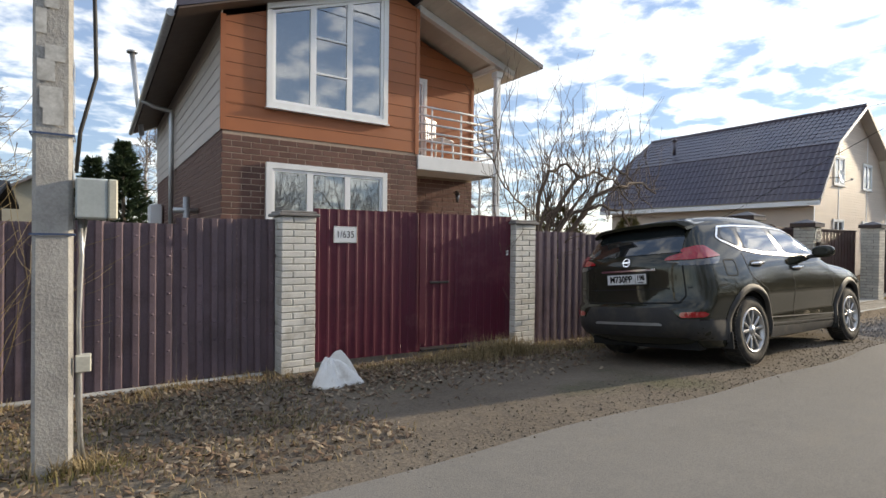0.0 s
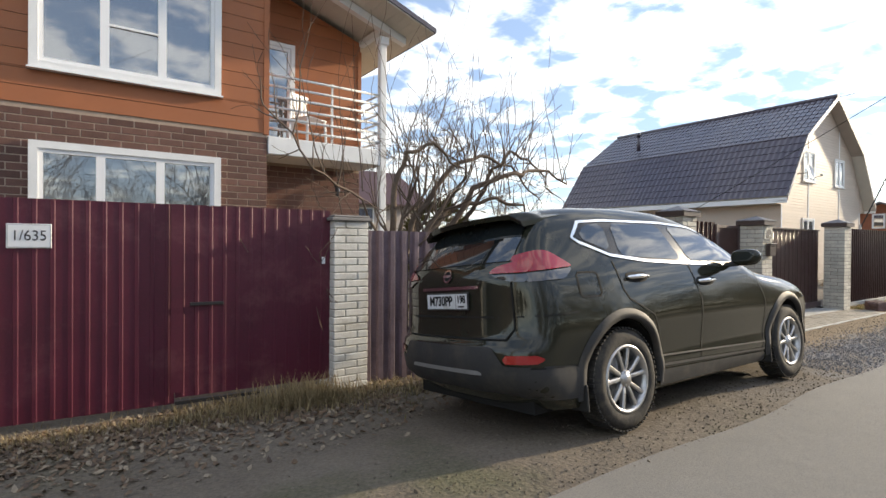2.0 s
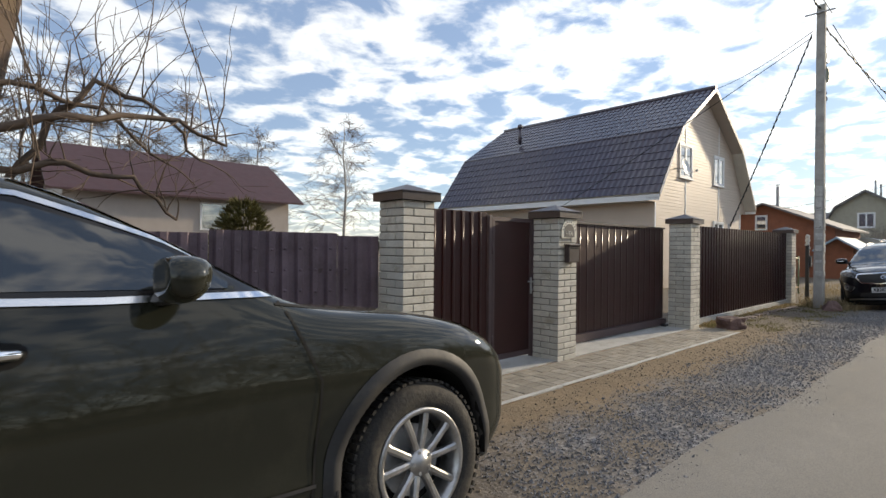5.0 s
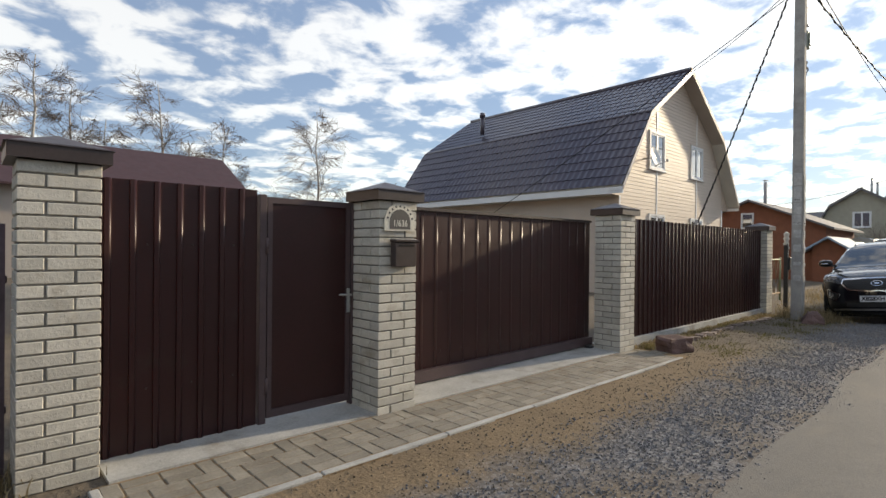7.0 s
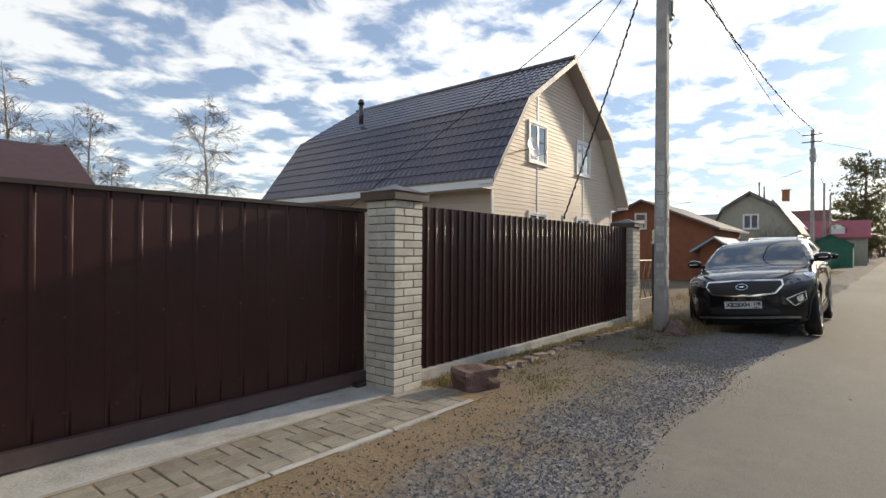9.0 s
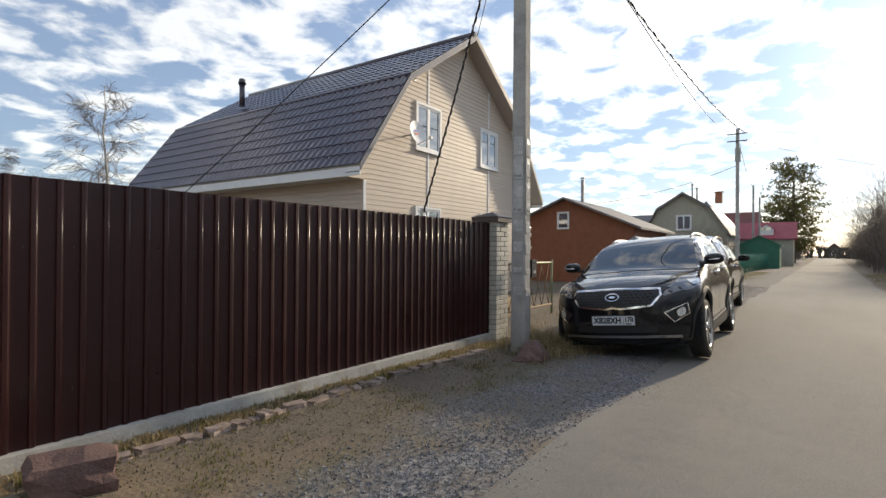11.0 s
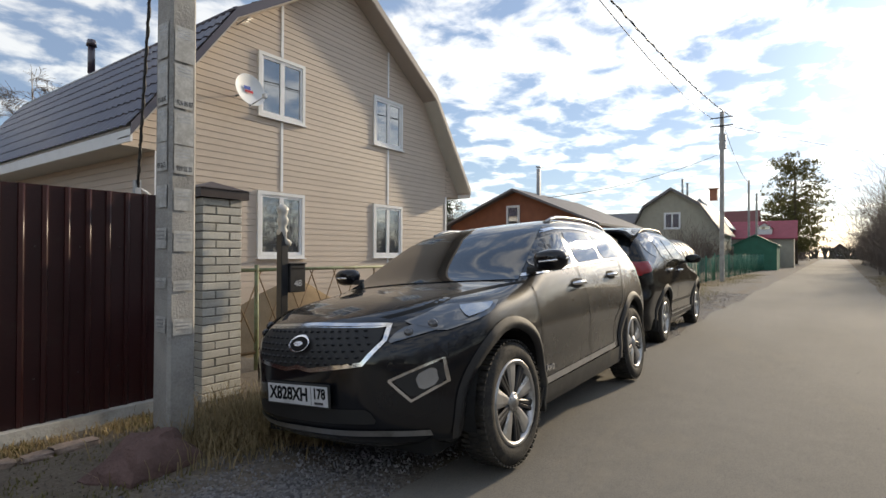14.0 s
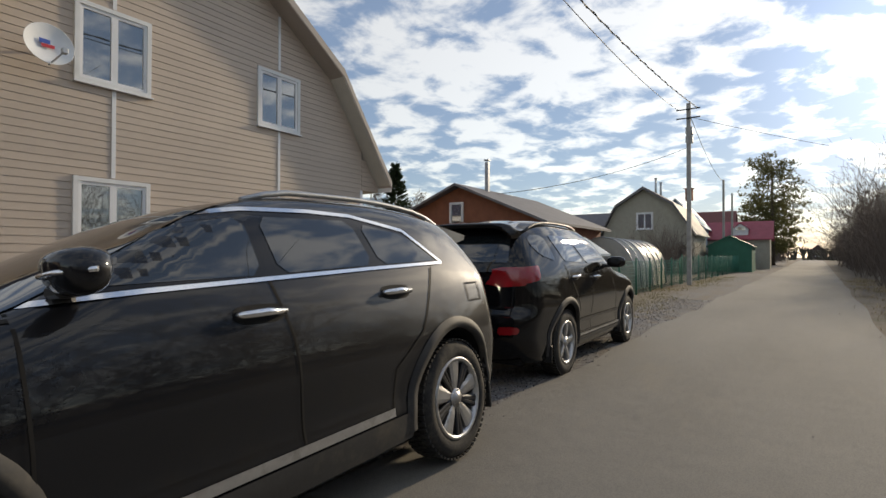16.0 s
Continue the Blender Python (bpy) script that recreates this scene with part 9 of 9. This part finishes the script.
def pebble_batch(name, count, place, size, mat_, label, seed):
    rnd = random.Random(seed)
    verts, faces = [], []
    for k in range(count):
        x, y = place(rnd)
        s = rnd.uniform(*size) * (1.6 if rnd.random() < 0.06 else 1)
        m = pose(x, y, ground_z(x, y) + 0.002 + s * 0.1, rnd.uniform(0, 360), rnd.uniform(0, 360), rnd.uniform(0, 360)) @ Matrix.Diagonal((s, s * rnd.uniform(0.6, 0.9), s * rnd.uniform(0.4, 0.7), 1))
        b = len(verts)
        for p in ((1, 0, 0), (-1, 0, 0), (0, 1, 0), (0, -1, 0), (0.2, 0.1, 1), (-0.1, 0.2, -1)):
            verts.append(tuple(m @ Vector(p)))
        for f in ((0, 2, 4), (2, 1, 4), (1, 3, 4), (3, 0, 4), (2, 0, 5), (1, 2, 5), (3, 1, 5), (0, 3, 5)):
            faces.append(tuple(b + i for i in f))
    me = bpy.data.meshes.new(name)
    me.from_pydata(verts, [], faces)
    me.materials.append(mat_)
    tagged(new(name, me), label, "gravel", kind="stuff")


def island_stone(name, lo, hi):
    m = Mat(name, 0.9, 0, 0.3)
    col = m.ramp(m.island, [(0.0, lo), (1.0, hi)])
    m.color(m.mix(0.3, col, m.ramp(m.noise(60, 3), [(0.3, lo), (0.7, hi)])))
    return m.m


PEBBLE = island_stone("crushed_stone", (0.1, 0.1, 0.105), (0.33, 0.325, 0.33))
PEBBLE_DUSTY = island_stone("dusty_stone", (0.08, 0.066, 0.05), (0.26, 0.22, 0.17))


def gravel_place(r):
    x = r.uniform(9.4, 24) if r.random() < 0.8 else r.uniform(24, 40)
    lo, hi = road_left(x) - 0.1, 3.35
    f = r.gauss(0.5, 0.3)
    while not 0 < f < 1.2:
        f = r.gauss(0.5, 0.3)
    y = lo + (hi - lo) * f + 0.1 * math.sin(x * 2.3) * (1 - f)
    return x, y


def verge_place(r):
    x = r.uniform(-3, 9.5)
    return x, road_left(x) - 0.05 + abs(r.gauss(0, 0.45))


pebble_batch("loose_gravel", 24000, gravel_place, (0.005, 0.014), PEBBLE, "loose grey crushed stones on the verge", 51)
pebble_batch("dusty_gravel", 2600, verge_place, (0.004, 0.012), PEBBLE_DUSTY, "dusty small stones along the asphalt edge", 52)
pebble_batch("soil_crumbs", 7000, lambda r: (r.uniform(9.8, 22.5), r.uniform(3.1, 4.65)), (0.004, 0.011), PEBBLE_DUSTY, "small stones and crumbs on sandy soil", 53)
pebble_batch("road_crumbs", 260, lambda r: (r.uniform(0, 40), r.uniform(-1.0, 2.3)), (0.005, 0.013), PEBBLE, "scattered crumbs on the asphalt", 54)


def grass_mat(name, lo, hi):
    m = Mat(name, 0.8, 0, 0.3)
    m.color(m.ramp(m.island, [(0, lo), (1, hi)]))
    return thin_leaf(m.m, 0.35)


DEAD_GRASS = grass_mat("dead_grass", (0.19, 0.145, 0.075), (0.45, 0.36, 0.21))
GREEN_GRASS = grass_mat("young_grass", (0.1, 0.1, 0.035), (0.25, 0.22, 0.09))


def grass(name, clumps, blades, mat_, label, seed, lie):
    """clumps: (x, y, spread, height, how many)."""
    rnd = random.Random(seed)
    verts, faces = [], []
    for cx, cy, sp, h, n in clumps:
        for k in range(n):
            x, y = cx + rnd.gauss(0, sp), cy + rnd.gauss(0, sp * 0.7)
            gz = ground_z(x, y) - 0.004
            a = rnd.uniform(0, math.tau)
            l = h * rnd.uniform(0.4, 1.1)
            w = rnd.uniform(0.003, 0.0075)
            bend = rnd.uniform(0.2, 1.0) * lie
            b = len(verts)
            side = Vector((-math.sin(a), math.cos(a), 0)) * w
            d = Vector((math.cos(a), math.sin(a), 0))
            for t in (0, 0.5, 1):
                p = Vector((x, y, gz)) + d * l * bend * t * t + Vector((0, 0, l * (t - 0.5 * bend * t * t)))
                ww = side * (1 - t * 0.85)
                verts += [tuple(p - ww), tuple(p + ww)]
            faces += [(b, b + 1, b + 3, b + 2), (b + 2, b + 3, b + 5, b + 4)]
    me = bpy.data.meshes.new(name)
    me.from_pydata(verts, [], faces)
    me.materials.append(mat_)
    tagged(new(name, me), label, "grass", kind="stuff")


rg = random.Random(61)
dead = [(22.5, 3.85, 0.28, 0.3, 2400), (22.95, 4.2, 0.25, 0.36, 1100), (22.3, 3.65, 0.28, 0.2, 1600), (22.7, 3.5, 0.2, 0.2, 900), (4.4, 5.2, 0.2, 0.3, 420), (4.75, 5.12, 0.18, 0.22, 460), (4.1, 5.22, 0.24, 0.2, 520), (3.7, 5.25, 0.2, 0.14, 300), (3.4, 5.35, 0.35, 0.1, 300),
        (-0.1, 3.75, 0.12, 0.16, 200), (2.6, 5.3, 0.3, 0.08, 260)]
dead += [(2.15 + k * 0.1, 5.42 - k * 0.011, 0.09, rg.uniform(0.05, 0.12), 50) for k in range(29)] + [(rg.uniform(-5, 1.6), rg.uniform(5.3, 5.75), 0.12, 0.13, 70) for _ in range(30)] + [(4.55, 5.22, 0.14, 0.3, 260)]
dead += [(rg.uniform(16.6, 22.2), rg.uniform(4.5, 4.74), 0.1, 0.07, 50) for _ in range(40)]
dead += [(rg.uniform(-4, 1.5), rg.uniform(2.9, 5.2), 0.25, 0.07, 70) for _ in range(60)]
dead += [(rg.uniform(5.1, 10.1), rg.uniform(4.8, 5.2), 0.16, 0.14, 80) for _ in range(26)]
dead += [(rg.uniform(16.6, 22.4), rg.uniform(4.5, 4.72), 0.14, 0.08, 60) for _ in range(30)]
dead += [(rg.uniform(24, 48), rg.uniform(3.9, 5.5), 0.4, 0.2, 60) for _ in range(60)]
for _ in range(90):
    x = rg.uniform(30, 62)
    dead.append((x, road_right(x) - rg.uniform(0.3, 2.6), 0.4, 0.14, 60))
grass("dead_grass", dead, 0, DEAD_GRASS, "dry straw-coloured grass tufts", 62, 0.8)
green = [(rg.uniform(16.8, 22.2), rg.uniform(3.4, 4.4), 0.1, 0.04, 60) for _ in range(45)]
green += [(rg.uniform(16.7, 22.2), rg.uniform(4.52, 4.74), 0.08, 0.045, 80) for _ in range(40)]
green += [(rg.uniform(-3, 1.8), rg.uniform(3.3, 5.2), 0.25, 0.06, 60) for _ in range(40)]
green += [(rg.uniform(5, 10), rg.uniform(4.6, 5.0), 0.15, 0.06, 40) for _ in range(16)]
green += [(16.75, 4.5, 0.05, 0.1, 70), (-0.05, 3.7, 0.15, 0.09, 160)] + [(rg.uniform(32, 60), rg.uniform(2.9, 4.0), 0.5, 0.07, 90) for _ in range(60)]
grass("young_grass", green, 0, GREEN_GRASS, "sparse young green grass in patches", 63, 0.6)


def dry_stems():
    rnd = random.Random(71)
    t = thing("dry_shrub", "leafless dry shrub in front of the old fence", "shrub", "", pose(-0.95, 5.0, ground_z(-0.95, 5.0)))
    bm = bmesh.new()
    for k in range(16):
        grow(bm, Vector((rnd.uniform(-0.25, 0.25), rnd.uniform(-0.15, 0.15), -0.03)), Vector((rnd.uniform(-0.3, 0.3), rnd.uniform(-0.3, 0.2), 1)), rnd.uniform(0.7, 1.3), 0.006, 2, rnd, (0, 0.5, 0.5), 0.2, (0, 3, 3), 0.5, 4, 0.3, 0.0022)
    tagged(part("dry_thicket", bm, DEAD_GRASS, t), kind="stuff")


dry_stems()
scatter_leaves()
